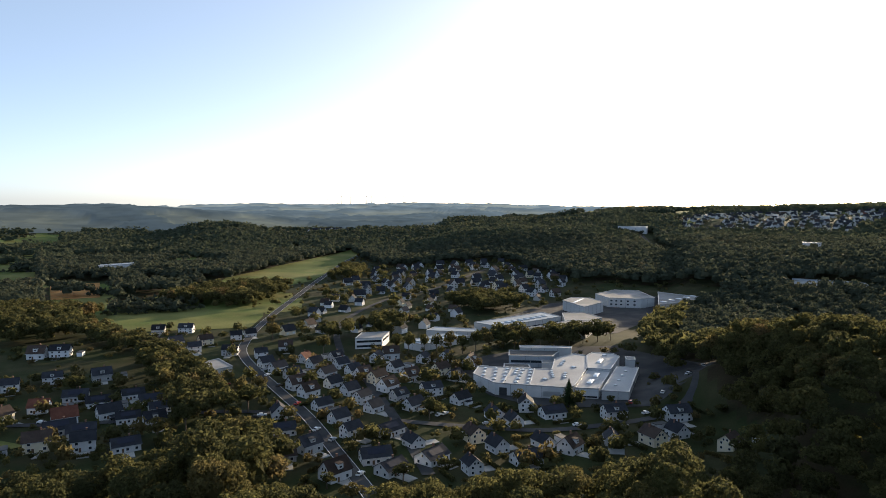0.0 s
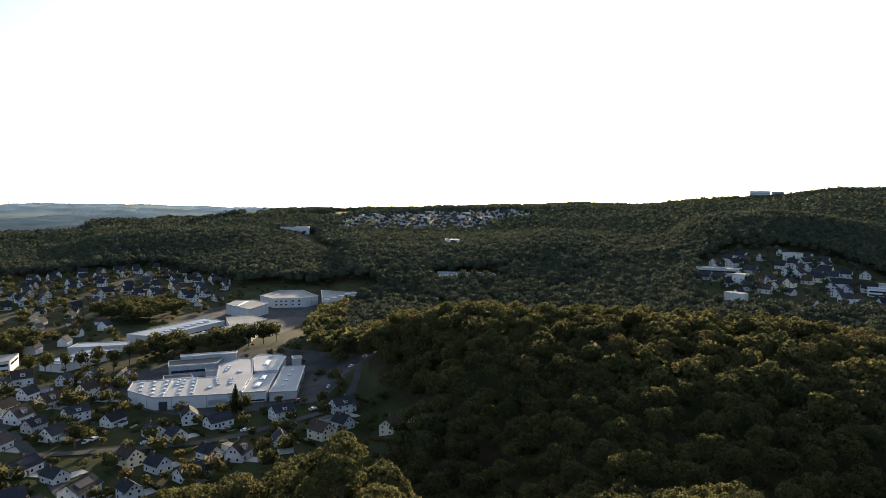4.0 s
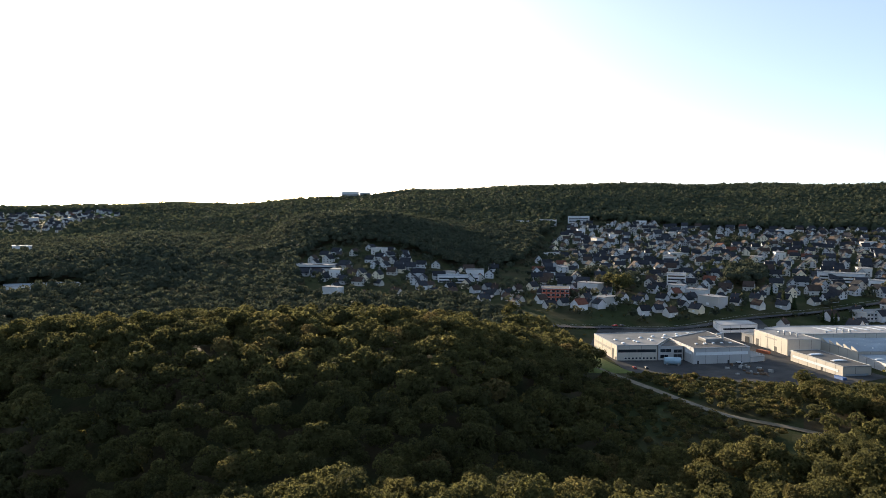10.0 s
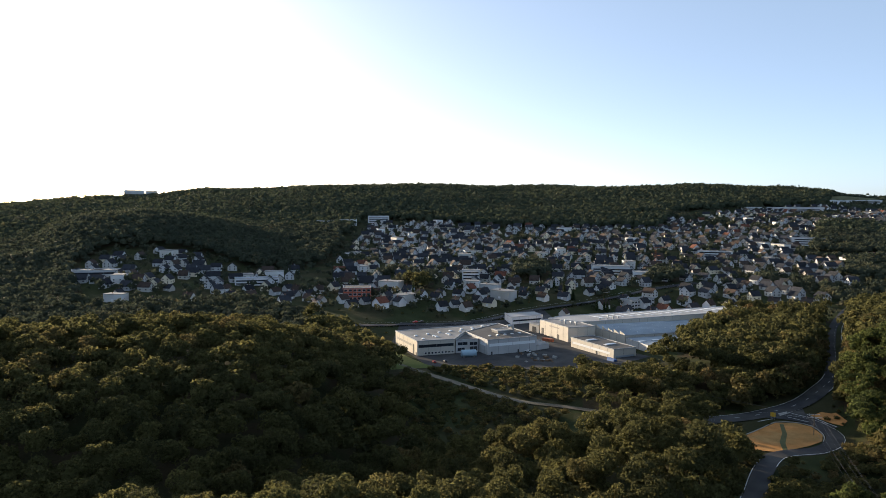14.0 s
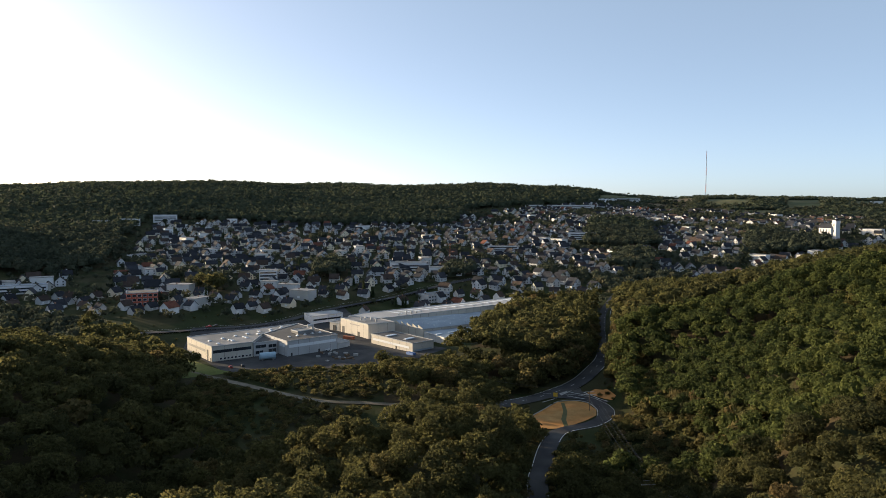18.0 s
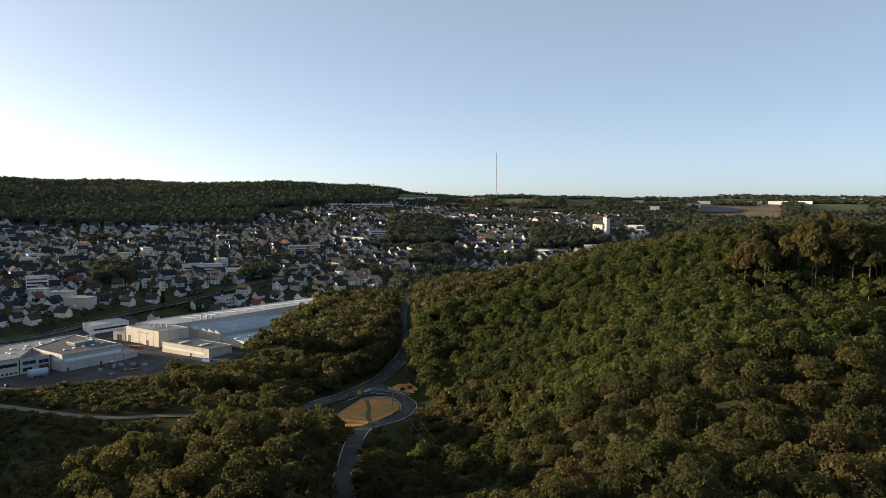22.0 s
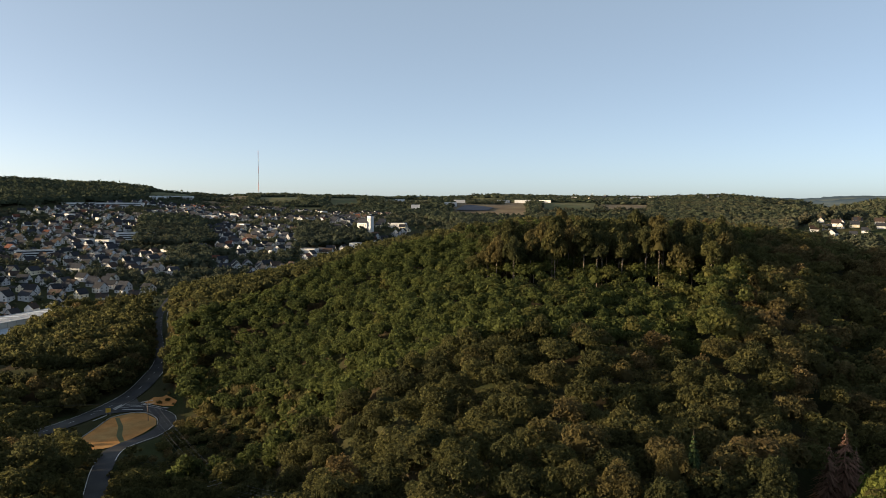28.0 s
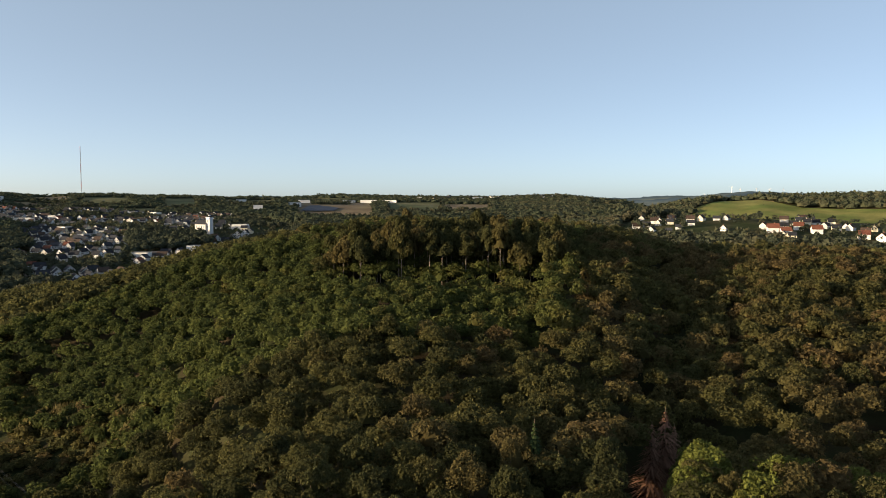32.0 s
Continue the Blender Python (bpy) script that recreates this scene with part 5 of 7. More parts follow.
hall("factory_office", [(39.7, 416), (41.3, 431), (72, 428.5), (65.5, 413.8)], 7.0, M_BLUE, M_ROOFDARK, "blue-grey factory block with a dark roof", bands=[(3, 0.05, 0.95, 3, 1.4, M_GLASS)])
hall("factory_office", [(48, 431.4), (48.6, 437.5), (81, 434.5), (79, 428.4)], 8.6, M_PANEL, M_ROOFMEMB, "taller pale factory block behind the dark roof")
hall("factory_office", [(36, 405), (50, 403), (50, 395), (35, 396.5)], 4.6, M_BLUE, M_ROOFDARK, "small blue factory block beside the court", bands=[(2, 0.1, 0.9, 1.5, 1.2, M_GLASS)])
hall("factory_office", [(58, 404), (66, 403), (66, 411), (59, 412)], 5.2, M_PANEL, M_ROOFGREY, "small pale plant house in the factory court", joints=False)
hall("factory_tower", [(107.4, 404), (112, 403), (114, 411), (108.6, 412)], 7.0, M_PANEL, M_ROOFGREY, "small grey stair tower of the factory", joints=False)

# the works by the bypass
hall("works_hall", [(469.6, 160.5), (437.4, 134.5), (452.2, 112.8), (479.3, 112.8), (521.2, 96.7)], 9.8, M_PANELWARM, M_ROOFGREY, "low cream works hall with a grey flat roof",
     bands=[(1, 0.03, 0.97, 5.4, 1.9, M_GLASS), (0, 0.06, 0.74, 5.0, 1.5, M_CONCRETE)], panes=[(1, np.linspace(0.22, 0.94, 9), 1.0, 1.5, 1.2)], doors=[(0, 0.84, 2.2, 7), (0, 0.96, 2, 2.4)],
     domes=line_of((455, 141), (505, 105), 7, 2.0, 2.0, 40) + line_of((446, 133), (466, 120), 3, 2.0, 2.0, 40) + line_of((458, 129), (490, 109), 4, 2.0, 2.0, 40))
hall("works_entrance", [(452.8, 112.2), (462.2, 98.8), (479.5, 112.2)], 8.8, M_PANEL, M_ROOFDARK, "pale entrance block with large dark windows",
     bands=[(0, 0.08, 0.52, 5.4, 2.0, M_GLASS), (0, 0.62, 0.95, 5.0, 2.0, M_GLASS), (0, 0.08, 0.4, 1.6, 2.0, M_GLASS), (0, 0.62, 0.95, 1.0, 3.0, M_DARKMETAL)], joints=False)
hall("works_hall", [(462.8, 98.2), (453.2, 90.4), (476.7, 61), (494, 74), (520.5, 96), (480, 111.6)], 10.0, M_PANEL, M_ROOFDARK, "grey works hall with a pale window strip",
     bands=[(1, 0.03, 0.97, 5.6, 1.9, M_SKYLIGHT), (0, 0.1, 0.8, 5.6, 1.9, M_SKYLIGHT)], doors=[(1, 0.08, 1.2, 2.2), (1, 0.62, 1.2, 2.2)],
     domes=line_of((468, 92), (484, 74), 5, 1.6, 1.6, 40))
hall("works_hall", [(477.2, 60.6), (486, 53.5), (497, 62), (494.4, 73.4)], 3.4, M_PANEL, M_ROOFGREY, "low pale lean-to at the end of the hall", joints=False)
hall("roof_plant", [(478, 88), (487, 79), (494, 85), (485, 94)], 11.8, M_ROOFGREY, M_ROOFGREY, "grey ventilation plant room on the roof", category="plant room", joints=False)
duct = thing("roof_duct", None, None, "bent grey ventilation stack on the works roof", "ventilation duct")
part("pipe", Geo().tube((490, 80, 9), (490, 80, 15.5), 1.1, 1.1, 10), M_TRIM, duct)
part("elbow", Geo().tube((490, 80, 14.6), (486.5, 83, 14.6), 0.9, 0.9, 10), M_TRIM, duct)
hall("works_hall", [(540, 66.5), (510.3, 42.6), (522, 23.8), (536.4, 35.4), (546.4, 58)], 10.6, M_PANELWARM, M_ROOFGREY, "tall cream works hall with roof vents", doors=[(0, 0.1, 3.5, 5), (0, 0.66, 3, 3.6)], bands=[(0, 0.35, 0.7, 7.8, 0.8, M_CONCRETE)])
hall("works_gatehouse", [(548, 76), (541, 67.4), (549, 59.5), (558, 67)], 6.2, M_PANELWARM, M_ROOFGREY, "low cream annexe beside the tall hall", doors=[(0, 0.5, 4, 4.4)], joints=False)
for i, (vx, vy, vh) in enumerate(((527, 46, 3.2), (530, 42, 2.2), (524, 38, 2.6), (533, 50, 1.8), (556, 16, 3.4), (559, 12, 2.6), (562, 8, 2.0), (552, 22, 1.6))):
    vent = thing("roof_vent", None, None, "grey metal ventilator on the works roof", "ventilator", "works roof ventilators")
    part("pipe", Geo().tube((vx, vy, 10.2), (vx, vy, 10.6 + vh), 0.55, 0.55, 8), M_TRIM, vent)
    part("cowl", Geo().tube((vx, vy, 10.5 + vh), (vx, vy, 11.2 + vh), 0.95, 0.6, 8), M_TRIM, vent)
hall("long_hall", [(562, 53), (548, 61), (537.2, 36), (544.4, 24), (623, -80), (643, -97), (668, -97)], 11.3, M_PANELWARM, M_ROOFMEMB, "very long works hall with a white roof",
     domes=[(560 + 88 * u, 30 - 116 * u, 1.4, 15, -37) for u in np.linspace(0.04, 0.96, 15)])
hall("works_hall", [(495.5, 39.2), (460.5, 9.2), (472, -4.8), (507, 24.7)], 6.5, M_PANELWARM, M_ROOFDARK, "low cream hall with a dark roof", bands=[(0, 0.04, 0.92, 2.6, 1.5, M_SKYLIGHT), (1, 0.1, 0.9, 1.0, 1.2, M_BLUE)],
     domes=[(489, 25, 2.5, 9, 45), (477, 12, 2.5, 9, 45)], doors=[(0, 0.62, 1.6, 2.4)])
SAW = [(536, 24), (511, 2.4), (543, -48.4)]
hall("saw_tooth_hall", [SAW[0], SAW[1], SAW[2], (596, -46), (544, 23.2)], 7.2, M_PANELWARM, M_BLUE, "works hall with a pale blue saw-tooth roof", bands=[(1, 0.03, 0.98, 1.2, 3.4, M_BLUE)])
saw = thing("saw_tooth_roof", None, None, "row of pale blue saw-tooth roof ridges", "roof")
for i in range(5):
    u = (i + 0.1) / 5
    a0, a1 = np.array(SAW[0]) * (1 - u) + np.array(SAW[1]) * u, np.array(SAW[0]) * (1 - u - 0.18) + np.array(SAW[1]) * (u + 0.18)
    dv = np.array(SAW[2]) - np.array(SAW[1])
    z = float(gz(525, -10)) + 7.32
    b0, b1 = a0 + dv * 0.97, a1 + dv * 0.97
    for nm, m_, faces in (("roof_ridge", M_BLUE, ([(*a0, z + 2.6), (*b0, z + 2.6), (*b1, z), (*a1, z)][::-1], [(*a0, z), (*b0, z), (*b0, z + 2.6), (*a0, z + 2.6)])),
                          ("gable", M_PANELWARM, ([(*a0, z), (*a0, z + 2.6), (*a1, z)], [(*b0, z), (*b1, z), (*b0, z + 2.6)]))):
        g = Geo()
        for q in faces:
            g.face(q)
        part(nm, g, m_, saw)
    for k in (0.2, 0.45, 0.7, 0.9):
        p0 = (a0 + a1) / 2 + dv * 0.97 * k
        part("roof_dome", Geo().tube((*p0, z + 1.0), (*p0, z + 2.0), 0.5, 0.35, 8), M_SKYLIGHT, saw)
hall("lean_to_hall", [(510.4, 1.8), (487, -12.7), (535, -52.3), (542.6, -48.8)], 5.0, M_PANEL, M_BLUE, "low works wing with a pale metal roof", domes=[(500 + 34 * u, -9 - 40 * u, 2, 6, 40) for u in np.linspace(0, 0.9, 5)])
hall("white_shed", [(587.8, 102.8), (570, 94), (589, 70.5), (605, 80)], 5.5, M_WHITE, M_ROOFMEMB, "white flat-roofed storage shed", bands=[(1, 0.06, 0.94, 1.8, 1.3, M_GLASS)])
hall("works_office", [(684.4, 8.4), (671.5, -1.8), (696, -23), (707, -14)], 10.2, M_GREYWALL, M_ROOFGREY, "three-storey works office with window rows", category="office", joints=False,
     panes=[(1, np.linspace(0.07, 0.93, 8), z, 2.6, 1.6) for z in (1.2, 4.4, 7.6)], z0=1)

# the works further up the valley
hall("valley_works", [(24, 532), (42, 514), (95, 560), (83, 581)], 6.5, M_PANEL, M_BLUE, "white works hall with a pale blue roof", domes=line_of((45, 528), (82, 562), 8, 1.2, 6, 45), bands=[(1, 0.05, 0.95, 2, 1.2, M_GLASS)], doors=[(0, 0.4, 4, 4), (0, 0.75, 4, 4)])
hall("valley_works", [(58, 506), (102, 496), (122, 543), (96, 538), (84, 524)], 6.5, M_PANEL, M_ROOFGREY, "white works hall with a cream roof", panes=[(0, (0.1, 0.2, 0.3, 0.7, 0.85), 1.5, 2, 1.5)], domes=[(82, 512, 1.5, 22, 60)])
hall("valley_works", [(96, 545), (100, 524), (116, 543), (128, 559), (119, 586), (100, 582)], 6.2, M_PANEL, M_ROOFGREY, "grey works hall in the valley")
hall("valley_works", [(110, 638.6), (122, 599), (145, 629), (138.6, 654.6), (122, 659)], 9.0, M_GREYWALL, M_ROOFGREY, "dark grey box-shaped works hall", domes=[(124, 636, 2, 30, -28)])
hall("valley_works", [(150, 685), (156, 657), (185, 649), (200, 658), (199, 710), (176, 716)], 8.0, M_GREYWALL, M_ROOFGREY, "white works buildings under the wood", panes=[(1, (0.1, 0.25, 0.4, 0.6, 0.8), z, 2.2, 1.5) for z in (1.5, 4.8)])
hall("valley_works", [(203, 655), (190, 613), (242, 637), (253, 651), (216, 700)], 7.0, M_PANEL, M_ROOFGREY, "long pale works hall below the wood", domes=line_of((200, 630), (240, 668), 5, 2, 6, 45))
hall("flat_office", [(-59, 467), (-41, 471), (-38, 492), (-57, 488)], 7.0, M_WHITE, M_ROOFGREY, "modern white office with window bands", category="office", joints=False,
     bands=[(0, 0.05, 0.95, 1.0, 1.4, M_GLASS), (0, 0.05, 0.95, 4.2, 1.4, M_GLASS), (1, 0.1, 0.9, 4.2, 1.4, M_GLASS)])
hall("long_shed", [(-26, 470), (-14, 459), (18, 487), (4, 500)], 4.6, M_WHITE, M_BLUE, "long shed with a pale metal roof", domes=line_of((-16, 468), (8, 490), 6, 1, 8, 45))
hall("long_shed", [(-12, 506), (2, 503), (26, 500), (24, 512), (-6, 520)], 4.6, M_GREYWALL, M_BLUE, "grey shed with a metal roof")
hall("village_hall", [(-144, 409), (-131, 391), (-122, 401), (-136, 420)], 4.2, M_PALEWALL, M_ROOFGREY, "white village hall with a shallow grey roof", joints=False, category="hall")
# town blocks
hall("red_block", [P(66.9, 640), P(69.1, 640), P(69.1, 662), P(66.9, 662)], 11.5, M_REDWALL, M_ROOFDARK, "red-fronted office block with solar roof", category="office", joints=False,
     panes=[(0, np.linspace(0.08, 0.92, 6), z, 3.0, 2.0) for z in (1.2, 4.8, 8.4)])
hall("school_block", [P(47, 800), P(50.2, 790), P(50.2, 810), P(47, 820)], 7.0, M_GREYWALL, M_ROOFGREY, "long low school with a flat roof", category="school", joints=False, bands=[(0, 0.03, 0.97, 3.2, 1.8, M_GLASS)])
hall("white_block", [P(58.4, 740), P(61.8, 740), P(61.8, 752), P(58.4, 752)], 7.5, M_WHITE, M_BLUE, "long white block with a blue roof", category="office", joints=False, bands=[(0, 0.03, 0.97, 4, 1.4, M_GLASS), (0, 0.03, 0.97, 1, 1.4, M_GLASS)])
for a0, a1, r0, hh, lb in ((76.6, 78, 740, 14, "tall white apartment house with balconies"), (87, 90, 830, 9, "white department store with a wide roof"), (90.2, 93, 790, 9, "flat-roofed white shop block"),
                          (95, 97.5, 980, 10, "white office block in the town"), (101.5, 104.5, 1150, 11, "white apartment row in the town"), (64.8, 66.3, 1290, 12, "pale apartment house on the slope"),
                          (66.6, 68, 1290, 12, "pale apartment house on the slope"), (68.9, 70.6, 1320, 12, "pale apartment house on the slope"), (98, 103.5, 1620, 9, "long pale school on the slope"), (104, 107, 1900, 8, "long pale hall on the slope")):
    hall("town_block", [P(a0, r0), P(a1, r0), P(a1, r0 + 14), P(a0, r0 + 14)], hh, M_WHITE, M_ROOFGREY, lb, category="block", joints=False,
         bands=[(0, 0.05, 0.95, z, 1.5, M_GLASS) for z in np.arange(1.2, hh - 2, 3.2)])
hall("hilltop_clinic", [P(50.6, 2270), P(52.0, 2270), P(52.0, 2295), P(50.6, 2295)], 26, M_WHITE, M_ROOFGREY, "large white clinic on the wooded hilltop", category="clinic", joints=False, bands=[(0, 0.05, 0.95, z, 1.8, M_GLASS) for z in (9, 13, 17)])
hall("hilltop_clinic", [P(52.05, 2275), P(52.9, 2275), P(52.9, 2295), P(52.05, 2295)], 21, M_WHITE, M_ROOFGREY, "lower wing of the white clinic", category="clinic", joints=False, bands=[(0, 0.05, 0.95, z, 1.8, M_GLASS) for z in (14, 18)])
for a0, a1, el, hh in ((130.9, 131.9, -0.02, 6), (132.3, 133.6, -0.05, 8), (133.7, 135.2, -0.03, 6.5), (127.3, 128.3, -0.05, 8), (122.6, 123.4, 0.0, 8), (126.6, 127.6, -0.35, 9), (123.9, 124.6, -0.75, 14), (103.8, 105.2, 0.05, 9), (141.4, 142.2, 0.2, 8)):
    (x0, y0), (x1, y1) = slope_at(a0, el), slope_at(a1, el)
    hall("far_warehouse", [(x0, y0), (x1, y1), (x1 * 1.02, y1 * 1.02), (x0 * 1.02, y0 * 1.02)], hh, M_WHITE, M_ROOFMEMB, "long white warehouse on the far plateau", category="warehouse", joints=False)
solar = draped("solar_field", [slope_at(a, e) for a, e in ((127.5, -0.72), (130.2, -0.74), (130.6, -0.5), (129.0, -0.3), (128.2, -0.32))], M_SOLAR, "dark blue solar field on the far slope", lift=3.0, category="solar field", step=30.0)
hall("glass_house", [P(29.6, 766), P(31.4, 758), P(31.2, 778), P(29.5, 788)], 5, M_WHITE, M_BLUE, "pale low hall among the trees", joints=False)
hall("glass_house", [P(26.6, 776), P(29.3, 768), P(29.3, 788), P(26.6, 796)], 5, M_WHITE, M_BLUE, "pale low hall among the trees", joints=False)
hall("farm_hall", [P(-26.2, 1010), P(-23.8, 1030), P(-23.9, 1050), P(-26.3, 1030)], 7, M_WHITE, M_BLUE, "white farm hall among the trees", joints=False, z0=8)
hall("farm_hall", [P(14.0, 1480), P(16.2, 1470), P(16.3, 1500), P(14.0, 1515)], 12, M_WHITE, M_BLUE, "white hall in the wooded valley", joints=False)
hall("farm_hall", [P(27.2, 1075), P(28.4, 1070), P(28.4, 1095), P(27.2, 1100)], 15, M_WHITE, M_ROOFMEMB, "white hall between the woods", joints=False)
# ---------------------------------------------------------------- gardens, groves and single trees
spots = np.array(HOUSE_SPOTS)
WORKS = [
    [(12, 392), (24, 350), (95, 338), (118, 392), (116, 440), (36, 440)], [(404, 118), (470, 168), (520, 130), (640, 92), (680, -95), (655, -112), (470, -16), (432, 8)],
    [(20, 530), (56, 500), (125, 490), (180, 600), (268, 668), (205, 725), (105, 670)], [(-62, 464), (-38, 468), (28, 484), (28, 515), (-60, 495)], [(-135, 402), (-116, 394), (-107, 416), (-126, 424)],
    *[f[0] for f in FIELDS[:10]]]


def clear_of(x, y, house=8.0, road=1.5):
    """Places free of houses, roads, works and fields."""
    ok = np.ones(len(x), bool)
    for i in range(0, len(x), 2000):
        d = np.hypot(x[i:i + 2000, None] - spots[None, :, 0], y[i:i + 2000, None] - spots[None, :, 1]).min(1)
        ok[i:i + 2000] &= d > house
    for line, w in ROADS.values():
        ok &= away(line, x, y) > w / 2 + road
    for poly in WORKS:
        ok &= ~inside(poly, x, y)
    return ok


def sprinkle(poly, step, share, seed, house=8.0, road=1.5):
    """Loose places inside an outline."""
    g = np.random.default_rng(seed)
    xs, ys = [p[0] for p in poly], [p[1] for p in poly]
    X, Y = np.meshgrid(np.arange(min(xs), max(xs), step), np.arange(min(ys), max(ys), step))
    x, y = X.ravel() + g.uniform(-.45, .45, X.size) * step, Y.ravel() + g.uniform(-.45, .45, X.size) * step
    k = (g.uniform(size=x.size) < share) & inside(poly, x, y)
    x, y = x[k], y[k]
    k = clear_of(x, y, house, road)
    return np.column_stack([x[k], y[k]])


g = np.random.default_rng(21)
gardens = sprinkle(OPEN[0], 7.5, 0.6, 31, house=6.5)
gardens = gardens[(np.hypot(gardens[:, 0], gardens[:, 1]) < 440) | (g.uniform(size=len(gardens)) < 0.3)]
gardens = gardens[np.argsort(np.hypot(gardens[:, 0], gardens[:, 1]))]
sizes = g.choice([1.8, 2.6, 3.6, 5.0, 7.0], len(gardens), p=[0.3, 0.28, 0.22, 0.13, 0.07])
near_g, rest_g = gardens[:110], gardens[110:]
GARDEN = [tree_proto(700 + i, tufts=430, size=0.14, lobes=12, low=True) for i in range(5)]
for (x, y), s in zip(near_g, sizes):
    plant([(x, y, s)], GARDEN, "garden trees", "small green garden tree beside the houses", name="garden_tree", spread=0.58, seed=int(abs(x * 7 + y * 13)) % 9999, height=s * 1.15)


def bushes(name, places, size, tall, label, variants=V_MID, seed=8, cover=M_LEAF):
    if not len(places):
        return
    gg = np.random.default_rng(seed)
    s = gg.choice(size, len(places))
    me = None
    vs, fs, ts, off = [], [], [], 0
    zz = gz(places[:, 0], places[:, 1])
    for i, (x, y) in enumerate(places):
        v0, f0 = variants[i % len(variants)]
        h = s[i] * tall * gg.uniform(0.8, 1.3)
        a = gg.uniform(0, 6.28)
        c, sn = math.cos(a), math.sin(a)
        v = np.column_stack([(v0[:, 0] * c - v0[:, 1] * sn) * s[i] * 0.6 + x, (v0[:, 0] * sn + v0[:, 1] * c) * s[i] * 0.6 + y, (v0[:, 2] + 0.95) * h * 0.5 + zz[i]])
        vs.append(v)
        fs.append(f0 + off)
        ts.append(np.full(len(v), gg.uniform(0.1, 0.95)))
        off += len(v)
    thing(name, np_mesh(name, np.concatenate(vs), np.concatenate(fs), cover, tint=np.concatenate(ts)), None, label, "trees", kind="stuff")


bushes("garden_trees", rest_g, [2, 2.8, 3.8, 5, 6.5], 1.1, "scattered green trees and hedges between the houses", V_MID)
town = np.concatenate([sprinkle(OPEN[3], 11, 0.42, 33, house=6.5), sprinkle(OPEN[4], 12, 0.36, 35), sprinkle(HIGH, 18, 0.45, 44)])
parks = sprinkle(OPEN[3], 8.0, 0.9, 57, house=8.5)
parks = parks[green(parks[:, 0], parks[:, 1])]
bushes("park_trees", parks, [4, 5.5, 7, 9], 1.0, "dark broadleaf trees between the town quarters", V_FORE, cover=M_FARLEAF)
bushes("quarter_trees", sprinkle(QUARTERS[0][0], 13, 0.3, 34, house=8), [4, 5.5, 7, 9], 1.05, "dark green trees between the further houses", V_MID)
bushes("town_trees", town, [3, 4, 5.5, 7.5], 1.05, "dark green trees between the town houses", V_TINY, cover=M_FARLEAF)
# scrub by the junction and under the wires is added, darkening grass as shade
bushes("scrub", np.concatenate([sprinkle(SCRUB, 3.6, 0.7, 36, road=3.0), sprinkle(DELL, 4.5, 0.85, 46, road=8.0), sprinkle([(242, -68), (226, -62), (230, -50), (246, -42), (266, -38), (296, -38), (300, -48), (288, -60), (268, -70)], 3.6, 0.85, 49, road=0.8), sprinkle([(312, -88), (300, -93), (275, -102), (245, -104), (222, -92), (222, -68), (242, -70), (270, -72), (290, -72)], 2.6, 0.75, 50, road=0.8), sprinkle([(196, -10), (240, -22), (268, -32), (292, -38), (264, -40), (230, -52), (204, -44), (188, -30)], 3.0, 0.85, 51, road=0.6)]), [2.5, 3.5, 4.5], 0.8, "low dark green scrub beside the track, partly standing in for shade")
ROADSIDE = [(306, -95), (346, -99), (374, -98), (424, -116), (538, -147), (538, -158), (424, -130), (372, -114), (340, -114), (296, -114), (240, -120), (235, -108)]
NORTHSIDE = [(352, -46), (372, -48), (410, -50), (460, -64), (540, -96), (540, -130), (480, -118), (428, -104), (400, -91), (380, -77), (366, -60)]
bushes("roadside_wood", sprinkle(NORTHSIDE, 4.4, 0.85, 41, road=2.0), [6.5, 8, 10], 1.15, "dense dark trees along the road", V_YOUNG)
bushes("roadside_trees", sprinkle(ROADSIDE, 3.6, 0.8, 39, road=0.8), [4, 5.5, 7], 1.25, "dense young trees beside the road")
bushes("road_hedge", np.concatenate([sprinkle(OPEN[1], 7, 0.22, 37, road=4), sprinkle(OPEN[2], 5, 0.16, 38, road=2)]), [1.4, 2, 2.6], 0.9, "bushes along the road and yard")
GROVES = [
    [(-232, 470), (-198, 437), (-184, 422), (-157, 372), (-141, 350), (-128, 306), (-104, 300), (-104, 338), (-126, 372), (-152, 412), (-205, 470), (-255, 515), (-275, 505)],
    [(-330, 520), (-300, 470), (-262, 500), (-268, 560), (-300, 600), (-420, 620), (-420, 540)],
    [(-86, 500), (-76, 470), (-64, 480), (-66, 520)], [(-60, 535), (-40, 500), (-24, 520), (-40, 560)], [(-175, 700), (-215, 745), (-205, 790), (-165, 760)],
    [(-140, 860), (-105, 900), (-110, 990), (-140, 1000)], [(-270, 665), (-175, 655), (-165, 760), (-190, 795), (-262, 750)], [(30, 470), (60, 462), (112, 468), (125, 500), (90, 492), (40, 490)],
    [P(-22, 225), P(-13, 232), P(-12.5, 285), P(-19, 292), P(-22, 270)], [(140, 270), (165, 340), (150, 400), (135, 330)], [(30, 600), (80, 640), (60, 700), (0, 660)],
]
grove = np.concatenate([sprinkle(p, 7.0, 0.9, 40 + i, house=6, road=1) for i, p in enumerate(GROVES)])
grove = np.column_stack([grove, np.full(len(grove), 8.2)])
thing("groves", wood_mesh("groves", grove, V_YOUNG, 13.5, 0.62, 9), None, "rounded green groves between the houses", "woods", kind="stuff")

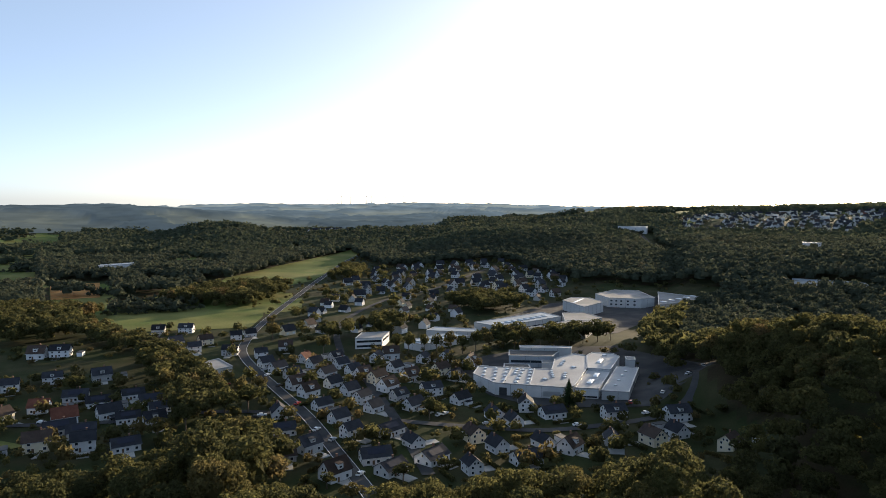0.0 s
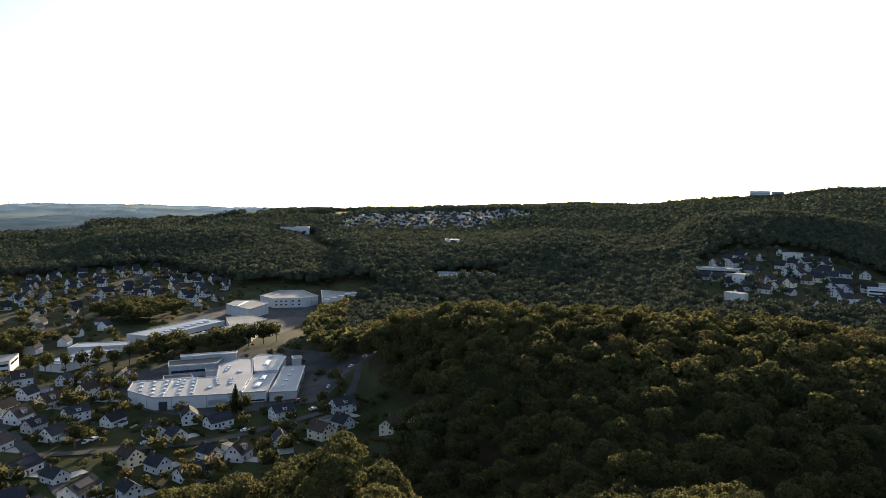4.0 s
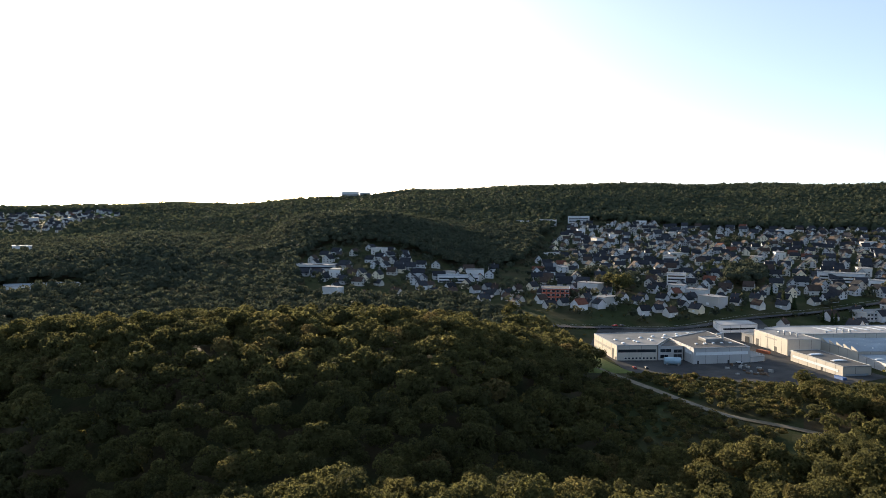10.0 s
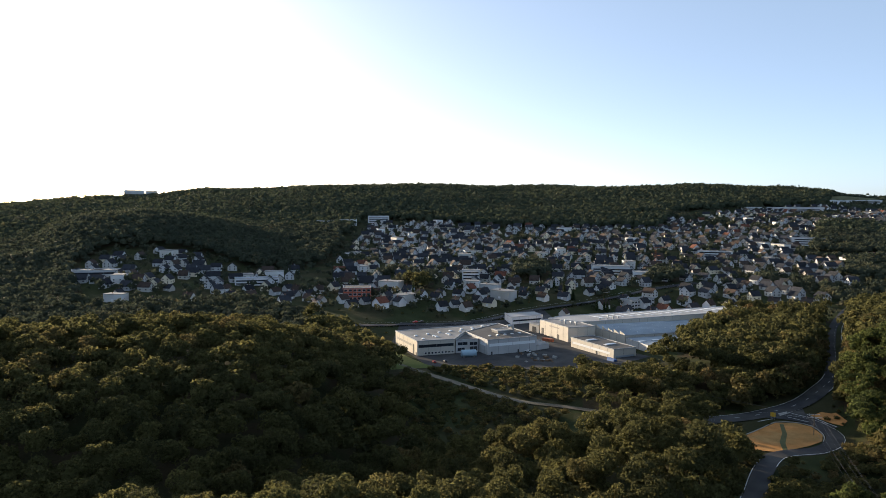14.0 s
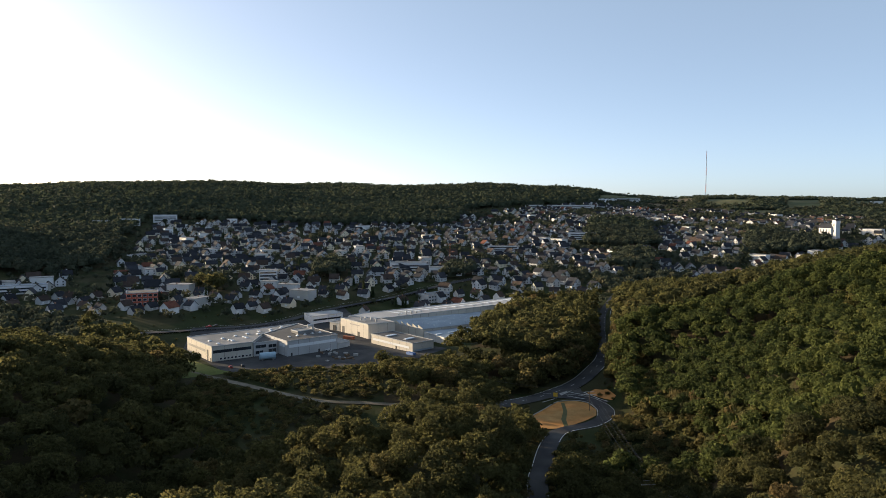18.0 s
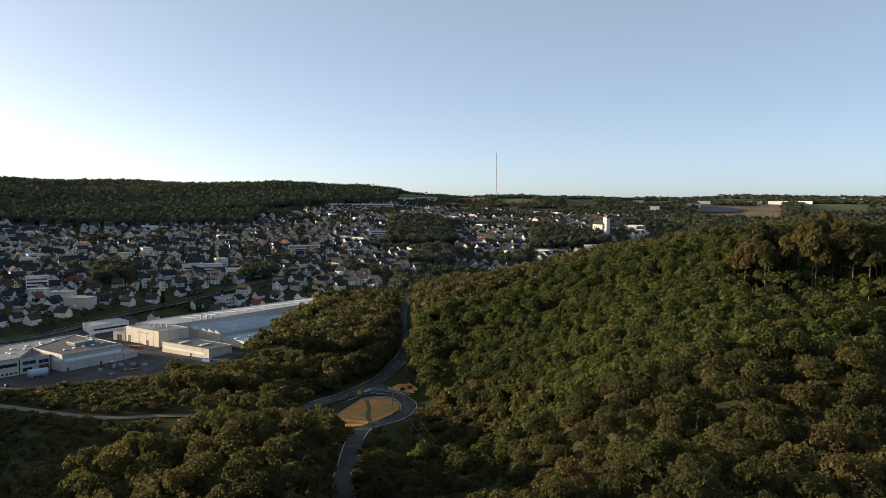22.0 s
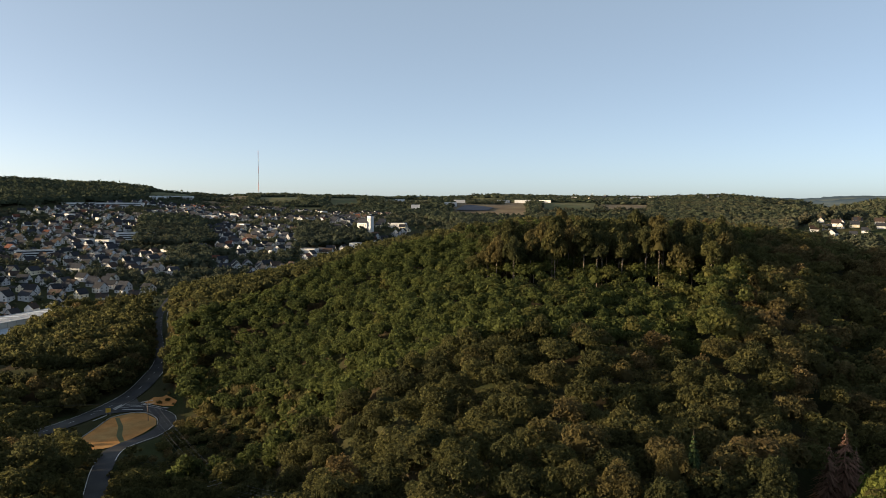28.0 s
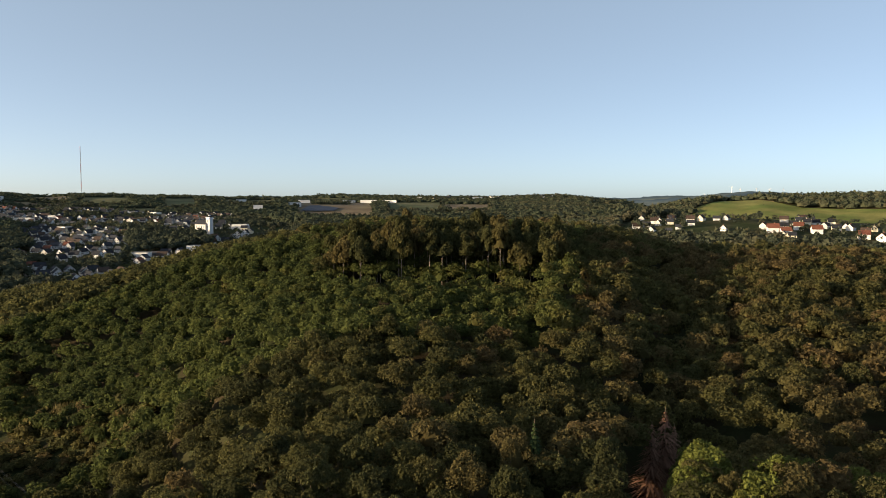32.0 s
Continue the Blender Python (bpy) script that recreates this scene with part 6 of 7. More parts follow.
# hedges and lines of trees between the far fields
hedge_rows = []
for k, poly in enumerate(CLEARINGS):
    (x0, y0), (x1, y1), (x2, y2), (x3, y3) = poly
    for u in (0.45, 0.8, 1.0):
        for v in np.linspace(0, 1, 60):
            px, py = (x0 + (x1 - x0) * v) * (1 - u) + (x3 + (x2 - x3) * v) * u, (y0 + (y1 - y0) * v) * (1 - u) + (y3 + (y2 - y3) * v) * u
            if wave(px, py, 60, k) > (0.1 if u else 0.45):
                hedge_rows.append((px + g.uniform(-9, 9), py + g.uniform(-9, 9)))
for k, poly in enumerate(PLATEAU_SCRUB):
    hedge_rows += [tuple(p) for p in sprinkle(poly, 7.5, 0.8, 60 + k)]
for k, poly in enumerate(PLATEAU_PLOTS):
    for i in range(len(poly)):
        (x0, y0), (x1, y1) = poly[i], poly[(i + 1) % len(poly)]
        for u in np.arange(0, 1, 5.0 / max(5.0, math.hypot(x1 - x0, y1 - y0))):
            px, py = x0 + (x1 - x0) * u, y0 + (y1 - y0) * u
            if wave(px, py, 45, k) > -0.1:
                hedge_rows.append((px + g.uniform(-5, 5), py + g.uniform(-5, 5)))
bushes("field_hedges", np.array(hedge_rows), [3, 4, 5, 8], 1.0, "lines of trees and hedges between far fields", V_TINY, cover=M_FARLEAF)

# the row of tall trees before the factory
for i, (x, y) in enumerate([(-30, 452), (-22, 449), (-12, 455), (-4, 452), (5, 456), (13, 452), (22, 461), (30, 457), (40, 466), (48, 463), (58, 474), (66, 470), (76, 474), (86, 472), (97, 480), (108, 484), (118, 488)]):
    plant([(x, y, 8.0)], FULL_TREES, "row of tall trees by the works", "tall sunlit broadleaf tree in a row", spread=0.52, seed=90 + i, height=15)
# trees in the open that stand out
for i, (x, y, s) in enumerate([(-6, 316, 8), (-191, 360, 9), (-78, 452, 10), (-122, 497, 10), (-80, 508, 10), (-62, 530, 9), (-95, 358, 8), (-71, 369, 7), (-100, 316, 11), (-44, 382, 5), (-92, 326, 10), (-112, 300, 10), (-118, 285, 10),
                               (-96, 285, 9), (-85, 275, 9), (568, 52, 8)]):
    plant([(x, y, s)], FULL_TREES, "single trees", "full round broadleaf tree standing alone", spread=0.6, seed=140 + i, height=s * 1.35)


def conifer_proto(seed, material, tiers=24, per=13, bare=0.0, thick=1.0):
    """A spruce 1 m in radius and 4 m tall: a straight trunk and tiers of drooping boughs."""
    gg = np.random.default_rng(seed)
    trunk = Geo().tube((0, 0, -0.2), (0, 0, 3.95), 0.07, 0.01, 7).mesh("trunk", M_BARK)
    vs, fs = [], []
    for t in range(tiers):
        z = 0.45 + 3.45 * t / tiers
        rad = (1 - t / tiers) ** 0.8 * gg.uniform(0.85, 1.1)
        for k in range(per):
            if gg.uniform() < bare:
                continue
            a = 2 * math.pi * (k + gg.uniform(-.3, .3)) / per + t * 0.5
            d = np.array((math.cos(a), math.sin(a), 0))
            s = np.array((-math.sin(a), math.cos(a), 0))
            L = rad * gg.uniform(0.75, 1.1)
            for q in range(3):
                u0, u1 = q / 3, (q + 1.15) / 3
                w0 = (0.15 * rad * (1 - u0 * 0.55) + 0.035) * thick
                base = len(vs)
                p0, p1 = d * L * u0 + (0, 0, z - L * 0.28 * u0 ** 1.5), d * L * u1 + (0, 0, z - L * 0.28 * u1 ** 1.5)
                vs += [p0 + s * w0, p0 - s * w0, p1 - s * w0 * 0.5 - (0, 0, 0.05), p1 + s * w0 * 0.5 - (0, 0, 0.05)]
                fs.append((base, base + 1, base + 2, base + 3))
    return trunk, np_mesh("crown", np.array(vs), np.array(fs), material)


SPRUCE = [conifer_proto(800 + i, M_CONIFER) for i in range(3)]
DEADSPRUCE = [conifer_proto(820 + i, M_DEAD, tiers=30, per=30, bare=0.5, thick=0.3) for i in range(2)]


def spruce(x, y, h, wide, protos=SPRUCE, label="tall dark green spruce", seed=0):
    trunk, crn = protos[seed % len(protos)]
    ob = new("spruce", trunk)
    ob.matrix_world = Matrix.Translation((x, y, float(gz(x, y)))) @ Matrix.Rotation(seed * 1.3, 4, "Z") @ Matrix.Diagonal((wide, wide, h / 4, 1))
    tagged(ob, label, "tree", "spruces")
    new("crown", crn).parent = ob


spruce(62, 339, 14, 4.6, label="tall dark spruce before the white factory")
for i, (a, r, h, w) in enumerate(((156.9, 168, 24, 6.6), (155.9, 166, 20, 5.8), (157.6, 171, 20, 5.6))):
    spruce(*P(a, r), h, w, DEADSPRUCE, "dead reddish-brown spruce among green trees", i)
for i, (a, r, h) in enumerate(((146.6, 136, 21), (148.6, 134, 16))):
    spruce(*P(a, r), h, 4.2, SPRUCE, "yellowing spruce on the near slope", i)
for i in range(46):
    a = g.uniform(84, 88.5) if i < 18 else g.choice([72.8, 79.5, 93.0, 97.2, 112.5]) + g.uniform(-1.2, 1.2)
    r = g.uniform(640, 730) if i < 18 else g.uniform(650, 1150)
    x, y = P(a, r)
    if clear_of(np.array([x]), np.array([y]), 6)[0]:
        spruce(x, y, g.uniform(10, 17), g.uniform(2.0, 3.2), SPRUCE, "dark pointed conifer between town houses", i)

# trees of the near slope whose lightened leaves stand in for sun
BRIGHT = [tree_proto(960 + i, material=M_LEAFBRIGHT) for i in range(3)]
for i in range(26):
    a, r = 158.5 + 16 * g.uniform(), 118 + 46 * g.uniform()
    plant([(*P(a, r), 8.5)], BRIGHT, "bright green trees on the near slope", "leafy tree with brightened green crown on the near slope", spread=0.62, seed=500 + i, height=18)

# the tall stand on the south hill, with pale bare trunks
tt = Geo()
tt.tube((0, 0, -0.1), (0.03, 0.02, 2.7), 0.038, 0.02, 7)
for k in range(3):
    tt.tube((0.02, 0.01, 1.8 + 0.2 * k), (0.5 * math.cos(k * 1.3), 0.5 * math.sin(k * 1.3), 2.2 + 0.2 * k), 0.014, 0.006, 5)
TALLTRUNK = tt.mesh("trunk", mat("pale_bark", (0.2, 0.165, 0.13), 0.9, vary=0.3, scale=0.8, fine=5))
TALL = []
for k in range(4):
    v, f = crown(900 + k, 900, 0.115, lobes=15, tall=1.25, core=False)
    v2, f2 = clump(900 + k, 0.5)
    f, v = np.concatenate([f, f2 + len(v)]), np.concatenate([v, v2])
    TALL.append((TALLTRUNK, np_mesh("crown", v * np.array([0.95, 0.95, (1.0, 1.1, 1.2, 1.3)[k]]) + np.array([0, 0, (2.35, 2.2, 2.1, 2.0)[k]]), f, M_LEAFOB)))
for row, (r_row, tall) in enumerate(((322, 24), (333, 25), (346, 25), (364, 24.5), (383, 22))):
    for i in range(26):
        a = 129.3 + 21.8 * (i + 0.5 * (row % 2) + g.uniform(-.6, .6)) / 26
        if wave(*P(a, r_row), 18, 3) > -0.5:
            plant([(*P(a, r_row + g.uniform(-7, 7)), 9.0)], TALL, "tall trees with bare trunks", "tall beech with a pale bare trunk", name="tall_beech", spread=0.6, seed=300 + i + 50 * row, height=tall * float(np.interp(a, [129, 134, 148, 151], [0.7, 1, 1, 0.75])) * g.uniform(0.88, 1.06))

# ---------------------------------------------------------------- hedges, driveways and garages of the village gardens
hv, hf = [], []
gh = np.random.default_rng(77)
n_h = 420
hp = np.column_stack([gh.uniform(-4, 4, n_h), gh.uniform(-.5, .5, n_h), gh.uniform(0.1, 1.55, n_h)])
hp[:, 1] = np.where(gh.uniform(size=n_h) < 0.6, np.sign(hp[:, 1]) * 0.5, hp[:, 1])
hd_ = gh.normal(size=(n_h, 3))
hd_ /= np.linalg.norm(hd_, axis=1)[:, None]
ha = np.cross(hd_, gh.normal(size=(n_h, 3)))
ha /= np.linalg.norm(ha, axis=1)[:, None]
hb = np.cross(hd_, ha)
ht = np.stack([hp - ha * .35, hp + ha * .3 - hb * .25, hp + hb * .35], 1).reshape(-1, 3)
HEDGE = np_mesh("hedge", ht, np.arange(n_h)[:, None] * 3 + np.array([0, 1, 2]), M_LEAFOB)
GARAGE_W = Geo().box(0, 0, -1, 6, 3.4, 3.5).mesh("wall", M_WHITE)
GARAGE_R = Geo().box(0, 0, 2.5, 6.3, 3.7, 0.22).mesh("roof", M_ROOFDARK)
GARAGE_D = Geo().box(3.0, 0, 0, 0.1, 2.5, 2.1).mesh("door", M_TRIM)
hedge_n = 0
for rows in (WEST_ROWS, FIELD_ROWS, MAIN_ROWS, MIDDLE_ROWS, EAST_ROWS):
    for x, y, k, hdg in rows:
        base = radians(90 - hdg)
        for side in range(4):
            if g.uniform() < 0.45:
                continue
            a = base + side * math.pi / 2
            dist = (10.5 if side % 2 == 0 else 9.0) + g.uniform(0, 2)
            px, py = x + math.cos(a) * dist, y + math.sin(a) * dist
            near = np.hypot(spots[:, 0] - px, spots[:, 1] - py)
            if np.sort(near)[0] < 7.5 or min(away(l, px, py) - w_ / 2 for l, w_ in ROADS.values()) < 1.0:
                continue
            if hedge_n % 3 == 1 and g.uniform() < 0.55:
                ga_ = thing("garage", None, None, "small flat-roofed garage beside a house", "garage", "garages")
                ga_.matrix_world = Matrix.Translation((px, py, float(gz(px, py)))) @ Matrix.Rotation(a + math.pi / 2, 4, "Z")
                for nm, me in (("wall", GARAGE_W), ("roof", GARAGE_R), ("door", GARAGE_D)):
                    part(nm, me, None, ga_)
            else:
                ob = new("hedge", HEDGE)
                ob.matrix_world = Matrix.Translation((px, py, float(gz(px, py)))) @ Matrix.Rotation(a + math.pi / 2, 4, "Z") @ Matrix.Diagonal((g.uniform(0.8, 1.6), g.uniform(0.8, 1.3), g.uniform(0.7, 1.3), 1))
                tagged(ob, "clipped green garden hedge between houses", "hedge", "garden hedges")
            hedge_n += 1
drives = Geo()
for rows in (WEST_ROWS, FIELD_ROWS, MAIN_ROWS, MIDDLE_ROWS, EAST_ROWS):
    for x, y, k, hdg in rows:
        a = radians(90 - hdg) - math.pi / 2
        px, py = x + math.cos(a) * 7.5, y + math.sin(a) * 7.5
        c, s_ = math.cos(a), math.sin(a)
        q = [(px + u * c - v * s_, py + u * s_ + v * c) for u, v in ((-3.2, -2.5), (3.8, -2.2), (3.8, 2.4), (-3.2, 2.6))]
        zq = float(gz(px, py)) + 0.25
        drives.prism(q, zq - 0.4, zq)
thing("driveways", drives, M_CONCRETE, "pale paved driveways beside the houses", "driveway", kind="stuff")
# ---------------------------------------------------------------- landmarks, poles, cars and other small things
# transmitter mast
mx, my = P(111.8, 3000)
mz = float(gz(mx, my))
mast = thing("transmitter_mast", None, None, "slender red and white transmitter mast", "mast")
hm = 312 - mz
for i in range(8):
    g_ = Geo()
    z0, z1 = mz + hm * i / 8 - (2 if i == 0 else 0), mz + hm * (i + 1) / 8
    w = 1.3 if i < 6 else 0.7
    for k in range(3):
        a = 2.094 * k
        g_.tube((mx + w * math.cos(a), my + w * math.sin(a), z0), (mx + w * math.cos(a), my + w * math.sin(a), z1), 0.42, 0.42, 5)
        for q in range(3):
            za, zb = z0 + (z1 - z0) * q / 3, z0 + (z1 - z0) * (q + 1) / 3
            a2 = a + 2.094
            g_.tube((mx + w * math.cos(a), my + w * math.sin(a), za), (mx + w * math.cos(a2), my + w * math.sin(a2), zb), 0.2, 0.2, 4)
    part("mast_section", g_, M_STEELRED if i % 2 else M_TRIM, mast)
part("mast_platform", Geo().tube((mx, my, mz + hm * 0.22), (mx, my, mz + hm * 0.25), 4, 4, 10), M_TRIM, mast)


def turbine(az, r, hub, turn):
    """A wind turbine at rest."""
    x, y = P(az, r)
    z = float(land(np.array([x]), np.array([y]))[0]) + 12
    top = thing("wind_turbine", None, None, "white three-bladed wind turbine on the horizon", "wind turbine", "wind turbines")
    part("tower", Geo().tube((x, y, z - 3), (x, y, z + hub), 1.7, 0.9, 10), M_WHITE, top)
    part("nacelle", Geo().box(x, y, z + hub - 1.5, 4, 9, 4, -az), M_WHITE, top)
    c = Vector((x - 6 * math.sin(radians(az)), y - 6 * math.cos(radians(az)), z + hub))
    side = Vector((math.cos(radians(az)), -math.sin(radians(az)), 0))
    for k in range(3):
        a = turn + 2.094 * k
        d = side * math.cos(a) + Vector((0, 0, 1)) * math.sin(a)
        part("blade", Geo().tube(c, c + d * hub * 0.42, 0.75, 0.25, 6), M_WHITE, top)


for i, (a, r, h) in enumerate(((-8.2, 4380, 92), (-7.5, 4420, 80), (-6.2, 4400, 88), (-5.8, 4450, 78), (-4.7, 4380, 86), (-4.4, 4400, 82), (-3.2, 4420, 78), (-9.3, 4440, 70),
                              (169.1, 3300, 78), (172.2, 3600, 70), (161.3, 4300, 105), (161.9, 4350, 70), (163.0, 4380, 70), (163.9, 4400, 70), (164.8, 4420, 80), (159.4, 4420, 60), (138.4, 3900, 88), (132.6, 4200, 60))):
    turbine(a, r, h * (0.6 if a < 90 else 0.36), i * 0.7)

# church
cx0, cy0 = P(120.6, 1150)
cz0 = HEIGHT + 1150 * math.tan(radians(-2.1))
church = thing("church", None, None, "white church with a pointed tower above the town", "church")
CHURCH_TURN = 14.0
CT = radians(CHURCH_TURN)


def ch(u, v):
    """A place in the church's own directions: u along the nave, v across it."""
    return cx0 + u * math.cos(CT) - v * math.sin(CT), cy0 + u * math.sin(CT) + v * math.cos(CT)


part("nave", Geo().box(*ch(14, 0), cz0 - 12, 22, 12, 21, CHURCH_TURN), M_WHITE, church)
nv = Geo()
for s in (-1, 1):
    face = [(*ch(2.4, s * 6.6), cz0 + 8.7), (*ch(25.6, s * 6.6), cz0 + 8.7), (*ch(25.6, 0), cz0 + 14.5), (*ch(2.4, 0), cz0 + 14.5)]
    nv.slab(face if s < 0 else face[::-1], 0.4)
part("nave_roof", nv, M_SLATE, church)
part("gable", Geo().prism([ch(24.2, -5.6), ch(24.8, -5.6), ch(24.8, 5.6), ch(24.2, 5.6)], cz0 + 8, cz0 + 10), M_WHITE, church)
tw = part("tower", Geo().box(cx0, cy0, cz0 - 12, 7.5, 7.5, 31, CHURCH_TURN), M_WHITE, church)
part("cornice", Geo().box(cx0, cy0, cz0 + 18.6, 8.3, 8.3, 0.7, CHURCH_TURN), M_TRIM, tw)
part("spire", Geo().tube((cx0, cy0, cz0 + 19.3), (cx0, cy0, cz0 + 21.5), 4.6, 2.4, 8), M_SLATE, church)
part("lantern", Geo().tube((cx0, cy0, cz0 + 21.5), (cx0, cy0, cz0 + 23.2), 1.6, 1.6, 8), M_WHITE, church)
part("spire_tip", Geo().tube((cx0, cy0, cz0 + 23.2), (cx0, cy0, cz0 + 28), 1.9, 0.1, 8), M_SLATE, church)
for k in (6, 11, 16, 21):
    put_window(church, *ch(k, 6.05), cz0 + 1.5, CHURCH_TURN + 180, 1.6, 5)
for zz in (3, 12):
    put_window(church, *ch(0, 3.8), cz0 + zz, CHURCH_TURN + 180, 1.5, 3)

# tower crane over the town
kx, ky = P(91.9, 900)
kz = float(gz(kx, ky))
M_CRANE = mat("orange_crane_paint", (0.4, 0.15, 0.05), 0.6, vary=0.15)
crane = thing("tower_crane", None, None, "orange tower crane over the town roofs", "crane")
lat = Geo()
for u, v in ((-.7, -.7), (.7, -.7), (.7, .7), (-.7, .7)):
    lat.tube((kx + u, ky + v, kz - 1), (kx + u, ky + v, kz + 24), 0.12, 0.12, 5)
for k in range(12):
    for u, v, u2, v2 in ((-.7, -.7, .7, -.7), (.7, -.7, .7, .7), (.7, .7, -.7, .7), (-.7, .7, -.7, -.7)):
        lat.tube((kx + u, ky + v, kz + 2 * k), (kx + u2, ky + v2, kz + 2 * k + 2), 0.07, 0.07, 4)
part("crane_mast", lat, M_CRANE, crane)
jb = Geo()
for off, up in ((-.5, 0), (.5, 0), (0, 1.0)):
    jb.tube((kx - 8 + off * .57, ky + 6 + off * .82, kz + 23 + up), (kx + 20 + off * .57, ky - 14 + off * .82, kz + 23 + up), 0.1, 0.1, 4)
part("jib", jb, M_CRANE, crane)
part("counterweight", Geo().box(kx - 8, ky + 6, kz + 21, 3, 1.5, 2.5, -35), M_CONCRETE, crane)

# power line in the dip
M_POLE = mat("wooden_pole", (0.11, 0.085, 0.065), 0.9, vary=0.3, scale=1)


def power_pole(x, y, h, turn, arms):
    z = float(gz(x, y))
    top = thing("power_pole", None, None, "wooden power pole with cross-arms", "power pole", "power poles")
    part("pole", Geo().tube((x, y, z - 1), (x, y, z + h), 0.19, 0.14, 8), M_POLE, top)
    c, s = math.cos(radians(turn)), math.sin(radians(turn))
    ends = []
    for k in range(arms):
        zz, L = z + h - 0.4 - 1.3 * k, 4.6 + 1.2 * k
        part("cross_arm", Geo().box(x, y, zz, L, 0.18, 0.18, turn), M_TRIM, top)
        for u in (-0.47, 0.47) if k == 0 else (-0.47, -0.2, 0.2, 0.47):
            p = (x + u * L * c, y + u * L * s, zz + 0.35)
            part("insulator", Geo().tube((p[0], p[1], zz + 0.15), p, 0.1, 0.07, 6), M_FRAME, top)
            ends.append(p)
    return ends


LINE = [power_pole(331.5, -78.7, 9.8, 94, 2), power_pole(212.5, -70, 11.8, 94, 2), power_pole(140, -66, 12, 94, 2)]
for a, b in zip(LINE, LINE[1:]):
    for p, q in zip(a, b):
        g_ = Geo()
        pts = [Vector(p).lerp(Vector(q), k / 10) - Vector((0, 0, 5.2 * (k / 10) * (1 - k / 10))) for k in range(11)]
        g_.sweep(pts, 0.025)
        thing("power_cable", g_, M_DARKMETAL, "thin slack power cable between the poles", "cable", "power cables")
for y0 in (0, 1.2):
    g_ = Geo()
    a, b = Vector((331.5, -78.7 + y0, float(gz(331.5, -78.7)) + 9.4)), Vector((395, 30 + y0, 12))
    pts = [a.lerp(b, k / 12) - Vector((0, 0, 8 * (k / 12) * (1 - k / 12))) for k in range(13)]
    g_.sweep(pts, 0.02)
    thing("power_cable", g_, M_DARKMETAL, "thin slack power cable over the road", "cable", "power cables")

# road markings, kerbs and signs
roads = [o for o in bpy.data.objects if o.name.startswith("road") and o.type == "MESH" and not o.parent and o.get("kind") == "structure"]
for ob, (rname, (line, width)) in zip(roads, ROADS.items()):
    if rname not in ("main_road", "loop_road", "bypass", "village_street"):
        continue
    sm = smooth_line(line, 3.0)
    for off in (-width / 2 + 0.35, width / 2 - 0.35):
        v, f = strip(sm, 0.22, 0.39, off)
        me = np_mesh("edge_line", v, f, M_LINE)
        if me.polygons[0].normal.z < 0:
            me.flip_normals()
        part("edge_line", me, None, ob)
    for i in range(0, min(len(sm) - 2, 138) if rname in ("main_road", "bypass") else 0, 4):
        v, f = strip(sm[i:i + 2], 0.18, 0.39, 0)
        me = np_mesh("lane_dash", v, f, M_LINE)
        if me.polygons[0].normal.z < 0:
            me.flip_normals()
        part("lane_dash", me, None, ob)
kerb_line = smooth_line([(323, -49), (335, -57.7), (347, -66.2), (349, -74.8), (345, -80.8), (333, -82.9), (323.4, -80.6)], 3)
kg = Geo()
for (x0, y0), (x1, y1) in zip(kerb_line, kerb_line[1:]):
    kg.box((x0 + x1) / 2, (y0 + y1) / 2, float(gz(x0, y0)) + 0.2, math.hypot(x1 - x0, y1 - y0) + 0.05, 0.3, 0.3, math.degrees(math.atan2(y1 - y0, x1 - x0)))
thing("kerb", kg, M_CONCRETE, "pale concrete kerb round the grass island", "kerb", kind="structure")
draped("grass_strip", [(305, -61.5), (318, -62.5), (331, -66), (345, -67.5), (344.5, -69.2), (330, -67.8), (317, -64.6), (306, -63.5)], M_PASTURE, "green strip across the dry grass island", lift=0.36)
draped("junction", [(359.6, -67.2), (372.5, -82.4), (362.7, -82), (344, -92), (341, -84.9), (347, -82.5), (351.5, -75)], M_ASPHALT, "wide asphalt mouth of the side road", lift=0.37, step=4.0, category="road")
draped("verge", [(360, -84), (365, -89.5), (362.2, -95), (349, -96.5), (345, -93.6)], M_DRYGRASS, "dry grass verge beside the junction", lift=0.36, step=6.0, category="verge")
for ax, ay, bx, by in ((356.5, -73, 350.5, -81), (362, -76, 357.5, -81.5), (344.5, -91, 361.5, -82.6), (352, -66, 346, -58.5)):
    q = Vector((by - ay, ax - bx)).normalized() * 0.16
    draped("road_marking", [(ax - q.x, ay - q.y), (bx - q.x, by - q.y), (bx + q.x, by + q.y), (ax + q.x, ay + q.y)], M_LINE, "white line painted on the asphalt", lift=0.42, step=5.0, category="road marking")
draped("traffic_island", [(357, -70), (362, -75), (368, -80), (365, -75.5), (360, -69.5)], M_CONCRETE, "pale traffic island at the junction", lift=0.5, category="traffic island", step=30)
sg = thing("direction_sign", None, None, "yellow direction sign beside the junction", "road sign")
sz = float(gz(352, -66))
for u in (-0.7, 0.7):
    part("post", Geo().tube((352 + u * 0.3, -66 + u, sz), (352 + u * 0.3, -66 + u, sz + 3.2), 0.06, 0.06, 6), M_TRIM, sg)
part("panel", Geo().box(352, -66, sz + 1.4, 2.2, 0.08, 2.0, 74), mat("yellow_sign", (0.6, 0.36, 0.04), 0.5, vary=0.1), sg)

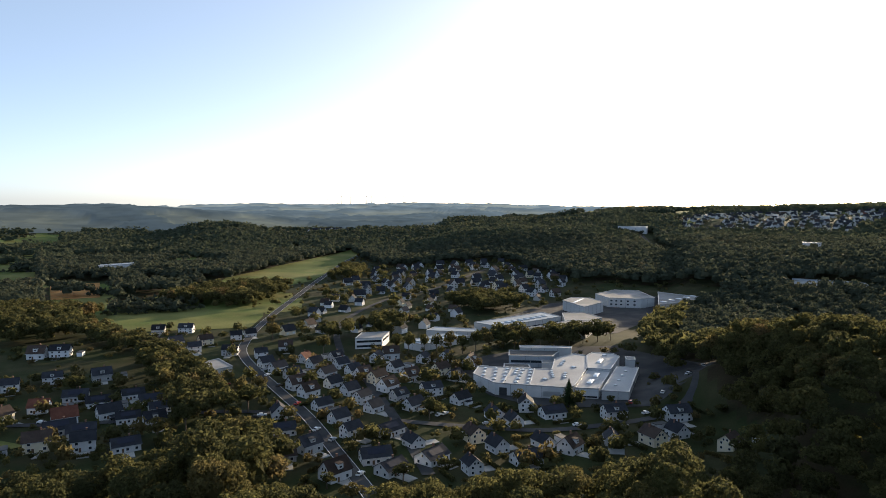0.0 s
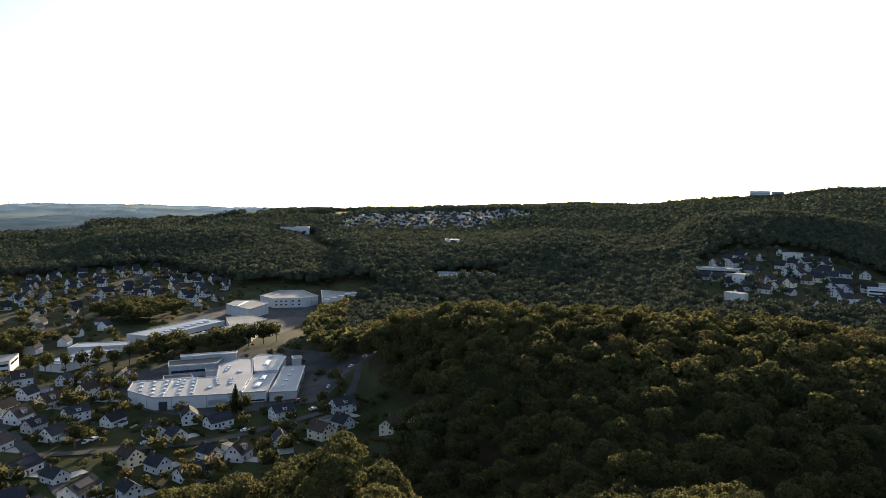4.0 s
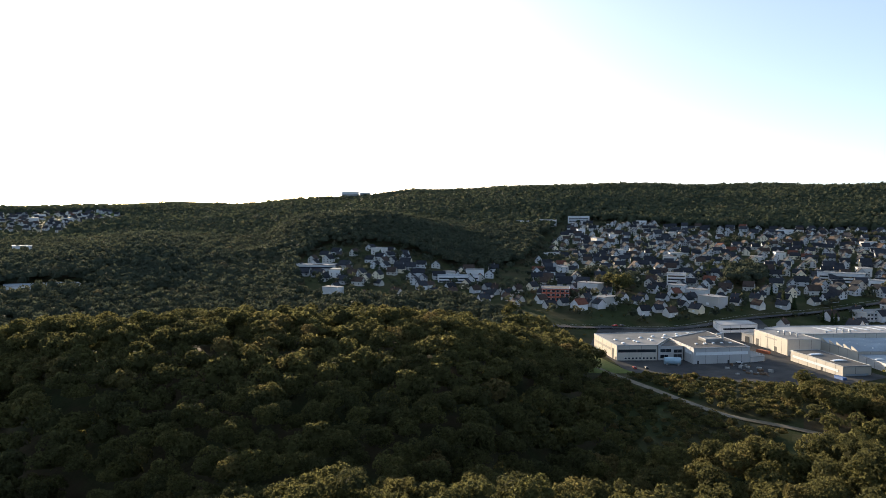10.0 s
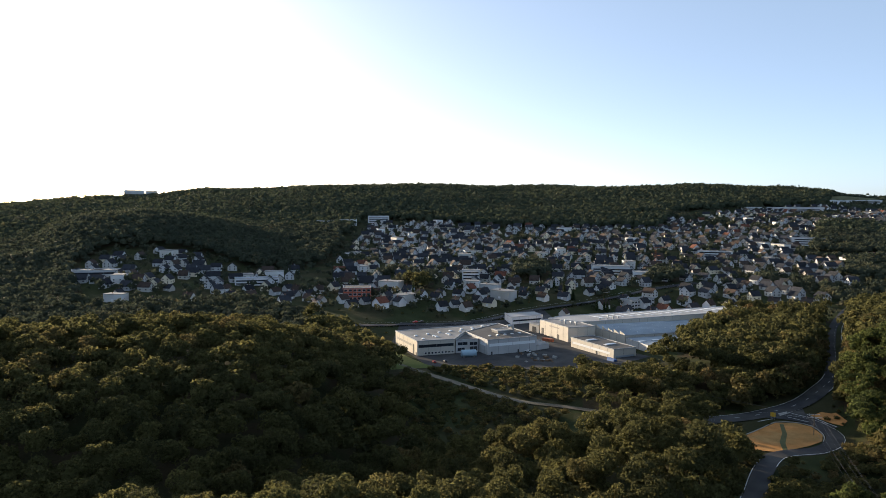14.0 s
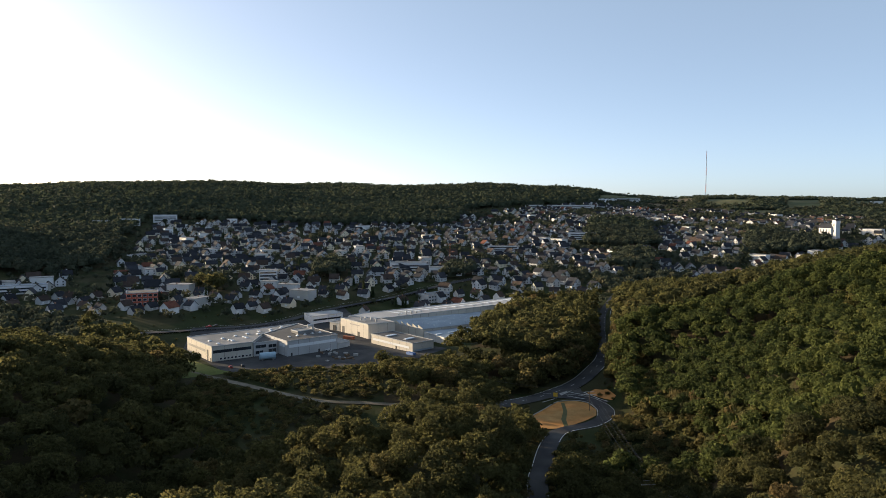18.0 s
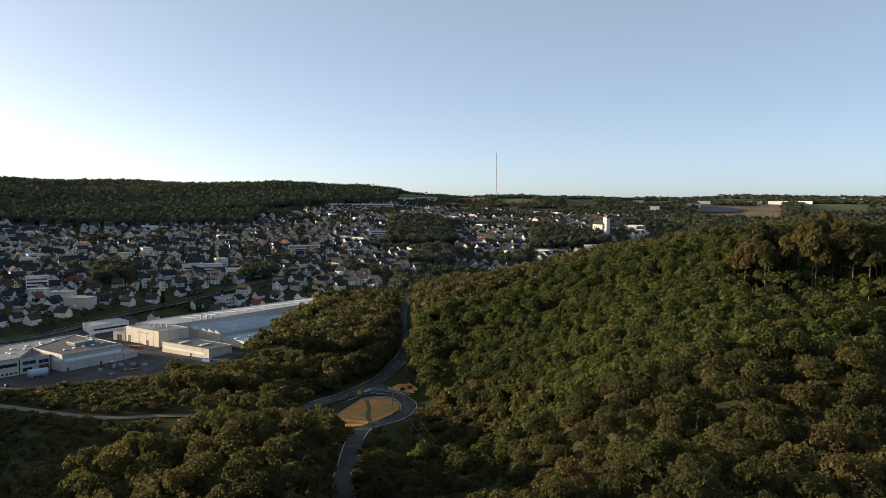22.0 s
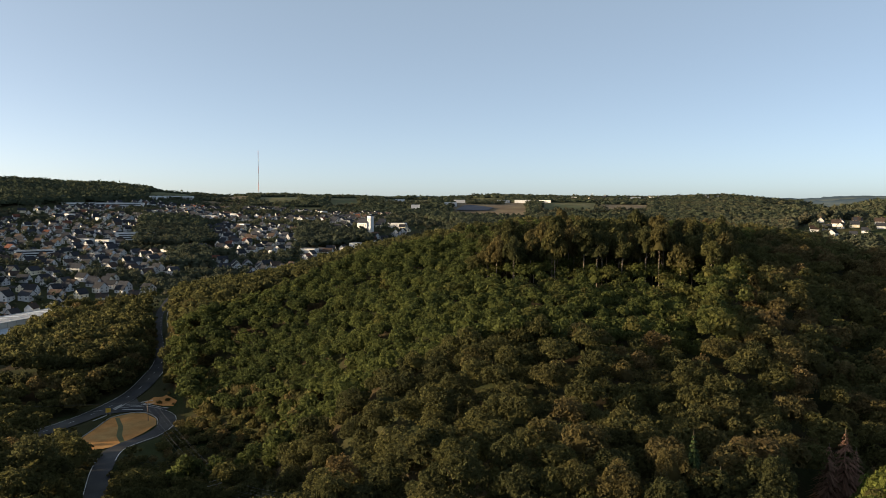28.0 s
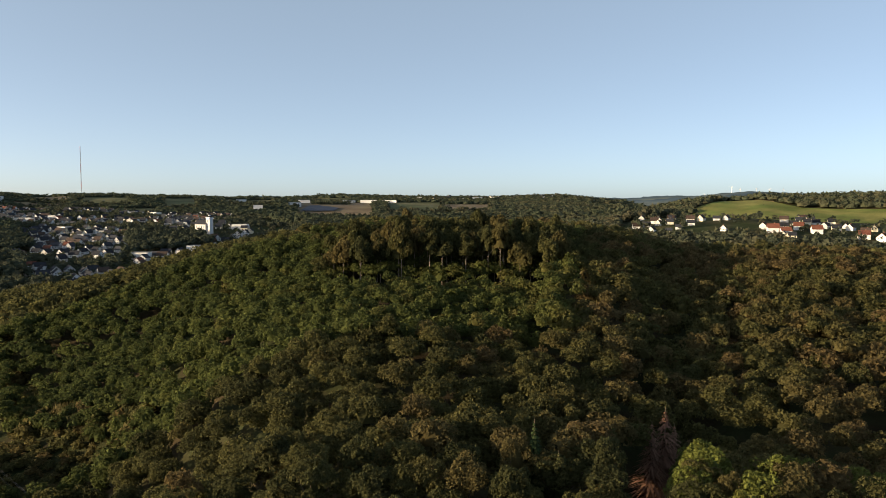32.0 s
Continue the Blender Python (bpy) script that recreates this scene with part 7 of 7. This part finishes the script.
# ---------------------------------------------------------------- parked cars
PAINTS = {n: mat(n, c, 0.35, 0.2, vary=0.05, spec=0.5) for n, c in (("white_car_paint", (0.75, 0.75, 0.75)), ("silver_car_paint", (0.42, 0.43, 0.45)), ("black_car_paint", (0.02, 0.02, 0.022)), ("red_car_paint", (0.35, 0.03, 0.03)))}
M_TYRE = mat("tyre_rubber", (0.02, 0.02, 0.02), 0.9, vary=0.1)
CAR = {}
for n, m_ in PAINTS.items():
    top = thing("car", None, None, n.split("_")[0] + " car parked outdoors in the valley", "car", "parked cars")
    b_ = Geo()
    b_.slab([(-2.15, -0.85, 0.95), (2.15, -0.85, 0.85), (2.15, 0.85, 0.85), (-2.15, 0.85, 0.95)], 0.6)
    cab = [(-1.7, 0.95), (1.0, 0.9), (0.35, 1.45), (-1.3, 1.48)]
    for s in (-1, 1):
        pts = [(x, s * (0.8 if z < 1 else 0.66), z) for x, z in cab]
        b_.face(pts if s < 0 else pts[::-1])
    b_.face([(0.35, -0.66, 1.45), (0.35, 0.66, 1.45), (-1.3, 0.66, 1.48), (-1.3, -0.66, 1.48)])
    part("body", b_, m_, top)
    gl = Geo()
    gl.face([(1.0, -0.78, 0.91), (1.0, 0.78, 0.91), (0.36, 0.64, 1.45), (0.36, -0.64, 1.45)])
    part("windscreen", gl, M_GLASS, top)
    part("rear_window", Geo().face([(-1.7, 0.78, 0.96), (-1.7, -0.78, 0.96), (-1.3, -0.64, 1.48), (-1.3, 0.64, 1.48)]), M_GLASS, top)
    for x in (-1.35, 1.35):
        for s in (-1, 1):
            part("wheel", Geo().tube((x, s * 0.72, 0.33), (x, s * 0.9, 0.33), 0.33, 0.33, 10), M_TYRE, top)
    CAR[n] = top
car_used = set()
names_ = list(CAR)
CARS = [(-152, 414, 20), (-117, 374, 70), (-86, 317, 10), (-84, 320, 10), (-39, 287, -60), (-2, 321, 65), (1, 323, 60), (92, 338, 80), (34, 327, 20), (24, 276, 70), (-46, 287, 65), (-55, 300, 65),
        (-30, 250, 66), (-71, 338, 60), (-88, 372, 62), (-100, 395, 60), (20, 308, 5), (60, 306, 15), (95, 322, 30), (-126, 330, 0), (-150, 315, 10), (-180, 309, 0),
        (-105, 407, 62), (-36, 372, 115), (-45, 395, 115), (420, 118, 30), (424, 112, 30), (470, 66, 60), (520, 80, 120), (508, 28, 100), (566, 60, 40), (540, 168, 130), (544, 164, 130), (606, 92, 140),
        (140, 372, 80), (128, 360, 40), (110, 345, 60)]
for i, (x, y, hd) in enumerate(CARS):
    n = names_[(i * 7 + i // 3) % 4] if i % 3 else "white_car_paint"
    m = Matrix.Translation((x, y, float(gz(x, y)) + 0.36)) @ Matrix.Rotation(radians(hd), 4, "Z")
    if n in car_used:
        copy_thing(CAR[n], m)
    else:
        car_used.add(n)
        CAR[n].matrix_world = m

# blue tank, container and pallets in the works yard
M_TANK = mat("pale_blue_paint", (0.3, 0.42, 0.5), 0.5, vary=0.1)
tk = thing("storage_tank", None, None, "pale blue storage tank in the works yard", "tank")
part("tank_body", Geo().tube((443, 106, 2.6), (447, 97, 2.6), 2.3, 2.3, 14), M_TANK, tk)
for u in (0.15, 0.85):
    part("cradle", Geo().box(443 + 4 * u, 106 - 9 * u, -0.5, 1, 4, 2.0, -66), M_CONCRETE, tk)
ct = thing("skip_container", None, None, "rusty orange skip container beside the hall", "container")
part("skip_body", Geo().box(511, 57, 0.2, 9, 2.6, 2.3, 58), mat("orange_rust", (0.32, 0.1, 0.05), 0.8, vary=0.3, scale=1), ct)
bc = thing("blue_container", None, None, "blue lorry container by the low hall", "container")
part("container_body", Geo().box(452, 10, 0.3, 7, 2.5, 2.8, 40), mat("blue_tarp", (0.05, 0.12, 0.3), 0.6, vary=0.2), bc)
for i in range(24):
    x, y = 436 + rng.uniform(0, 30), 44 + rng.uniform(0, 28)
    thing("pallet", Geo().box(x, y, float(gz(x, y)) + 0.1, rng.uniform(1, 3.5), rng.uniform(1, 2), rng.uniform(0.4, 1.6), rng.uniform(0, 90)), M_CONCRETE if i % 2 else M_WOOD,
          "pallet of pale building stone in the yard" if i % 2 else "weathered wooden pallet in the yard", "pallet", "pallets in the yard")

# ---------------------------------------------------------------- the hamlet on the hilltop
HAMLET = [(154.4, 900, 4), (155.2, 905, 3), (156.1, 910, 6), (156.9, 915, 5), (157.6, 880, 8), (158.4, 930, 4), (159.2, 935, 5), (160.3, 940, 3), (161.0, 945, 3), (163.6, 880, 6), (164.2, 860, 6), (164.9, 890, 7),
          (165.6, 915, 3), (166.4, 930, 2), (167.0, 940, 8), (167.6, 905, 6), (168.3, 890, 5), (169.2, 900, 4), (170.0, 850, 6), (171.2, 835, 6), (172.0, 838, 1), (166.0, 950, 3), (168.0, 955, 2), (155.6, 870, 7), (173, 860, 6)]
for a, r, k in HAMLET:
    x, y = P(a, r)
    ob = copy_thing(SMALL[[0, 3, 4, 2, 3, 4, 6 if r < 880 else 3, 2, 0][k]], Matrix.Translation((x, y, float(gz(x, y)))) @ Matrix.Rotation(radians(-a + rng.choice([0, 10, 70])), 4, "Z") @ Matrix.Scale(rng.uniform(0.85, 1.05), 4))
    tagged(ob, "pale hamlet house with a tiled roof among trees", group="hamlet houses")
for i in range(30):
    a, r = (rng.uniform(154, 161), rng.uniform(860, 990)) if i % 3 == 0 else (rng.uniform(163, 173.5), rng.uniform(830, 1000))
    x, y = P(a, r)
    if min(math.hypot(x - P(a2, r2)[0], y - P(a2, r2)[1]) for a2, r2, _ in HAMLET) < 15:
        continue
    ob = copy_thing(SMALL[(0, 3, 6, 3, 4, 0)[i % 6]], Matrix.Translation((x, y, float(gz(x, y)))) @ Matrix.Rotation(radians(-a + rng.choice([0, 15, 80])), 4, "Z") @ Matrix.Scale(rng.uniform(0.85, 1.05), 4))
    tagged(ob, "pale hamlet house with a tiled roof among trees", group="hamlet houses")
